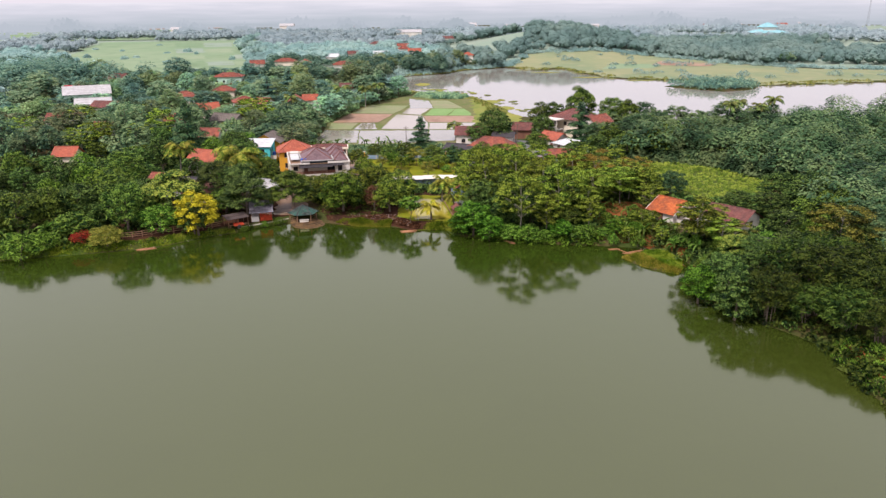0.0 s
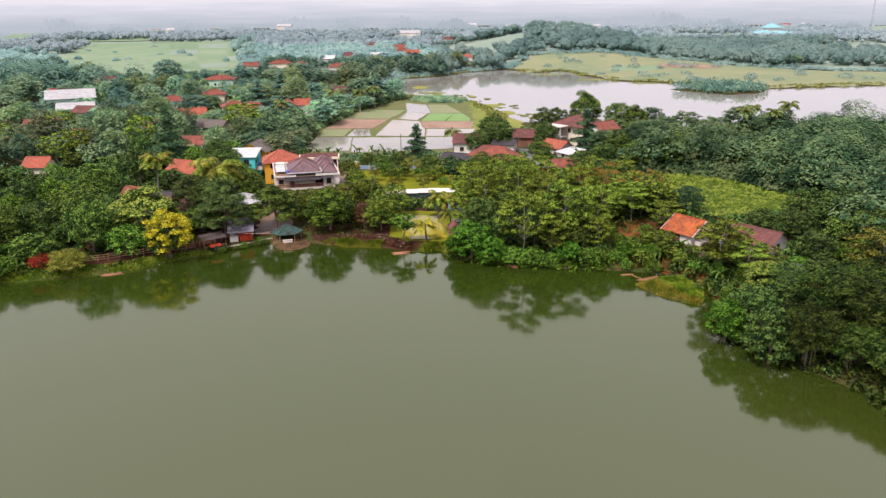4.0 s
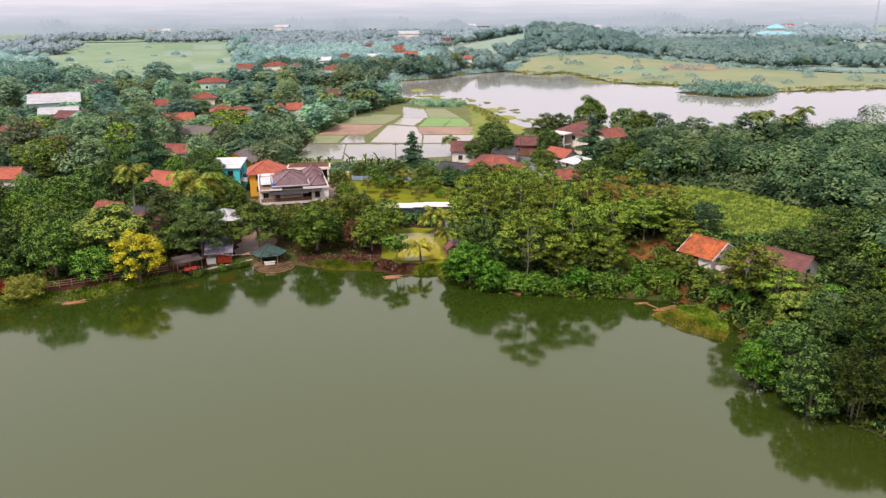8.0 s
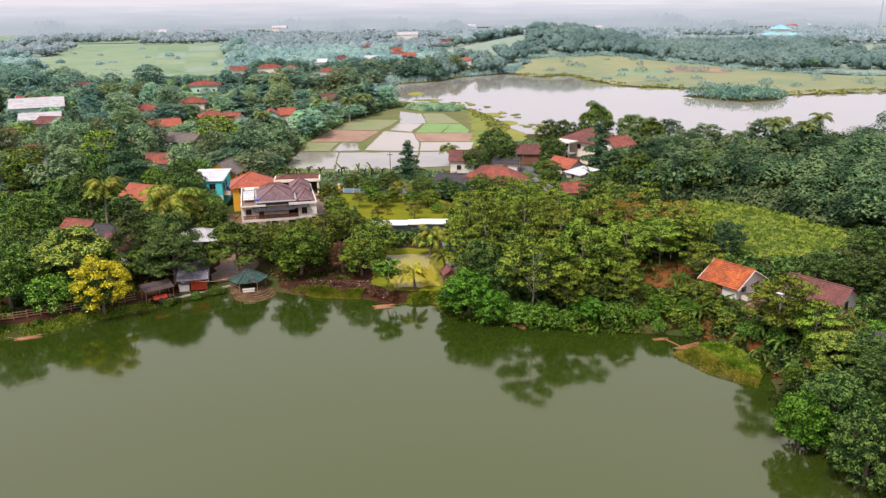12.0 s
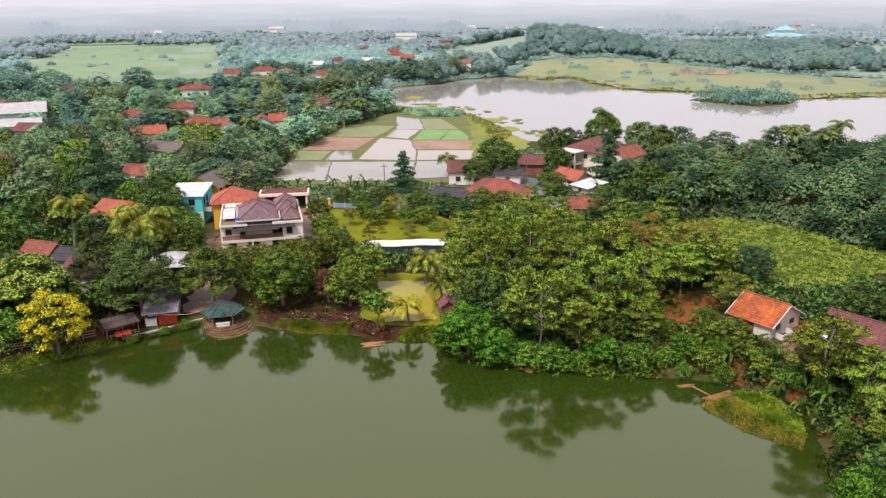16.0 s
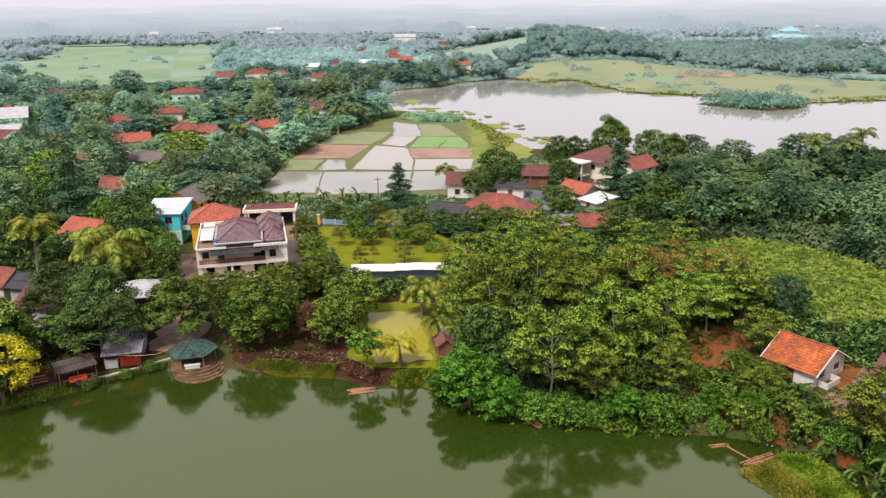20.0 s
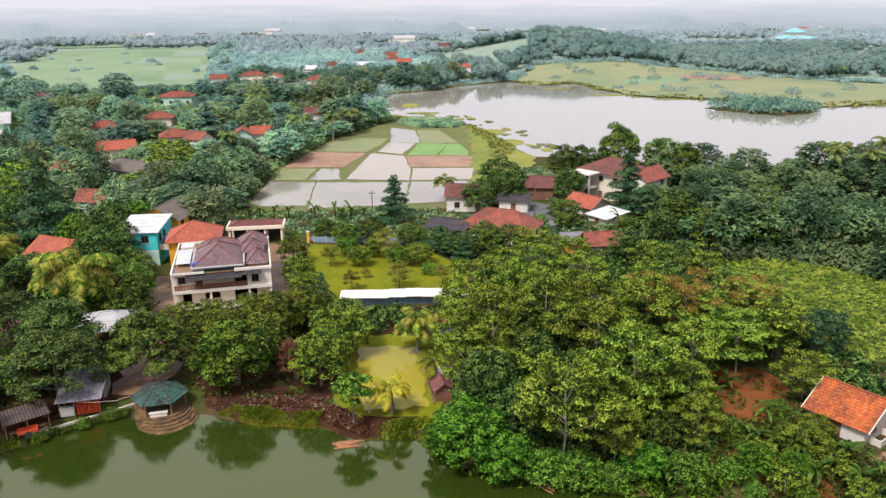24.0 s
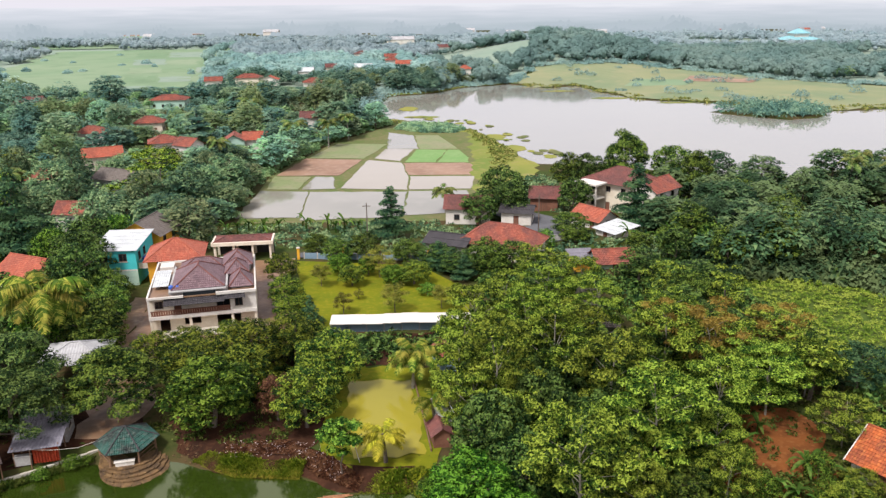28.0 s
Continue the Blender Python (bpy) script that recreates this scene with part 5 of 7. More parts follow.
def house(label, x, y, yaw, w, d, top, rise, wall, roof, kind="gable", axis="x", name="house", over=0.55, detail=True, base=None, storeys=1, group=""):
    """A house whose wall tops are at the height top over the water; front towards -y before it is turned."""
    z = ground_at(x, y) - 0.1 if base is None else base
    h = top - z
    ob = thing(name, label, "house", pose(x, y, z, 0, 0, yaw), group)
    th = 0.18
    sides = {"front": (w, pose(0, -d / 2, 0)), "back": (w, pose(0, d / 2, 0, 0, 0, 180)), "side": (d - 2 * th, pose(-w / 2, 0, 0, 0, 0, -90)), "other": (d - 2 * th, pose(w / 2, 0, 0, 0, 0, 90))}
    for key, (ln, m) in sides.items():
        holes, doors = [], []
        if detail and key != "back":
            for s in range(storeys):
                z0 = s * h / storeys
                n = max(1, int(ln // 2.9))
                for k in range(n):
                    c = -ln / 2 + ln * (k + 0.5) / n
                    if key == "front" and s == 0 and k == n // 2:
                        doors.append((c - 0.5, z0 + 0.02, c + 0.5, min(z0 + 2.1, z0 + h / storeys - 0.25)))
                    else:
                        holes.append((c - 0.55, z0 + 0.95, c + 0.55, min(z0 + 2.1, z0 + h / storeys - 0.3)))
        holes = [o for o in holes if o[3] - o[1] > 0.5]
        wl_ = part("wall", wall_bm(ln, h, th, holes + doors, m), wall, ob)
        for o in holes:
            window_in(wl_, o, th, m)
        for o in doors:
            window_in(wl_, o, th, m, "door", FRAME, True)
    part("floor", box(((-w / 2 + th, -d / 2 + th, 0), (w / 2 - th, d / 2 - th, 0.1))), DARK, ob)
    if kind == "gable":
        span, half = (d, w / 2) if axis == "x" else (w, d / 2)
        for s in (-1, 1):
            m = pose(s * half, 0, h, 0, 0, 90 * s) if axis == "x" else pose(0, s * half, h, 0, 0, 0 if s < 0 else 180)
            part("gable", gable_bm(span, rise, th, m), wall, ob)
    roof_part(ob, kind, w, d, h, rise, roof, over, axis=axis)
    return ob


# ---- the white two-storey house ----
HW, HD = 13.2, 14.6
mh = thing("villa_house", "cream two-storey house with a plum-tiled hipped roof", "house", pose(-33.8, 167.5, 0.75, 0, 0, 13.5))


F2, TOP = 2.65, 5.0  # upper floor and wall top over the yard
part("wall", wall_bm(HW, F2, 0.25, [(-5.5, 0.02, -4.3, 2.1), (-2.5, 0.9, -0.5, 2.1), (1.5, 0.02, 4.5, 2.2)], pose(HW / 2, 0.9, 0)), W_CREAM, mh, "shaded cream ground floor wall")
part("wall", wall_bm(HD - 0.9, TOP, 0.25, [(-3, 3.5, -1.8, 4.6), (2, 3.5, 3.2, 4.6)], pose(0, 0.45 + HD / 2, 0, 0, 0, -90)), W_CREAM, mh)
part("wall", wall_bm(HD - 0.9, TOP, 0.25, [(-3, 3.5, -1.8, 4.6), (2, 3.5, 3.2, 4.6)], pose(HW, 0.45 + HD / 2, 0, 0, 0, 90)), W_CREAM, mh)
part("wall", wall_bm(HW - 0.5, TOP, 0.25, (), pose(HW / 2, HD, 0, 0, 0, 180)), W_CREAM, mh)
part("floor_slab", box(((0, 0, F2 - 0.25), (HW, HD - 0.25, F2))), KERB, mh)
front_up = part("wall", wall_bm(10.2, TOP - F2 - 0.05, 0.2, [(-4.4, 0.75, -3.4, 1.75), (-2.1, 0.05, -1.2, 1.75), (3.1, 0.05, 4.8, 1.85)], pose(5.1, 0.75, F2)), W_CREAM, mh)
window_in(front_up, (-4.4, 0.75, -3.4, 1.75), 0.2, pose(5.1, 0.75, F2))
window_in(front_up, (-2.1, 0.05, -1.2, 1.75), 0.2, pose(5.1, 0.75, F2), "door", FRAME, True)
window_in(front_up, (3.1, 0.05, 4.8, 1.85), 0.2, pose(5.1, 0.75, F2))
bay = part("wall", wall_bm(3.0, TOP - F2 - 0.05, 0.2, [(-1.2, 0.45, -0.2, 1.85)], pose(11.7, 0.15, F2)), W_WHITE, mh, "white wall of the corner room")
window_in(bay, (-1.2, 0.45, -0.2, 1.85), 0.2, pose(11.7, 0.15, F2))
part("wall", box(((10.2, 0.35, F2), (10.4, 0.95, TOP - 0.05))), W_WHITE, mh)
part("pillar", box(((9.95, -0.05, F2), (10.2, 0.2, TOP - 0.05))), W_WHITE, mh)
part("pillar", box(((-0.05, -0.05, F2), (0.18, 0.18, TOP - 0.05))), W_WHITE, mh)
rail = part("balcony_rail", box(((0.2, 0.02, F2 + 0.62), (9.93, 0.13, F2 + 0.72)), ((0.2, 0.04, F2 + 0.02), (9.93, 0.09, F2 + 0.12))), W_BROWN, mh, "reddish brown balcony rail")
for k in range(33):
    part("baluster", box(((0.25 + k * 0.293, 0.045, F2 + 0.12), (0.49 + k * 0.293, 0.09, F2 + 0.62))), W_BROWN, rail)
part("balcony_edge", box(((-0.05, -0.14, F2 - 0.42), (13.2, 0.0, F2 + 0.04))), W_WHITE, mh, "white balcony edge")
part("parapet", box(((-0.1, -0.1, TOP - 0.05), (4.3, 0.12, TOP + 0.22)), ((8.3, -0.18, TOP - 0.05), (HW + 0.1, 0.13, TOP + 0.3)),
                    ((-0.1, 0.12, TOP - 0.05), (0.1, HD, TOP + 0.3)), ((HW - 0.1, 0.13, TOP - 0.05), (HW + 0.1, HD, TOP + 0.3)), ((0.1, HD - 0.2, TOP - 0.05), (HW - 0.1, HD, TOP + 0.3))), W_WHITE, mh, "white flat parapet")
part("clerestory", box(((4.3, 0.3, TOP - 0.05), (8.3, 0.42, TOP + 0.5))), GLASS, mh, "dark strip window over the awning")
part("eave_slab", box(((2.6, 0.42, TOP + 0.5), (9.6, 0.9, TOP + 0.62)), ((2.5, 0.9, TOP + 0.02), (2.75, 11.0, TOP + 0.55)), ((9.5, 0.9, TOP + 0.02), (9.75, 6.5, TOP + 0.75)), ((2.75, 0.92, TOP + 0.02), (9.5, 1.1, TOP + 0.5))), W_GREY, mh, "grey concrete upstand round the main roof")
part("roof_terrace", box(((0.1, 0.1, TOP - 0.12), (HW - 0.1, HD - 0.2, TOP + 0.02))), YARD, mh)
bm = bmesh.new()
uvl = bm.loops.layers.uv.new("UVMap")
slope(bm, uvl, (1.9, -0.95, TOP - 0.72), (9.3, -0.95, TOP - 0.72), (9.3, 0.5, TOP - 0.10), (1.9, 0.5, TOP - 0.10))
slope(bm, uvl, (9.3, -0.75, TOP - 0.52), (11.9, -0.75, TOP - 0.52), (11.9, 0.1, TOP - 0.07), (9.3, 0.1, TOP - 0.07))
part("awning", bm, R_BLACK, mh, "dark grey sheet awning over the balcony")
for x, y, w, d, rise, z in ((6.1, 5.4, 6.0, 7.6, 1.9, 0.7), (6.3, 10.8, 5.4, 3.4, 1.1, 0.6), (11.4, 3.6, 2.5, 3.8, 1.3, 0.5), (10.9, 7.4, 2.6, 3.4, 1.2, 0.95), (11.0, 11.0, 3.4, 4.4, 1.3, 1.0)):
    part("upper_wall", box(((x - w / 2, y - d / 2, TOP + 0.02), (x + w / 2, y + d / 2, TOP + z))), W_GREY, mh)
    roof_part(mh, "hip", w, d, TOP + z, rise, R_PLUM, 0.3, R_DULL, axis="x" if w > d else "y", m=pose(x, y, 0), label="plum-brown tiled hipped roof")
bm = bmesh.new()
uvl = bm.loops.layers.uv.new("UVMap")
slope(bm, uvl, (0.35, 3.2, TOP + 0.5), (2.3, 3.2, TOP + 0.5), (2.3, 9.2, TOP + 0.75), (0.35, 9.2, TOP + 0.75), 1.2)
part("skylight_sheet", bm, R_METAL, mh, "pale roof sheets over the side terrace")
part("skylight_sheet", box(((0.6, 10.4, TOP + 0.02), (2.4, 12.6, TOP + 0.75))), W_WHITE, mh)
for k in range(2):
    part("water_tank", tube([(2.75 + 0.75 * k, 2.0, TOP + 0.02), (2.75 + 0.75 * k, 2.0, TOP + 0.15), (2.75 + 0.75 * k, 2.0, TOP + 0.85), (2.75 + 0.75 * k, 2.0, TOP + 1.0)], [0.3, 0.33, 0.33, 0.15], 14), TARP, mh, "blue plastic water tank")
part("porch_step", box(((1.0, -1.6, 0.0), (10.0, 0.9, 0.28))), KERB, mh)
for x in (0.15, 4.9, 10.1, 13.0):
    part("pillar", box(((x - 0.16, 0.02, 0), (x + 0.16, 0.34, F2 - 0.25))), W_CREAM, mh)

# ---- neighbours of the house ----
cy = thing("house", "turquoise two-storey house with a white sheet roof", "house", pose(-45.7, 190.4, 0.9, 0, 0, 4))
for nm, ln, m, hs in (("front", 6.2, pose(0, -4.4, 0), [(-2.2, 3.8, -1.0, 5.0), (0.6, 3.8, 1.8, 5.0), (-2.2, 0.9, -1.0, 2.1)]), ("side", 8.5, pose(-3.1, 0, 0, 0, 0, -90), [(-2, 3.8, -0.8, 5.0)]), ("back", 6.2, pose(0, 4.4, 0, 0, 0, 180), []), ("other", 8.5, pose(3.1, 0, 0, 0, 0, 90), [(-3.2, 3.6, -2.0, 4.9), (-0.8, 3.6, 0.4, 4.9)])):
    w_ = part("wall", wall_bm(ln, 5.6, 0.18, hs, m), W_CYAN, cy)
    for o in hs:
        window_in(w_, o, 0.18, m)
part("plinth_band", box(((-3.16, -4.46, 2.35), (3.16, -4.4, 2.55))), W_WHITE, cy, "white band between the storeys")
part("wall", box(((-3.15, -4.45, 0), (3.15, -4.405, 2.3))), W_MINT, cy, "pale mint lower wall")
roof_part(cy, "pitch", 6.2, 8.8, 5.6, 0.6, R_METAL, 0.35, label="white corrugated metal roof")
part("balcony", box(((3.1, -3.6, 2.4), (4.5, 1.0, 2.55)), ((4.42, -3.6, 2.55), (4.5, 1.0, 3.3)), ((3.1, -3.6, 2.55), (4.42, -3.52, 3.3))), W_WHITE, cy)
part("water_tank", tube([(3.9, -2.6, 2.55), (3.9, -2.6, 2.7), (3.9, -2.6, 3.9), (3.9, -2.6, 4.1)], [0.42, 0.45, 0.45, 0.2], 14), TARP, cy, "blue plastic water tank")

house("golden yellow house with a grey-brown gabled roof", -45.2, 199.4, -8, 7.2, 6.4, 6.0, 1.9, W_YELLOW, R_GREY, "gable", "y", storeys=2)
house("golden yellow house with a salmon-red hipped roof", -36.6, 187.4, 12, 7.4, 6.8, 5.9, 2.0, W_YELLOW, R_SALMON, "hip", storeys=2)
cp = thing("carport", "open cream carport with a dull maroon roof", "carport", pose(-29.6, 199.2, 0.95, 0, 0, 7))
for x in (-4.4, -1.4, 1.6, 4.4):
    for y in (-1.9, 1.9):
        part("post", box(((x - 0.17, y - 0.17, 0), (x + 0.17, y + 0.17, 2.7))), W_CREAM, cp)
part("beam", box(((-4.9, -2.3, 2.7), (4.9, 2.3, 3.25))), W_CREAM, cp, "deep cream roof beam")
# back wall coloured near-black in place of the carport's shade
part("wall", box(((-4.7, 2.1, 0), (4.7, 2.28, 2.7))), DARK, cp)
roof_part(cp, "hip", 8.9, 3.6, 3.25, 0.55, R_DULL, 0.2)
house("white-walled house with a bright orange-red roof", -56.8, 184.5, -24, 7.6, 6.6, 4.3, 1.9, W_WHITE, R_SALMON, "gable")
house("low house with a dark maroon roof among trees", -48.4, 153.4, -14, 7.0, 5.6, 3.9, 1.4, W_GREY, R_DULL, "gable")
house("small house with a red-orange roof", -60.2, 162.4, -18, 5.0, 4.6, 3.8, 1.5, W_WHITE, R_RED, "gable")
house("grey house with a rusty roof behind trees", -54.8, 160.8, -14, 4.6, 4.2, 3.6, 1.2, W_GREY, R_BLACK, "gable")

# ---- houses round the paddies and lake ----
house("low house under a wide weathered red hipped roof", 13.2, 199.4, -24, 12.4, 7.4, 3.7, 2.5, W_WHITE, R_RED, "hip")
house("low shed with a dark grey roof", 4.6, 200.4, -24, 6.8, 5.2, 3.3, 1.0, W_GREY, R_BLACK, "gable")
house("white house with a dark brown roof by the paddies", 8.4, 222.6, -6, 8.4, 5.6, 3.6, 1.8, W_WHITE, R_DULL, "gable")
house("white shop with an orange front beside the road", 17.6, 219.0, -14, 5.6, 4.4, 3.4, 0.9, W_WHITE, R_BLACK, "gable")
house("small house with a dark red roof", 24.0, 229.2, -10, 5.4, 5.0, 3.8, 1.6, W_BROWN, R_DULL, "gable")
house("small white house with a bright orange roof", 31.0, 213.4, -52, 6.4, 4.8, 3.6, 1.5, W_WHITE, R_SALMON, "gable")
house("white annex with a white sheet roof", 33.2, 205.2, -58, 4.6, 5.0, 3.5, 0.6, W_WHITE, R_METAL, "pitch")
house("small house with a mottled red roof", 29.2, 189.8, 6, 5.6, 4.2, 3.3, 1.4, W_MINT, R_RED, "gable")
house("open shed with a grey sheet roof", 24.8, 190.8, 6, 3.0, 4.0, 3.1, 0.6, W_YELLOW, R_ZINC, "pitch", detail=False)
house("cream two-storey villa with a maroon hipped roof", 39.2, 228.6, -47, 10.4, 8.6, 7.2, 2.2, W_CREAM, R_DULL, "hip", storeys=2, over=0.9)
house("white wing of the villa with a red gabled roof", 44.6, 222.9, -47, 5.2, 8.0, 6.6, 1.7, W_WHITE, R_RED, "gable", "y", storeys=2)
lo = thing("villa_balcony", "white upper balcony porch on pillars", "balcony", pose(32.6, 226.0, 1.0, 0, 0, -47))
part("slab", box(((-2.4, -1.6, 2.9), (2.4, 1.6, 3.1))), W_WHITE, lo)
part("roof_slab", box(((-2.7, -1.9, 5.7), (2.7, 1.9, 6.0))), W_WHITE, lo)
part("rail", box(((-2.4, -1.6, 3.1), (2.4, -1.5, 3.95)), ((-2.4, -1.5, 3.1), (-2.3, 1.6, 3.95))), W_WHITE, lo)
for x in (-2.3, 2.3):
    part("pillar", box(((x - 0.12, -1.5, 0), (x + 0.12, -1.26, 2.9)), ((x - 0.12, -1.5, 3.1), (x + 0.12, -1.26, 5.7))), W_WHITE, lo)
house("shed with a pale rusted sheet roof under trees", 23.3, 176.6, -20, 2.4, 1.8, 2.8, 0.4, W_GREY, R_GREY, "gable", detail=False)
house("shed with a pale rusted sheet roof under trees", 23.8, 166.2, -10, 1.8, 1.4, 2.6, 0.3, W_GREY, R_GREY, "gable", detail=False)
fw = thing("street_wall", "long pale block wall beside the village road", "wall", pose(20.2, 207.2, 1.0, 0, 0, -20))
for k in range(6):
    part("panel", box(((-6 + 2 * k, 0, 0), (-4.12 + 2 * k, 0.15, 1.1))), W_GREY, fw)
    part("pier", box(((-4.12 + 2 * k, -0.05, 0), (-4.0 + 2 * k, 0.2, 1.25))), KERB, fw)

# ---- houses on the slope above the pond ----
oh = house("pale-rendered cottage with a bright orange tiled roof", 41.0, 133.0, -53, 5.2, 6.2, 4.4, 1.8, W_WHITE, R_ORANGE, "gable", over=0.45)
EAVE = 4.4 - ground_at(41.0, 133.0) + 0.1
for s_ in (-1, 1):
    for q in (-1, 1):
        part("barge_board", tube([(s_ * 3.08, q * 3.57, EAVE - 0.26), (s_ * 3.08, 0, EAVE + 1.75)], [0.07, 0.07], 4), W_WHITE, oh, "white gable board")
part("porch_rail", box(((2.7, -2.2, 0.0), (3.7, -2.1, 0.8)), ((2.7, 0.2, 0.0), (3.7, 0.3, 0.8)), ((3.6, -2.1, 0.0), (3.7, 0.2, 0.8))), W_WHITE, oh, "white porch rail")
house("white house with a dull pink-maroon tiled roof", 49.2, 126.0, -50, 7.0, 5.6, 4.9, 1.5, W_WHITE, R_DULL, "gable")
house("small shed with a pale sheet roof", 44.6, 124.4, -50, 2.6, 3.4, 4.3, 0.5, W_GREY, R_METAL, "pitch", detail=False)
house("shack with a dark sheet roof under trees", 50.4, 112.8, -40, 2.6, 2.2, 4.0, 0.4, W_GREY, R_BLACK, "pitch", detail=False)
house("shack with a red roof edge under trees", 48.2, 106.4, -40, 1.8, 1.6, 3.8, 0.3, W_BROWN, R_RED, "pitch", detail=False)

# ---- shore sheds beside the pavilion ----
house("boat shed with a grey zinc roof", -35.2, 143.6, 14, 4.0, 3.0, 2.8, 0.5, W_GREY, R_ZINC, "pitch", name="shed", over=0.3)
sh = thing("shed", "open shed with a grey zinc roof and a red curtain", "shed", pose(-34.4, 140.3, 0.85, 0, 0, 14))
for x in (-1.9, 1.9):
    for y in (-1.1, 1.1):
        part("post", tube([(x, y, 0), (x, y, 1.9)], [0.07, 0.06], 6), WOOD, sh)
roof_part(sh, "pitch", 4.0, 2.6, 1.75, 0.35, R_ZINC, 0.2)
bm = bmesh.new()
cols = [[bm.verts.new((-0.3 + 0.075 * k, -1.2 + 0.06 * math.sin(k * 1.9), z)) for z in (0.1, 0.8, 1.65)] for k in range(30)]
for a, b in zip(cols, cols[1:]):
    for k in range(2):
        bm.faces.new((a[k], b[k], b[k + 1], a[k + 1]))
bmesh.ops.solidify(bm, geom=bm.faces[:], thickness=0.02)
part("curtain", bm, REDCLOTH, sh, "hanging red curtain")
part("counter", box(((-1.9, -1.15, 0), (-0.5, -0.9, 0.9)), ((-1.95, -1.2, 0.9), (-0.45, -0.7, 0.96))), W_GREY, sh)
sk = thing("shack", "low shack with a dark sheet roof on posts", "shed", pose(-38.3, 136.6, 0.75, 0, 0, 38))
for x in (-1.9, 0, 1.9):
    for y in (-1.0, 1.0):
        part("post", tube([(x, y, 0), (x, y, 1.75)], [0.06, 0.05], 6), WOOD, sk)
roof_part(sk, "pitch", 3.8, 2.2, 1.7, 0.4, R_RUSTED, 0.2)
part("bench", box(((-1.6, -0.9, 0.4), (1.6, -0.5, 0.47)), ((-1.5, -0.85, 0), (-1.4, -0.55, 0.4)), ((1.4, -0.85, 0), (1.5, -0.55, 0.4))), WOOD, sk)
cart = thing("handcart", "small red two-wheeled handcart beside the shack", "cart", pose(-37.6, 135.5, 0.75, 0, 0, 30))
part("tray", box(((-0.9, -0.45, 0.45), (0.9, 0.45, 0.52)), ((-0.9, -0.45, 0.52), (-0.84, 0.45, 0.8)), ((0.84, -0.45, 0.52), (0.9, 0.45, 0.8)), ((-0.84, -0.45, 0.52), (0.84, -0.4, 0.8)), ((-0.84, 0.4, 0.52), (0.84, 0.45, 0.8))), REDCLOTH, cart)
for s in (-0.52, 0.52):
    bm = bmesh.new()
    bmesh.ops.create_cone(bm, cap_ends=True, segments=14, radius1=0.34, radius2=0.34, depth=0.07, matrix=pose(0, s, 0.34, 90))
    part("wheel", bm, DARK, cart)
part("shaft", tube([(0.9, -0.35, 0.5), (1.8, -0.3, 0.65)], [0.03, 0.03]), WOOD, cart)
part("shaft", tube([(0.9, 0.35, 0.5), (1.8, 0.3, 0.65)], [0.03, 0.03]), WOOD, cart)
cn = thing("canopy", "pale grey hipped sheet canopy on posts", "canopy", pose(-37.9, 156.4, 0.9, 0, 0, 10))
for x in (-2.8, 2.8):
    for y in (-2.2, 2.2):
        part("post", tube([(x, y, 0), (x, y, 3.0)], [0.08, 0.07], 6), STEEL, cn)
roof_part(cn, "hip", 6.6, 5.6, 3.0, 1.3, R_PALE, 0.3)

# ---- pavilion on its stone landing ----
pv = thing("pavilion", "hexagonal pavilion with a worn teal-green roof", "pavilion", pose(-26.7, 141.3, 0, 0, 0, 14))
for k, (r, z0, z1) in enumerate(((3.1, -0.6, 0.06), (3.0, 0.06, 0.21), (2.87, 0.21, 0.36), (2.75, 0.36, 0.51), (2.6, 0.51, 0.66))):
    ox, oy = 0.75 - 0.16 * k, -1.75 + 0.36 * k
    bm = bmesh.new()
    bmesh.ops.create_cone(bm, cap_ends=True, segments=26, radius1=r - 0.16, radius2=r - 0.16, depth=z1 - z0 - 0.02, matrix=pose(ox, oy, (z0 + z1) / 2 - 0.01))
    step = part("step", bm, STONE, pv, "rounded stacked-stone landing step")
    n = 22
    for q in range(n):
        a, h = 2 * math.pi * (q + 0.3 * (k % 2)) / n, math.pi / n - 0.012
        jut = 0.07 * rng.normal()
        v = [(ox + (r + j) * math.cos(a + s * h), oy + (r + j) * math.sin(a + s * h), z) for z in (z0, z1 - 0.02 + 0.02 * rng.random()) for s, j in ((-1, jut), (1, jut * 0.4), (1, -0.3), (-1, -0.3))]
        part("stone", mesh_of("stone", v, [(3, 2, 1, 0), (4, 5, 6, 7), (0, 1, 5, 4), (1, 2, 6, 5), (2, 3, 7, 6), (3, 0, 4, 7)], STONE), None, step)
hexa = [Vector((2.95 * math.cos(math.pi * k / 3), 2.95 * math.sin(math.pi * k / 3), 2.0)) for k in range(6)]
bm = bmesh.new()
uvl = bm.loops.layers.uv.new("UVMap")
for a, b in zip(hexa, hexa[1:] + hexa[:1]):
    slope(bm, uvl, a, b, (0, 0, 3.4), (0, 0, 3.4), 0.42)
bmesh.ops.remove_doubles(bm, verts=bm.verts[:], dist=0.01)
roof = part("roof", bm, R_GREEN, pv, "worn teal-green roof")
for a in hexa:
    part("ridge_cap", tube([a + Vector((0, 0, 0.05)), (0, 0, 3.47)], [0.07, 0.05], 6), R_BLACK, roof)
for p in hexa:
    part("post", tube([(p.x * 0.84, p.y * 0.84, 0.66), (p.x * 0.84, p.y * 0.84, 2.2)], [0.1, 0.09], 8), WOOD, pv)
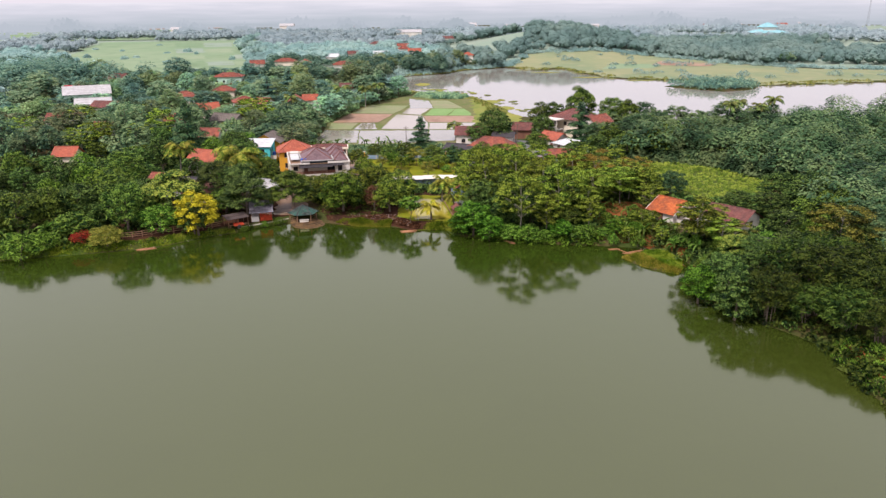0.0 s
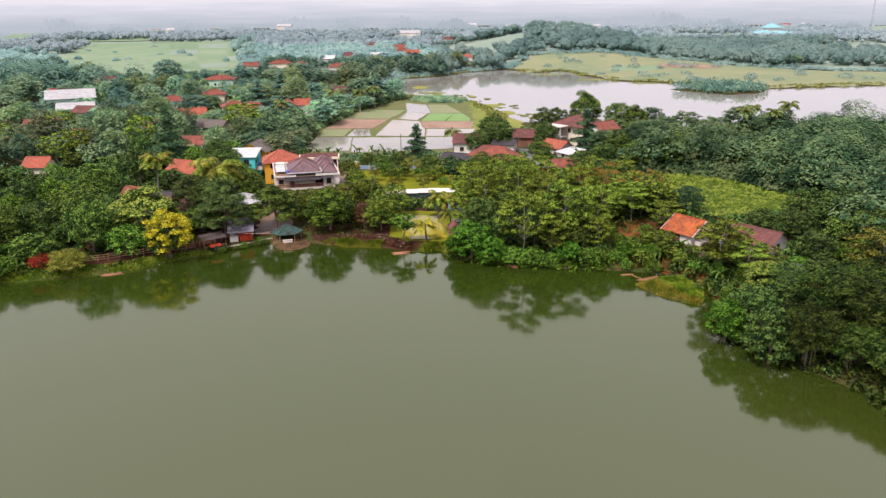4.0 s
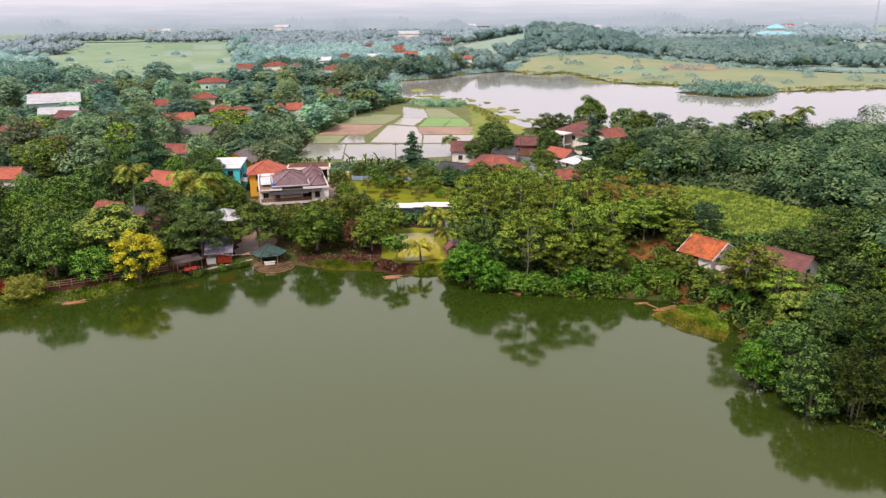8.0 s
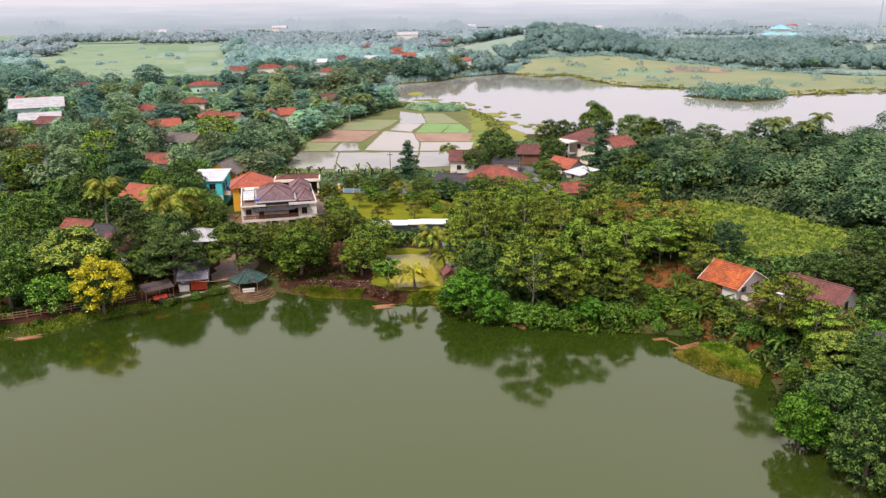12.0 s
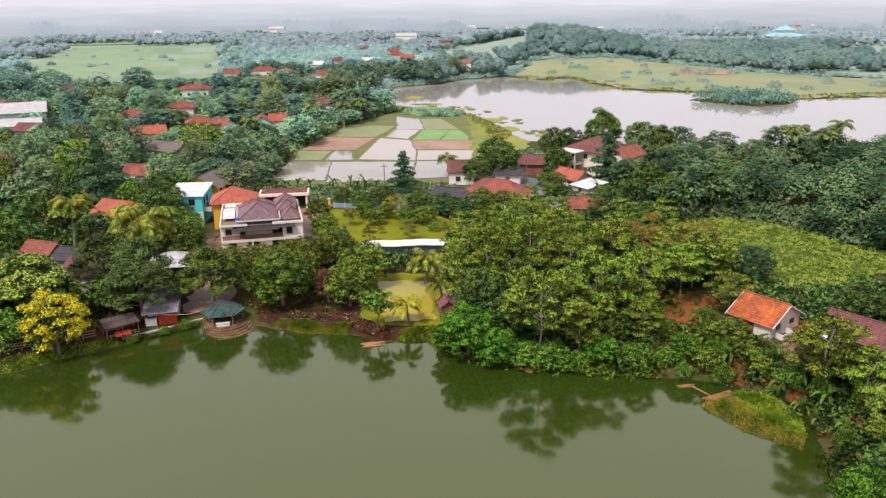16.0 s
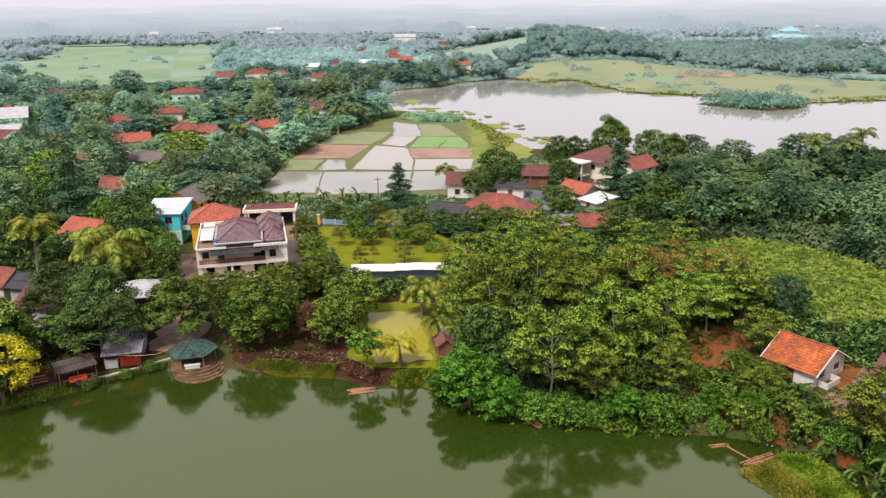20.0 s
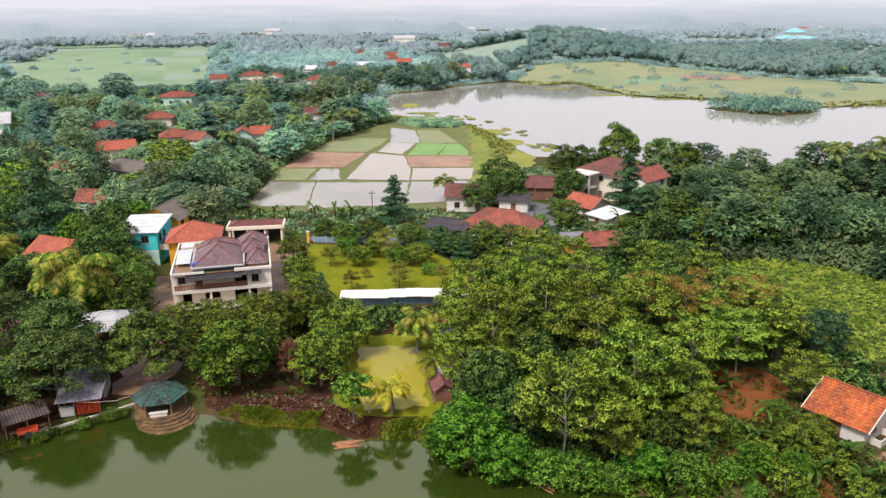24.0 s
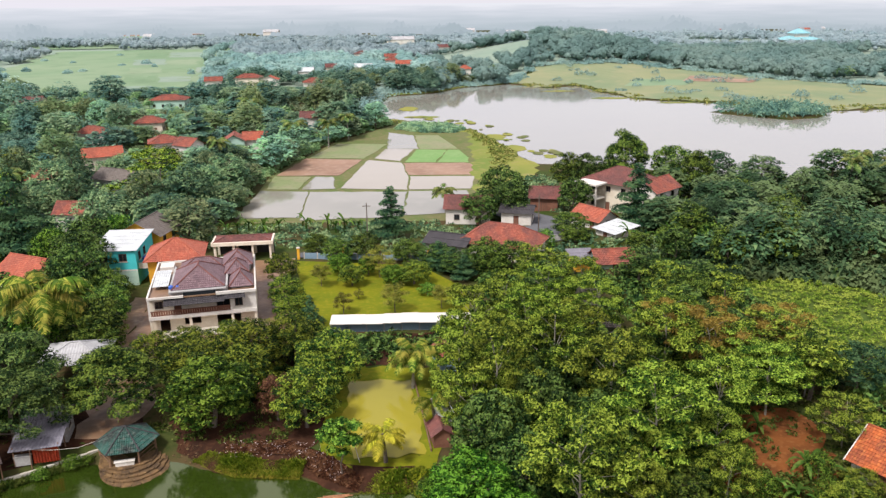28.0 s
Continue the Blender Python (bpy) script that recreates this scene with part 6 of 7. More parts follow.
for k in (0, 1, 2, 3, 5):
    a, b = hexa[k] * 0.84, hexa[(k + 1) % 6] * 0.84
    m_, d_ = (a + b) / 2, (b - a)
    mm = pose(m_.x, m_.y, 0.66, 0, 0, math.degrees(math.atan2(d_.y, d_.x)))
    part("rail", box(((-1.2, -0.04, 0.7), (1.2, 0.04, 0.78)), ((-1.2, -0.03, 0.3), (1.2, 0.03, 0.36)), m=mm), WOOD, pv)
a, b = hexa[4] * 0.84, hexa[5] * 0.84
m_, d_ = (a + b) / 2, (b - a)
part("counter", box(((-0.8, -0.25, 0), (0.8, 0.1, 0.40)), ((-0.9, -0.33, 0.40), (0.9, 0.16, 0.47)), m=pose(m_.x, m_.y, 0.66, 0, 0, math.degrees(math.atan2(d_.y, d_.x)))), W_WHITE, pv, "white counter")

cb_ = thing("cable", "thin slack cable from the pavilion to a bamboo post", "cable")
part("post", tube([(-34.6, 138.9, 0.2), (-34.5, 138.9, 2.6)], [0.05, 0.04], 6), WOOD, cb_)
part("wire", tube([(-34.5, 138.9, 2.5), (-32.6, 139.2, 2.25), (-30.6, 139.8, 2.1), (-29.0, 141.0, 2.2)], [0.02, 0.02, 0.02, 0.02], 5), KERB, cb_)

# ---- edging, fences, walls ----
def run_of(name, label, category, pts, step, build, kind=""):
    """Pieces set one after another along a line on the ground."""
    ob = thing(name, label, category, kind=kind)
    for (ax, ay), (bx, by) in zip(pts, pts[1:]):
        ln = math.hypot(bx - ax, by - ay)
        n = max(1, round(ln / step))
        for k in range(n):
            t = (k + 0.5) / n
            x, y = ax + (bx - ax) * t, ay + (by - ay) * t
            build(ob, pose(x, y, ground_at(x, y), 0, 0, math.degrees(math.atan2(by - ay, bx - ax))), ln / n, k)
    return ob


run_of("path_edging", "pale concrete edging along the shore path", "kerb", [(-37.9, 136.0), (-35.8, 137.5), (-32.6, 139.9), (-29.6, 142.0)], 1.4, lambda ob, m, ln, k: part("block", box(((-ln / 2 + 0.015, -0.12, -0.7), (ln / 2 - 0.015, 0.12, 0.24)), m=m), KERB, ob))


def fence_bay(ob, m, ln, k):
    part("post", box(((-ln / 2 - 0.07, -0.07, -0.4), (-ln / 2 + 0.07, 0.07, 1.15)), m=m), WOOD, ob)
    for z in (0.3, 0.65, 1.0):
        part("rail", box(((-ln / 2 + 0.07, -0.035, z), (ln / 2 - 0.07, 0.035, z + 0.09)), m=m @ pose(0, 0, 0, 0, 2 * math.sin(k + z))), WOOD, ob)


run_of("bamboo_fence", "weathered wood and bamboo fence along the bank", "fence", [(-57.5, 127.6), (-51.5, 130.0), (-46.5, 132.4), (-40.8, 135.4)], 1.7, fence_bay)


def wall_bay(ob, m, ln, k):
    part("panel", box(((-ln / 2 + 0.02, 0.3, -0.3), (ln / 2 - 0.02, 0.45, 1.35)), m=m), W_BLUE, ob)
    part("post", box(((-ln / 2, 0.1, -0.3), (-ln / 2 + 0.16, 0.28, 1.36)), m=m), STEEL, ob)
    part("roof_sheet", box(((-ln / 2 + 0.004, -0.4, 1.40), (ln / 2 - 0.004, 2.1, 1.48)), m=m @ pose(0, 0, 0, 6)), W_WHITE, ob)


run_of("garden_wall", "blue-grey garden wall under a white sheet roof", "wall", [(-11.2, 167.9), (6.8, 167.9)], 2.25, wall_bay)
run_of("garden_wall", "low blue-grey wall behind the lawn", "wall", [(-19.6, 198.0), (0.2, 196.2)], 2.2, lambda ob, m, ln, k: (part("panel", box(((-ln / 2 + 0.16, -0.07, -0.3), (ln / 2, 0.07, 0.95)), m=m), W_BLUE, ob), part("pier", box(((-ln / 2, -0.12, -0.3), (-ln / 2 + 0.16, 0.12, 1.1)), m=m), KERB, ob)))
for x, y in ((-20.4, 197.6), (0.9, 197.0), (-13.2, 198.6)):
    gp = thing("gate_post", "square yellow gate post with a cap", "post", pose(x, y, ground_at(x, y)))
    part("shaft", box(((-0.2, -0.2, -0.2), (0.2, 0.2, 1.9))), W_YELLOW, gp)
    part("cap", box(((-0.27, -0.27, 1.9), (0.27, 0.27, 2.05))), KERB, gp)

# huts by the fish pond
house("small hut with a brown sheet roof beside the fish pond", 2.7, 141.9, -78, 2.2, 1.6, 2.5, 0.6, W_BROWN, R_DULL, "gable", name="hut", over=0.3, detail=False)
house("small hut with a white sheet roof", 3.0, 144.6, -78, 1.7, 1.4, 2.6, 0.4, W_GREY, R_METAL, "pitch", name="hut", over=0.2, detail=False)
house("small hut with a dark red roof behind the palm", 3.4, 158.0, -70, 3.0, 2.4, 2.9, 0.8, W_BLUE, R_RED, "gable", name="hut", over=0.3, detail=False)
run_of("pond_curb", "narrow brown wooden edge of the fish pond", "curb", [(-0.1, 154.4), (0.8, 148), (1.9, 140.2)], 1.7, lambda ob, m, ln, k: part("board", box(((-ln / 2 + 0.01, -0.05, -0.1), (ln / 2 - 0.01, 0.05, 0.3)), m=m), WOOD, ob))

# ---- floating bamboo and rubbish at the water's edge ----
def pole_pile(name, label, x, y, yaw, n, ln, z=0.04):
    ob = thing(name, label, "bamboo", pose(x, y, z, 0, 0, yaw))
    for k in range(n):
        a = 7 * rng.normal()
        part("pole", tube([(-ln / 2 + 0.3 * rng.normal(), 0.16 * (k - n / 2), 0.0), (ln / 2 + 0.3 * rng.normal(), 0.16 * (k - n / 2) + ln * math.tan(radians(a)) * 0.3, 0.05 * (k % 2))], [0.07, 0.05], 6), RAFT, ob)
    return ob


pole_pile("bamboo_raft", "bundle of orange bamboo poles afloat by the bank", -6.4, 134.5, 8, 8, 2.6)
pole_pile("bamboo_poles", "bamboo poles slipping into the water", 11.6, 127.4, -50, 5, 2.2)
pole_pile("bamboo_poles", "bamboo poles on the grassy spit", 31.4, 119.8, 25, 6, 3.4, 0.5)
pole_pile("bamboo_poles", "loose bamboo poles near the bank", 28.6, 122.9, 10, 3, 1.8)
pole_pile("bamboo_poles", "long bamboo pole drifting", 30.2, 121.4, -60, 1, 3.6)
pole_pile("bamboo_poles", "dry bamboo poles afloat by the bank", -50.8, 125.2, 20, 6, 2.6)
fp = thing("fishing_pole", "bent bamboo pole standing on the lawn edge", "pole", pose(-4.5, 138.6, 0.6))
part("pole", tube([(0, 0, 0), (-0.5, 0.5, 1.6), (-1.2, 1.0, 2.6)], [0.05, 0.04, 0.03]), KERB, fp)


def litter(name, label, outline, n, size, material, lift=0.05):
    """Loose crumpled scraps lying on the ground inside an outline."""
    xs, ys = [p[0] for p in outline], [p[1] for p in outline]
    p = np.column_stack([rng.uniform(min(xs), max(xs), n * 3), rng.uniform(min(ys), max(ys), n * 3)])
    p = p[edge_distance(p[:, 0], p[:, 1], outline) < 0][:n]
    z = np.maximum(land(p[:, 0], p[:, 1]), 0.0) + lift
    v, f = [], []
    for (x, y), h in zip(p, z):
        s, i = size * (0.4 + rng.random()), len(v)
        q = rng.normal(size=(5, 3)) * s * 0.5
        v += [(x + a, y + b, h + abs(c) * 0.7) for a, b, c in q]
        f += [(i, i + 1, i + 2), (i, i + 2, i + 3), (i, i + 3, i + 4), (i + 1, i + 2, i + 4)]
    return tagged(new(name, mesh_of(name, v, f, material)), label, "litter", kind="stuff")


litter("litter", "pale scraps of rubbish along the muddy bank", [(-18.5, 139.9), (-10, 139.4), (-6.5, 136.4), (-5.5, 137.4), (-9, 141.8), (-17.5, 142.2)], 230, 0.10, TRASH, 0.28)
litter("litter", "pale scraps of rubbish on the spit and bank", [(31, 118), (36, 112), (38, 113), (37, 122), (33.5, 124)], 90, 0.12, TRASH)
litter("litter", "pale scraps along the bank", [(-56, 123.6), (-49, 125.8), (-44, 130), (-37.5, 134.4), (-38, 135.4), (-45, 131.4), (-56, 125.2)], 90, 0.13, TRASH)
litter("litter", "pale stones beside the landing", [(-22.8, 141.2), (-19, 139.4), (-18.6, 141), (-22, 142.6)], 60, 0.16, STONE)
litter("brush_pile", "heaped dark brown cut brushwood on the bank", [(-17.5, 140.4), (-11, 140), (-8.4, 137.6), (-4.6, 135.4), (-4.2, 136.6), (-8, 140), (-12, 142.4), (-17.5, 142)], 14000, 0.16, L_TWIG, 0.12)


def blades(name, label, outline, n, height, material, category="grass", width=0.09, spread=0.35, lift=0.0):
    """Upright blades over the ground inside an outline."""
    xs, ys = [p[0] for p in outline], [p[1] for p in outline]
    p = np.column_stack([rng.uniform(min(xs), max(xs), n * 3), rng.uniform(min(ys), max(ys), n * 3)])
    p = p[edge_distance(p[:, 0], p[:, 1], list(outline)) < 0][:n]
    k = len(p)
    z = np.maximum(land(p[:, 0], p[:, 1]), -0.1) + lift
    h = height * (0.5 + 0.8 * rng.random(k)) * (0.75 + 0.5 * np.sin(p[:, 0] * 1.1) * np.cos(p[:, 1] * 0.9))
    a = rng.random(k) * 6.283
    w = np.column_stack([np.cos(a), np.sin(a), 0 * a]) * width
    b = np.column_stack([p, z])
    lean = np.column_stack([rng.normal(size=(k, 2)) * spread, np.ones(k)]) * h[:, None]
    v = np.stack([b - w, b + w, b + lean * 0.6 + w * 0.8, b + lean + np.column_stack([lean[:, :2] * 0.4, -0.1 * h]), b + lean * 0.6 - w * 0.8], 1).reshape(-1, 3)
    i = np.arange(k)[:, None] * 5
    me = bpy.data.meshes.new(name)
    me.from_pydata(v.tolist(), [], (i + np.array([0, 1, 2, 3, 4])).tolist())
    me.materials.append(material)
    return tagged(new(name, me), label, category, kind="stuff")


blades("reeds", "yellow-green reeds at the water's edge", [(-20.4, 140.2), (-16, 138.2), (-10, 137.6), (-9.6, 139.2), (-15, 139.8), (-19, 141.0)], 6500, 0.42, L_GRASS, width=0.06)
blades("reeds", "yellow reed tips at the water line", [(-19.6, 139.7), (-16, 137.9), (-10, 137.4), (-9.8, 138.2), (-15, 138.7)], 2600, 0.36, REED, width=0.06)
blades("reeds", "yellow-green grass on the spit", [(29.0, 118.3), (30.4, 115), (33, 111.8), (35.8, 110), (37, 112.4), (36, 116), (34.6, 119.4), (31.4, 121)], 9000, 0.30, REED, width=0.06)
blades("grass", "lush green grass on the middle of the spit", [(32.4, 119.8), (33.4, 115.4), (35.2, 112), (36.9, 112), (38.2, 117), (36.6, 120), (34, 121.2)], 9000, 0.5, L_GRASS, width=0.06)
blades("grass", "bright grass strip along the bank", [(-73, 119.6), (-56, 124.1), (-49, 126.4), (-44.4, 130.5), (-38, 134.7), (-38.6, 135.8), (-46, 131.6), (-52, 127.6), (-60, 125.4), (-73, 121.4)], 14000, 0.35, L_GRASS, width=0.07)
blades("grass", "weeds growing along the path edging", [(-37.6, 134.9), (-33, 138.4), (-29.8, 140.6), (-29.8, 141.3), (-33, 139.1), (-38, 135.5)], 3600, 0.5, L_WEED)
blades("grass", "rough grass on the bank below the thicket", [(-4.6, 135.2), (0.4, 135.2), (1.6, 133), (3, 136), (1.2, 138), (-3, 137)], 2600, 0.34, L_GRASS)
blades("grass", "grass along the red earth bank", [(45.4, 84), (45.2, 80), (45, 73), (48, 66), (51, 66), (50, 84)], 5000, 0.45, L_BIG)

# ---- vehicle and poles in the village ----
tx, ty = -102.6, 283.4
tk = thing("truck", "small yellow flatbed truck parked on the lane", "truck", pose(tx, ty, ground_at(tx, ty), 0, 0, 18))
bm = box(((-2.6, -0.95, 0.75), (0.9, 0.95, 0.95)), ((-2.6, -0.95, 0.95), (-2.5, 0.95, 1.5)), ((-2.5, -0.95, 0.95), (0.9, -0.87, 1.5)), ((-2.5, 0.87, 0.95), (0.9, 0.95, 1.5)))
part("bed", bm, W_YELLOW, tk)
bm = box(((1.0, -0.9, 0.6), (2.6, 0.9, 2.2)))
bmesh.ops.bevel(bm, geom=bm.edges[:], offset=0.14, segments=2, affect="EDGES")
part("cab", bm, REDCLOTH, tk, "orange cab")
part("windscreen", box(((2.6, -0.75, 1.35), (2.63, 0.75, 2.0))), GLASS, tk)
for x in (-1.7, 1.7):
    for y in (-0.85, 0.85):
        bm = bmesh.new()
        bmesh.ops.create_cone(bm, cap_ends=True, segments=14, radius1=0.42, radius2=0.42, depth=0.26, matrix=pose(x, y, 0.42, 90))
        part("wheel", bm, DARK, tk)
for x, y in ((-9.8, 206.0), (20.5, 210.5), (-64, 262)):
    pole = thing("utility_pole", "slender dark utility pole with a crossarm", "pole", pose(x, y, ground_at(x, y)))
    part("shaft", tube([(0, 0, -0.3), (0, 0, 7.2)], [0.12, 0.08], 8), BARK, pole)
    part("crossarm", box(((-0.7, -0.05, 6.6), (0.7, 0.05, 6.72))), BARK, pole)


# ---- village and woods further off ----
VILLAGE = [
    (-103.5, 313, 9, 7, 8, R_RED, W_WHITE, "hip"), (-84.4, 275, 9, 6, 25, R_SALMON, W_CREAM, "gable"), (-86.2, 248, 6, 5.5, 15, R_RED, W_GREY, "hip"), (-65.6, 217, 5.0, 4, -5, R_RED, W_WHITE, "gable"),
    (-93.4, 334, 8.6, 6.5, 10, R_RED, W_CREAM, "hip"), (-75.2, 295, 8, 7, 20, R_RED, W_WHITE, "hip"), (-66.4, 289, 6, 5, -30, R_RED, W_WHITE, "gable"), (-108.8, 399.6, 14, 9, 5, R_RED, W_MINT, "hip"),
    (-55.6, 296, 5.6, 7, 12, R_RED, W_MINT, "front"), (-50.0, 298, 6.4, 5, 12, R_SALMON, W_WHITE, "gable"), (-41.2, 344, 7, 6, 5, R_DULL, W_WHITE, "gable"),
]
# farthest sheet roofs take grey R_PALE, standing in for white dimmed by haze
VILLAGE_FAR = [
    (-96, 485, 13, 8, 5, R_RED, W_CREAM, "hip"), (-82.2, 471, 8, 6, 0, R_SALMON, W_WHITE, "front"), (-57.8, 460, 11, 7, 5, R_RED, W_WHITE, "hip"), (-43.1, 542, 12.0, 7, 0, R_METAL, W_WHITE, "gable"), (-19, 560, 9, 7, 0, R_SALMON, W_WHITE, "gable"),
    (17.1, 522, 7, 6, 0, R_SALMON, W_WHITE, "hip"), (-54.2, 658, 10, 8, 0, R_DULL, W_WHITE, "hip"), (-35.4, 850, 26.4, 16, 8, R_PALE, W_WHITE, "gable"), (-60, 545, 9, 7, 10, R_DULL, W_CREAM, "gable"), (-218, 1128, 19.2, 12, 0, R_PALE, W_WHITE, "gable"),
    (34, 1092, 27.2, 14, 0, R_PALE, W_WHITE, "gable"), (-30, 620, 9, 7, 0, R_RED, W_CREAM, "gable"), (-110, 470, 8, 6, 10, R_RED, W_WHITE, "gable"), (-72, 520, 8.0, 7, 0, R_METAL, W_WHITE, "gable"), (-28, 590, 8, 6, 5, R_RED, W_WHITE, "hip"), (6, 700, 10, 8, 0, R_DULL, W_WHITE, "gable"),
    (150, 1010, 12.8, 9, 0, R_PALE, W_WHITE, "gable"), (200, 1040, 9.6, 8, 0, R_PALE, W_WHITE, "gable"), (330, 1000, 14, 9, 0, R_SALMON, W_WHITE, "gable"), (380, 1030, 11.2, 9, 0, R_PALE, W_WHITE, "gable"), (430, 1010, 12, 8, 0, R_SALMON, W_WHITE, "gable"), (460, 1040, 14.4, 9, 0, R_PALE, W_WHITE, "gable"), (90, 1050, 11.2, 9, 0, R_PALE, W_WHITE, "gable"), (-120, 1040, 14, 9, 0, R_SALMON, W_WHITE, "gable"), (-330, 1000, 16.0, 10, 0, R_PALE, W_WHITE, "gable"),
]
VILLAGE_LEFT = [
    (-144, 316, 17, 14, 24, R_PALE, W_MINT, "gable"), (-131.6, 292.9, 12, 8, 20, R_PALE, W_WHITE, "gable"), (-159.6, 342, 10, 8, 5, R_PINK, W_WHITE, "gable"), (-122.1, 282.4, 9, 7, -10, R_DULL, W_GREY, "gable"), (-93.5, 189.6, 5, 5, 0, R_SALMON, W_CREAM, "gable"),
    (-102, 232, 4.6, 5, 10, R_RED, W_GREY, "gable"), (-125.4, 251, 5.2, 5, 0, R_RED, W_WHITE, "gable"), (-125.8, 261, 7, 6, 0, R_DULL, W_GREY, "hip"), (-68.7, 246.5, 9.5, 6, -25, R_GREY, W_GREY, "gable"), (-167, 398, 13, 8, 5, R_DULL, W_CREAM, "gable"), (-190, 300, 9, 7, 0, R_RED, W_WHITE, "hip"),
]
for rows in (VILLAGE, VILLAGE_FAR, VILLAGE_LEFT):
    for x, y, w, d, yaw, roof, wall, kind in rows:
        colour = {"weathered_red_clay_tiles": "red-tiled", "salmon_red_tiles": "salmon-red", "dull_maroon_tiles": "dull maroon", "white_corrugated_metal": "white metal", "grey_brown_cement_tiles": "grey-brown", "crimson_metal_sheets": "crimson metal", "pale_grey_sheets": "pale sheet"}[roof.name]
        pale = wall.name.split("_")[0] if wall is not W_MINT else "pale mint"
        tall = (4.6 if y < 420 else 5.4) if w < 15 else 6.0
        house(f"village house with {pale} walls and a {colour} roof", x, y, yaw, w, d, ground_at(x, y) + tall - 0.8, 1.7 if w < 15 else 2.6, wall, roof, "gable" if kind == "front" else kind, "y" if kind == "front" else "x", detail=y < 420, group="village houses")
mq = thing("mosque", "white hall with a blue-green tiered roof", "mosque", pose(300, 735, ground_at(300, 735), 0, 0, 10))
part("hall", box(((-14, -10, 0), (14, 10, 7))), W_WHITE, mq)
roof_part(mq, "hip", 30, 22, 7, 3.4, mat("pale_teal_sheets", (0.24, 0.46, 0.48), 0.6, (0.2, 0.4, 0.42), 0.2), 1.0)
part("upper_drum", box(((-6, -5, 8.8), (6, 5, 12))), W_WHITE, mq)
roof_part(mq, "hip", 13, 11, 12, 3.5, mat("teal_upper_sheets", (0.22, 0.44, 0.47), 0.6, (0.2, 0.4, 0.42), 0.2), 0.6)
mast = thing("radio_mast", "thin lattice radio mast on the skyline", "mast", pose(560, 1050, 3))
for k in range(3):
    part("leg", tube([(1.6 * math.cos(2.1 * k), 1.6 * math.sin(2.1 * k), 0), (0.3 * math.cos(2.1 * k), 0.3 * math.sin(2.1 * k), 46)], [0.16, 0.1], 4), STEEL, mast)

HOUSES = [(o.matrix_basis.translation.x, o.matrix_basis.translation.y) for o in scene.objects if o.parent is None and o.name.split(".")[0] in ("house", "villa_house", "shed", "hut", "carport", "shack", "canopy", "pavilion", "villa_balcony")]
HX, HY = np.array([h[0] for h in HOUSES]), np.array([h[1] for h in HOUSES])
LAWN_1 = [(-22, 199), (0.5, 196), (9, 183), (9, 160), (-16, 160), (-19, 180)]
LAWN_2 = [(-12, 137), (4, 136), (5, 160), (-10, 160)]
CASSAVA = [(45, 158), (46, 150), (49.5, 145.6), (54, 145), (59, 147), (66, 151), (70, 156), (68.5, 161.5), (60.5, 176), (53, 180), (45, 180)]
YARDS = [(-41, 160), (-16, 163), (-20, 204), (-36, 204), (-43, 182)]
DRIVE = [(-33, 142), (-27, 142), (-26, 150), (-31, 162), (-40, 168), (-36, 154)]
CLAYS = [(29.2, 134.4), (34.2, 133.4), (36, 138), (35.5, 143), (31.6, 144.2), (28.8, 140)]
FIELDS = [(-283, 590), (-330, 780), (-185, 800), (-138, 600), (-106, 480), (-128, 432), (-200, 440)]
MEADOW = [(40, 492), (57, 471), (73, 482), (81, 448), (92, 419), (116, 406), (152, 375), (182, 381), (310, 402), (330, 424), (215, 450), (180, 486), (163, 522), (118, 550), (60, 540)]
COTTAGE_YARD = [(42.6, 128.6), (46.4, 128.0), (48.0, 132.0), (45.6, 135.0), (43.4, 133.6)]
SPIT = [(28, 120), (32, 108), (37, 107), (39, 112), (36, 121), (31, 123)]
ROAD_1 = [(12, 214), (22, 203), (32, 212), (22, 230), (12, 234)]


def clear_height(x, y, tall):
    """How tall a tree may stand here and still leave the house behind it in view; 0 where it would touch one."""
    if -0.42 * y < x < -0.21 * y and 345 < y < 470:
        tall = min(tall, 4.5)
    dx, dy = HX - x, HY - y
    if np.any(np.hypot(dx, dy) < 6.8):
        return 0.0
    m = (np.abs(dx) < 6.2) & (dy > 0) & (dy < 60)
    if not m.any():
        return tall
    return min(tall, float(np.min(2.7 + dy[m] * 38.0 / np.maximum(60, HY[m] - 78))))


def free(x, y, *outlines):
    a, b = np.array([x]), np.array([y])
    return all(edge_distance(a, b, list(o))[0] > 0.6 for o in outlines)


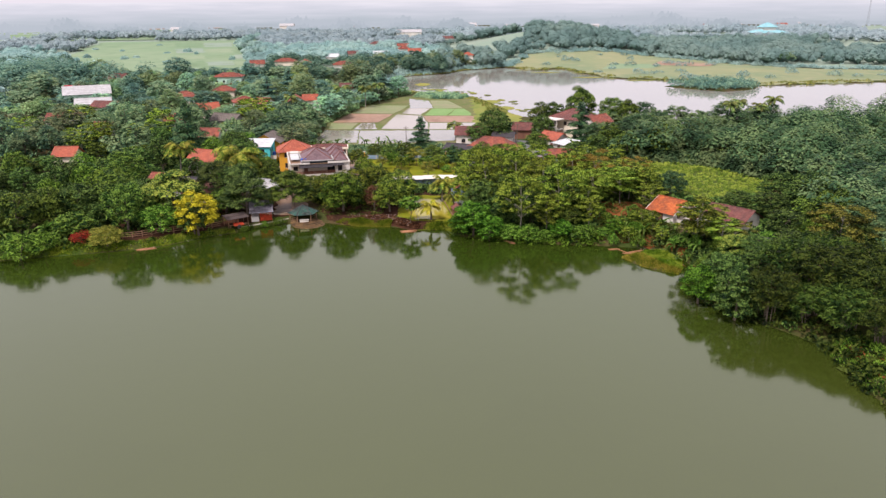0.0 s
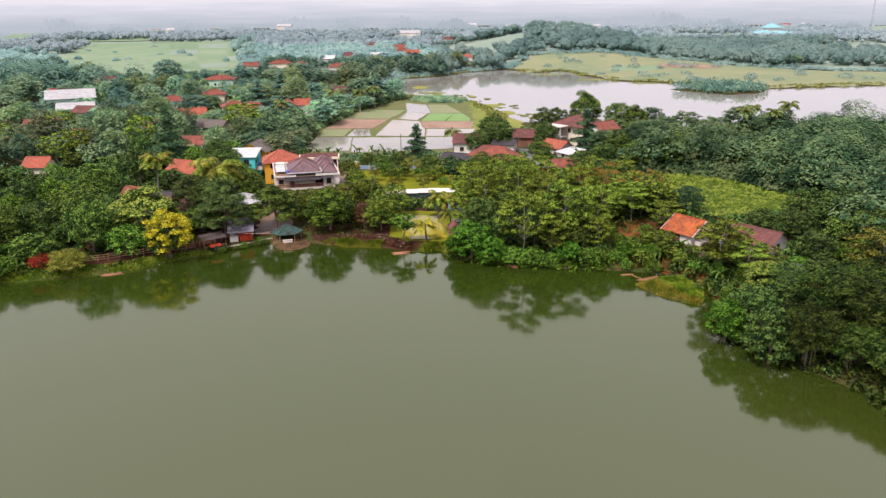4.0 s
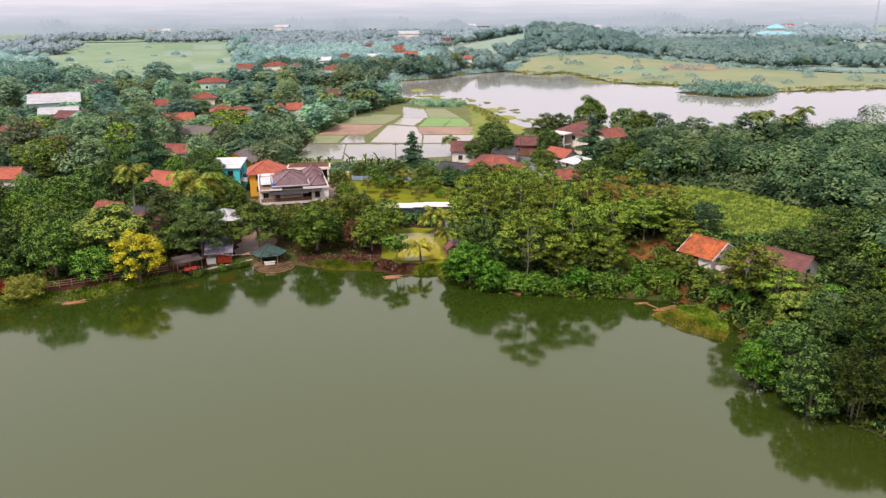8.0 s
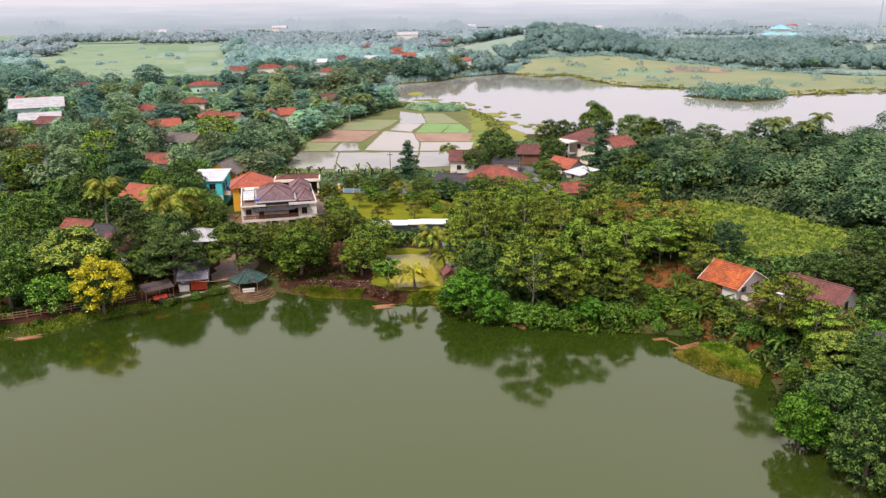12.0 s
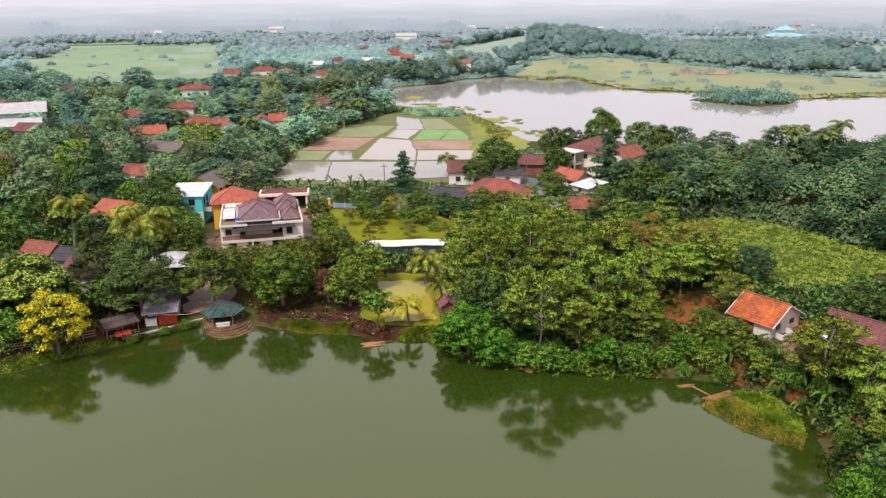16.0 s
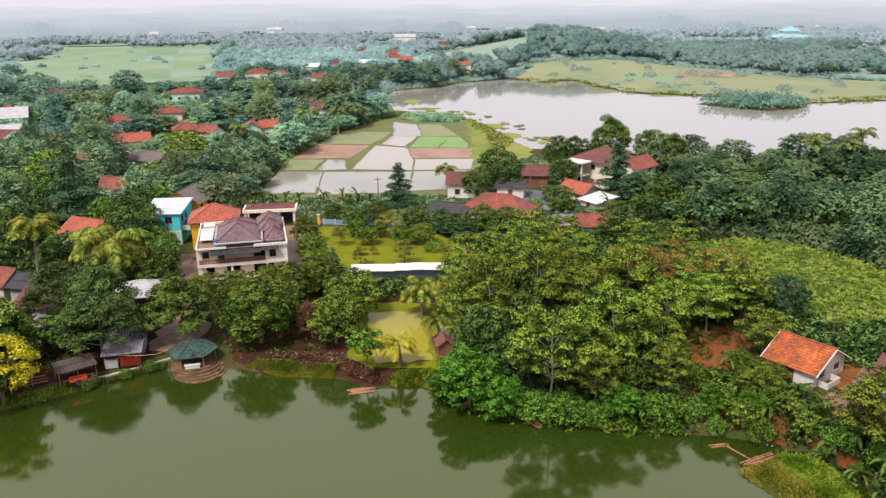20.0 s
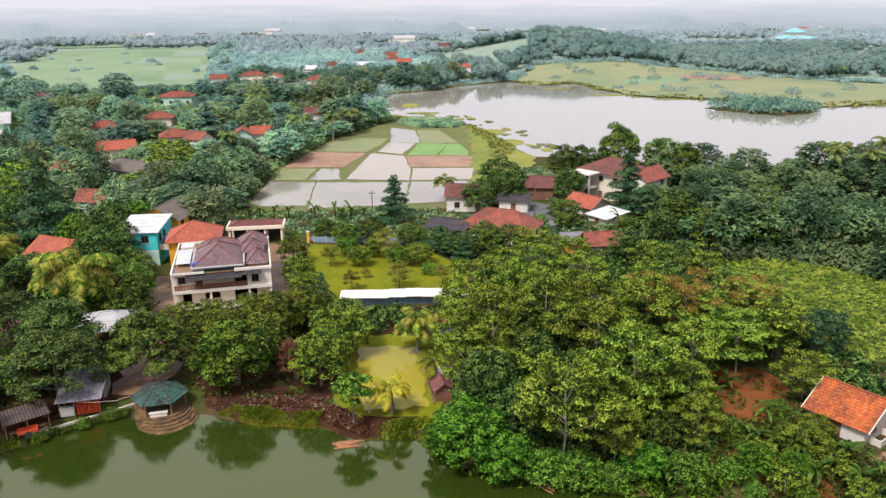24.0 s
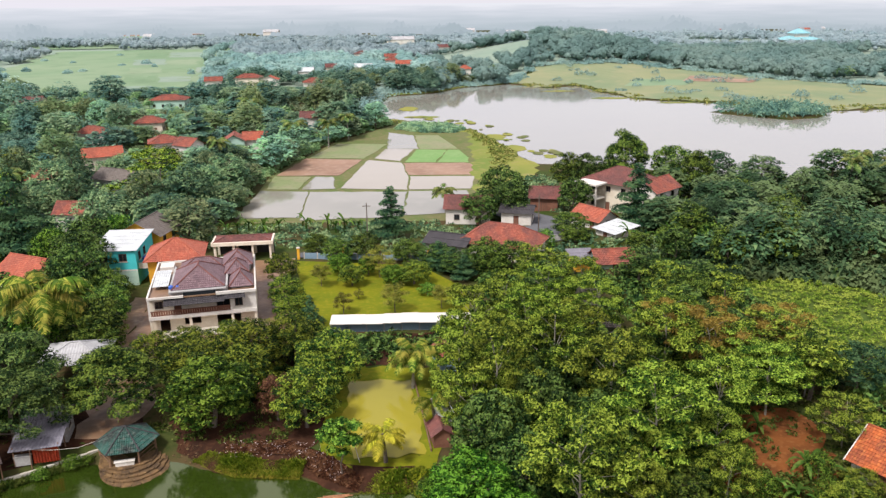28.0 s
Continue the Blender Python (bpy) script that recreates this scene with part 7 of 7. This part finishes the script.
def spread_trees(n, xs, ys, gap, pick, label, group, avoid, tall, wide, inside=None, joined=False):
    """Trees set at random; those too many and too far to tell apart are run together into one wood."""
    done, tries, wood, timber_bm = [], 0, [], bmesh.new()
    while len(done) < n and tries < n * 14:
        tries += 1
        x, y = rng.uniform(*xs), rng.uniform(*ys)
        if inside and edge_distance(np.array([x]), np.array([y]), inside)[0] > 0:
            continue
        if any((x - a) ** 2 + (y - b) ** 2 < gap * gap for a, b in done) or not free(x, y, *avoid):
            continue
        g = ground_at(x, y)
        h = clear_height(x, y, rng.uniform(*tall))
        if g < 0.2 or h < 2.2:
            continue
        done.append((x, y))
        kind = pick[int(rng.integers(len(pick)))]
        r = rng.uniform(*wide) * min(1, 0.45 + h / tall[1])
        if joined:
            size = np.array((r / KINDS[kind][0], r / KINDS[kind][0], h / 10))
            q = np.random.default_rng(tries)
            v, f = leaf_quads(crown_lumps(kind, q), KINDS[kind][3], KINDS[kind][4], KINDS[kind][5], tries, fill=0.62, jitter=0.28, up=1.3)
            wood.append((v * size + (x, y, g), KINDS[kind][1]))
            add_tube(timber_bm, [(x, y, g - 0.1), (x + 0.2, y, g + 0.3 * h), (x, y + 0.2, g + 0.62 * h)], [0.24, 0.19, 0.08], 5)
        else:
            plant(kind, x, y, g + h, r, label, group)
    if joined:
        mats = list(dict.fromkeys(m for _, m in wood))
        base = np.cumsum([0] + [len(v) for v, _ in wood])[-1]
        me = bpy.data.meshes.new("trees")
        me.from_pydata(np.concatenate([v for v, _ in wood]).tolist(), [], np.arange(base).reshape(-1, 3).tolist())
        for m in mats:
            me.materials.append(m)
        me.polygons.foreach_set("material_index", np.concatenate([np.full(len(v) // 3, mats.index(m)) for v, m in wood]))
        crowns = tagged(new("trees", me), label, "trees", kind="stuff")
        part("trunks", timber_bm, BARK, crowns)


overlay("bare_yard", ragged(COTTAGE_YARD, 1.0, 0.2, 3), CLAY, "bare trodden earth beside the orange-roofed cottage", "yard", 0.06, 0.8)
WATERS = (POND_SHORE, LAKE_SHORE, PADDIES)
BANANAS = [(-47, 206), (-9, 206), (-9, 221), (-47, 221)]
KEEP = WATERS + (BANANAS, LAWN_1, LAWN_2, CASSAVA, YARDS, DRIVE, CLAYS, ROAD_1)
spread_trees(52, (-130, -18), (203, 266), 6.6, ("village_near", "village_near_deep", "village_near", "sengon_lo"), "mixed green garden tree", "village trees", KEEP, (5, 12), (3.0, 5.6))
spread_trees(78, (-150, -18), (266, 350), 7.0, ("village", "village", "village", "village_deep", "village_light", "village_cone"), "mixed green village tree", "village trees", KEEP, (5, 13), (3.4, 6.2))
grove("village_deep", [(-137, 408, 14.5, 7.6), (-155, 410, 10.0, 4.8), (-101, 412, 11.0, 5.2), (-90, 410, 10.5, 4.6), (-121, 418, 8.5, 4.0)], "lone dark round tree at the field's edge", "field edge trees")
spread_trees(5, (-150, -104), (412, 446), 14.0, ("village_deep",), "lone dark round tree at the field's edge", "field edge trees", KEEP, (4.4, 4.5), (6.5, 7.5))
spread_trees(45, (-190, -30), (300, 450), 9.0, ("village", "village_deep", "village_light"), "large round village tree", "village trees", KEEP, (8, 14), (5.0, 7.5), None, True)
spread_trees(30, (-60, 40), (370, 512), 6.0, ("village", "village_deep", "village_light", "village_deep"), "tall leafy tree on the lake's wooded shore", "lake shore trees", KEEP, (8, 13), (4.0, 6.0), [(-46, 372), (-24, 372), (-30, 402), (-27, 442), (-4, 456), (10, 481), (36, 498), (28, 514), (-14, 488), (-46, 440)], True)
spread_trees(48, (-100, -44), (128, 205), 5.0, ("mango_lo", "dark_lo", "dark_lo", "bush"), "mixed green tree between the houses", "trees between the houses", KEEP, (4, 9), (2.6, 4.2))
FOREST = [(40, 192), (46, 182), (54, 181.5), (62, 177.5), (70, 162.5), (72, 156), (66, 140), (62, 96), (120, 90), (160, 240), (124, 268), (104, 266), (86, 253), (70, 258), (56, 250), (46, 238), (40, 205)]
spread_trees(62, (36, 110), (90, 268), 6.4, ("forest",), "dark forest tree of the dense wood", "forest trees", KEEP, (6.5, 9.5), (3.6, 5.4), FOREST, True)
spread_trees(20, (42, 66), (181, 226), 4.6, ("forest", "mango_lo", "forest"), "light green tree at the edge of the dense wood", "wood edge trees", (LAKE_SHORE, CASSAVA), (6.5, 9.0), (2.8, 4.2), None, True)
spread_trees(34, (6, 42), (134, 190), 3.6, ("dark_lo", "sengon_lo", "sengon_lo", "mango_lo"), "thicket tree with dense undergrowth", "thicket trees", KEEP, (4, 8.5), (2.2, 3.4), None, True)
spread_trees(10, (52, 66), (98, 127), 4.2, ("dark_lo", "mango_lo", "bush"), "leafy tree on the far slope", "slope trees", KEEP, (4.5, 7), (2.6, 3.6))
spread_trees(14, (10, 46), (188, 246), 4.2, ("bush", "mango_lo"), "low leafy tree near the village road", "road trees", KEEP, (3, 6), (2.0, 3.2))


def undergrowth(name, label, outline, n, tall, size, material, avoid=(), band=None, leaves=22):
    """Low shrubs and weeds run together: small clumps of leaves all over an outline."""
    xs, ys = [p[0] for p in outline], [p[1] for p in outline]
    p = np.column_stack([rng.uniform(min(xs), max(xs), n * 4), rng.uniform(min(ys), max(ys), n * 4)])
    ok = edge_distance(p[:, 0], p[:, 1], list(outline)) < 0
    for o in avoid:
        ok &= edge_distance(p[:, 0], p[:, 1], list(o)) > 0.4
    if band:
        d = edge_distance(p[:, 0], p[:, 1], POND_SHORE)
        ok &= (d > band[0]) & (d < band[1])
    for hx, hy in HOUSES:
        ok &= np.hypot(p[:, 0] - hx, p[:, 1] - hy) > 3.8
        if tall > 1.7:
            ok &= (np.abs(p[:, 0] - hx) > 5.5) | (p[:, 1] > hy) | (p[:, 1] < hy - 11)
    p = p[ok]
    z = land(p[:, 0], p[:, 1])
    low = -0.12 if band else 0.1
    p, z = p[z > low][:n], z[z > low][:n]
    h = tall * (0.4 + 0.9 * rng.random(len(p)))
    lumps = np.column_stack([p, z + 0.25 * h, size * (0.7 + 0.6 * rng.random((len(p), 2))), h * 0.75])
    v, f = leaf_quads(lumps, len(p) * leaves, 0.55 * min(1.6, size), 0.5, 5, up=0.5, fill=0.6)
    me = bpy.data.meshes.new(name)
    me.from_pydata(v.tolist(), [], f.tolist())
    me.materials.append(material)
    return tagged(new(name, me), label, "undergrowth", kind="stuff")


undergrowth("undergrowth", "tangled shrubs under the thicket", [(2, 134), (7.5, 130), (12, 128.4), (20, 126.6), (25, 126), (27, 130), (30, 146), (44, 148), (44, 190), (12, 190), (6, 182), (7, 160), (4, 150)], 1300, 1.5, 1.1, L_DARK, KEEP[:-1])
undergrowth("undergrowth", "green weeds and shrubs on the slope", [(36, 99), (38, 94), (44, 88), (46, 92), (60, 92), (62, 150), (46, 150), (39, 128), (40, 118), (38, 110), (37, 104)], 800, 1.2, 1.0, L_DARK, (CASSAVA, CLAYS, COTTAGE_YARD, [(33, 106), (42, 109), (44, 128), (38, 134), (30, 134)]))
undergrowth("undergrowth", "shrubs and weeds behind the bank", [(-110, 113), (-73, 120.6), (-62, 126), (-58, 131), (-44, 140), (-44, 200), (-120, 200)], 1500, 1.5, 1.3, L_DARK, (POND_SHORE, YARDS, DRIVE))
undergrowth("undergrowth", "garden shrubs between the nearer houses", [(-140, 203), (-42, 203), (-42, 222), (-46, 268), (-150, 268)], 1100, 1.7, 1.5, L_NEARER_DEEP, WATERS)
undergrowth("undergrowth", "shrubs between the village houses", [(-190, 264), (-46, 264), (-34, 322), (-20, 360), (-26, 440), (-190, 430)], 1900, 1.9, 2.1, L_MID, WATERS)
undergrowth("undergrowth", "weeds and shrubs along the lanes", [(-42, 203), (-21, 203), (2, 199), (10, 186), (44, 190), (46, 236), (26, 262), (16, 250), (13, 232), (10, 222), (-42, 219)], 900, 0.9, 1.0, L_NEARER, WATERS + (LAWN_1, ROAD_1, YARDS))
undergrowth("undergrowth", "dark shrubs on the forest floor", FOREST, 1700, 2.4, 2.2, L_DARK, (CASSAVA, POND_SHORE, LAKE_SHORE))
undergrowth("undergrowth", "garden shrubs under the mango trees", [(-38, 150), (-27, 150), (-8.5, 150), (-8, 163), (-36, 163)], 260, 0.9, 0.9, L_MANGO, (DRIVE, LAWN_2))


def crop_rows(name, label, outline, gap, step, turn, tall, material):
    """Leafy plants in uneven rows over an outline."""
    c, q = math.cos(radians(turn)), math.sin(radians(turn))
    g = np.stack(np.meshgrid(np.arange(-40, 40, step), np.arange(-40, 40, gap)), -1).reshape(-1, 2)
    g = g + rng.normal(size=g.shape) * (0.3 * step, 0.13 * gap)
    p = np.column_stack([60 + g[:, 0] * c - g[:, 1] * q, 167 + g[:, 0] * q + g[:, 1] * c])
    p = p[edge_distance(p[:, 0], p[:, 1], list(outline)) < 0]
    p = p[rng.random(len(p)) < 0.93]
    h = tall * (0.6 + 0.5 * rng.random(len(p)))
    lumps = np.column_stack([p, land(p[:, 0], p[:, 1]) + 0.5 * h, 0.34 + 0.16 * rng.random((len(p), 2)), 0.5 * h])
    v, f = leaf_quads(lumps, len(p) * 38, 0.25, 0.55, 5, up=1.2, fill=0.5)
    me = bpy.data.meshes.new(name)
    me.from_pydata(v.tolist(), [], f.tolist())
    me.materials.append(material)
    return tagged(new(name, me), label, "crop", kind="stuff")


crop_rows("crop_plants", "rows of leafy cassava plants", CASSAVA, 1.35, 0.62, -28, 0.95, L_CROP)
undergrowth("undergrowth", "dense shrubs along the field edge", [(44, 180), (53, 180.5), (61, 176.5), (69, 162), (76, 163), (65, 184), (50, 190), (41, 190)], 420, 3.0, 1.5, L_FOREST, (CASSAVA,), None, 60)
undergrowth("weeds", "low weeds over the open ground", [(-62, 128), (-30, 142), (-22, 143), (5, 138), (7, 132), (25, 128), (40, 122), (48, 112), (58, 112), (62, 150), (44, 152), (42, 200), (-62, 200)], 4200, 0.45, 0.6, L_WEED, (LAWN_1, LAWN_2, CASSAVA, YARDS, DRIVE, CLAYS, COTTAGE_YARD), None, 16)
undergrowth("shrubs", "low green bushes on the lake island", ISLAND, 170, 3.8, 2.6, L_DEEP, (), None, 40)
undergrowth("undergrowth", "tall weeds on the red slope", [(25, 127), (32, 124.6), (38, 120), (42, 122), (41, 128), (37, 134), (33, 139), (28, 134)], 260, 0.8, 0.6, L_WEED, (SPIT, CLAYS))
undergrowth("undergrowth", "sparse weeds on the bare red slope", [(28, 132), (36, 131), (37, 143), (29, 144)], 46, 0.5, 0.5, L_WEED)
grove("sengon", [(26.4, 135.4, 8.2, 2.2), (36.8, 131.0, 4.6, 1.6), (38.4, 137.4, 8.0, 2.6), (32.4, 147.2, 9.4, 3.0), (39.2, 146.6, 9.0, 2.8), (34.4, 128.2, 5.4, 1.9)], "feathery light green tree on the red slope", "feathery trees of the thicket", "albizia_tree")


def far_woods(name, label, n, xs, ys, avoid, tall=(6, 12), size=1.9, leaves=34, material=L_FAR_HAZED, inside=None, jitter=0.2):
    p = np.column_stack([rng.uniform(*xs, n * 2), rng.uniform(*ys, n * 2)])
    ok = np.sin(p[:, 0] * 0.021 + 1.1 * np.sin(p[:, 1] * 0.013)) * np.sin(p[:, 1] * 0.017 + 0.6) > -0.62
    for o in avoid:
        ok &= edge_distance(p[:, 0], p[:, 1], list(o)) > 3
    if inside:
        ok &= edge_distance(p[:, 0], p[:, 1], list(inside)) < 0
    p = p[ok][:n]
    h = np.array([clear_height(x, y, rng.uniform(*tall)) for x, y in p])
    p, h = p[h > 2.0], h[h > 2.0]
    z = land(p[:, 0], p[:, 1])
    r = h * rng.uniform(0.42, 0.62, len(p))
    lumps = np.column_stack([p, z + 0.55 * h, r, r, h * 0.48])
    extra = lumps.copy()
    extra[:, 0] += r * rng.normal(size=len(p)) * 0.7
    extra[:, 1] += r * rng.normal(size=len(p)) * 0.7
    extra[:, 2] += h * rng.normal(size=len(p)) * 0.12
    extra[:, 3:] *= 0.62
    far = material in (L_FAR_HAZED, L_FARTHEST_HAZED)
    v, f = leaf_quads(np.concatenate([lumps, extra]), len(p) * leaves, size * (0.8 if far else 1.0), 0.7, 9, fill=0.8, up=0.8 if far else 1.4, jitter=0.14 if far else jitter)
    v, f = np.asarray(v), f.tolist()
    if far:
        bm = bmesh.new()
        bmesh.ops.create_icosphere(bm, subdivisions=2, radius=0.7)
        ball, tris = np.array([q.co for q in bm.verts]), np.array([[q.index for q in t.verts] for t in bm.faces])
        bm.free()
        every = np.concatenate([lumps, extra])
        rough = 1 + 0.16 * rng.normal(size=(len(every), len(ball), 1))
        bodies = every[:, None, :3] + ball[None] * rough * every[:, None, 3:6]
        f += (tris[None] + (len(v) + len(ball) * np.arange(len(every)))[:, None, None]).reshape(-1, 3).tolist()
        v = np.concatenate([v, bodies.reshape(-1, 3)])
    me = bpy.data.meshes.new(name)
    me.from_pydata(v.tolist(), [], f)
    if far:
        me.shade_smooth()
    me.materials.append(material)
    return tagged(new(name, me), label, "woods", kind="stuff")


GLADES = (LAKE_SHORE, FIELDS, MEADOW)
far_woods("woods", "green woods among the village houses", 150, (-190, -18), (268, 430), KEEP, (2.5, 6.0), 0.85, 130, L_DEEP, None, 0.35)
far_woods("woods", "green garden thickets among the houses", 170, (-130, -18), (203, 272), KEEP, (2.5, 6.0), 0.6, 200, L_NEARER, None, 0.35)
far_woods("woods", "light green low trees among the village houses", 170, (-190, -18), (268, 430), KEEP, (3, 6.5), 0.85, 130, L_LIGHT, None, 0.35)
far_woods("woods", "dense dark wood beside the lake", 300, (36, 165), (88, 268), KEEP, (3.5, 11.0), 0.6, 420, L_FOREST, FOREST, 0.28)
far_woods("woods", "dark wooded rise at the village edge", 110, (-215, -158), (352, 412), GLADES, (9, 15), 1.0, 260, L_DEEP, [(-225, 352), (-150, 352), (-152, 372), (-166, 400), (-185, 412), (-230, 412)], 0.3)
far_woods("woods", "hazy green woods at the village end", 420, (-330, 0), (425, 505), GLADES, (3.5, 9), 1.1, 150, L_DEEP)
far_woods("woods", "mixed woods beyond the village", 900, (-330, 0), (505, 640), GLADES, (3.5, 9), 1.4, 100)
far_woods("woods", "ragged row of trees along the rice field", 150, (-210, -96), (438, 800), (), (3.5, 9), 1.3, 110, L_FAR_HAZED, [(-128, 440), (-100, 440), (-104, 480), (-132, 600), (-176, 800), (-204, 800), (-154, 600), (-120, 490)])
far_woods("woods", "pale woods further beyond the village", 1300, (-420, 0), (640, 930), GLADES, (3.5, 9), 1.7, 70, L_FARTHEST_HAZED)
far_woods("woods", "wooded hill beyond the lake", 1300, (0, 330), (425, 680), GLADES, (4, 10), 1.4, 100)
far_woods("woods", "pale woods behind the wooded hill", 1200, (0, 420), (680, 930), GLADES, (4, 9.5), 1.7, 70, L_FARTHEST_HAZED)
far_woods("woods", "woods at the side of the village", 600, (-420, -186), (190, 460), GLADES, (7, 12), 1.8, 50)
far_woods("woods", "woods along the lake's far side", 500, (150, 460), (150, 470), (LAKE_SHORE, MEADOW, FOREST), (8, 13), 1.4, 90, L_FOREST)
undergrowth("undergrowth", "dark shrubs below the garden wall", [(-14, 158.8), (3, 158.6), (6, 166.6), (-19, 166.6)], 130, 1.2, 1.0, L_DARK)
spread_trees(14, (28, 47), (108, 136), 2.6, ("sengon_lo", "sengon_lo", "bush"), "olive green tree on the red slope", "slope trees", (POND_SHORE, CASSAVA, SPIT, CLAYS, COTTAGE_YARD), (2.2, 3.6), (1.0, 1.7))
undergrowth("bank_weeds", "weeds and low shrubs along the water's edge", [(2, 120), (27, 120), (27, 140), (2, 140)], 330, 1.1, 0.75, L_LUSH, (), (-0.7, 2.4))
undergrowth("bank_weeds", "weeds hanging over the steep bank", [(33, 60), (60, 40), (62, 108), (33, 108)], 460, 1.3, 0.9, L_BAMBOO, (), (-0.7, 4.0))
undergrowth("bank_weeds", "weeds along the grassy bank", [(-110, 100), (-56, 118), (-56, 136), (-110, 136)], 420, 0.9, 0.9, L_BIG, (), (1.5, 9))
undergrowth("bank_weeds", "short weeds under the bank fence", [(-60, 122), (-38, 132), (-30, 142), (-40, 140), (-60, 132)], 110, 0.5, 0.5, L_BIG, (), (0.6, 2.4))
undergrowth("crop_strip", "low dark green crop between paddies and lake", [(-12, 338), (-2, 330), (8, 330), (12, 338), (4, 346), (-8, 350)], 420, 1.5, 1.1, L_MID, (), None, 40)
undergrowth("shore_reeds", "tufts of yellow-green reed along the lake", [(15, 258), (24, 290), (24, 306), (18, 334), (8, 350), (-6, 357), (-17, 364), (-10, 350), (8, 338), (14, 300)], 520, 0.7, 1.3, L_MARSH, (PADDIES,))
undergrowth("shore_reeds", "tufts of reed along the lake's far side", [(39, 489), (57, 467), (73, 477), (80, 444), (91, 415), (115, 402), (151, 371), (182, 377), (310, 399), (310, 408), (152, 384), (118, 412), (94, 424), (84, 452), (72, 488), (58, 477), (44, 497)], 620, 0.9, 2.2, L_MARSH)
undergrowth("hedge", "dark uneven hedge between marsh and pasture", [(12, 482), (38, 498), (44, 512), (58, 546), (120, 558), (168, 526), (186, 490), (219, 456), (332, 431), (330, 424), (215, 448), (178, 484), (161, 518), (117, 547), (62, 539), (49, 508), (41, 491), (17, 476)], 1000, 2.6, 2.6, L_FAR_HAZED, (), None, 60)
undergrowth("meadow_bushes", "scattered green bushes on the marsh meadow", MEADOW, 44, 3.0, 3.2, L_FAR_HAZED, (), None, 90)
undergrowth("lake_bushes", "bushes along the lake's wooded side", [(-30, 364), (-17, 366), (-24, 402), (-21, 440), (0, 453), (14, 477), (36, 493), (20, 505), (-20, 470), (-40, 420)], 260, 3.0, 3.0, L_FAR_HAZED)
undergrowth("hedges", "hedges and lone trees between the rice fields", FIELDS, 16, 3.2, 3.0, L_FAR_HAZED, (), None, 260)
undergrowth("undergrowth", "banana and shrub tangle behind the spit", [(34.5, 123), (37, 118), (38, 113), (39.5, 108), (44, 108), (44, 120), (40, 124)], 150, 1.3, 0.8, L_DARK, (), None, 40)
undergrowth("undergrowth", "low green scrub along the paddy edge", [(-48, 222), (-38.5, 222), (-39.5, 250), (-40, 268), (-30, 316), (-14, 350), (-18, 362), (-36, 320), (-48, 268)], 260, 1.8, 1.6, L_LIGHT, (PADDIES,), None, 40)
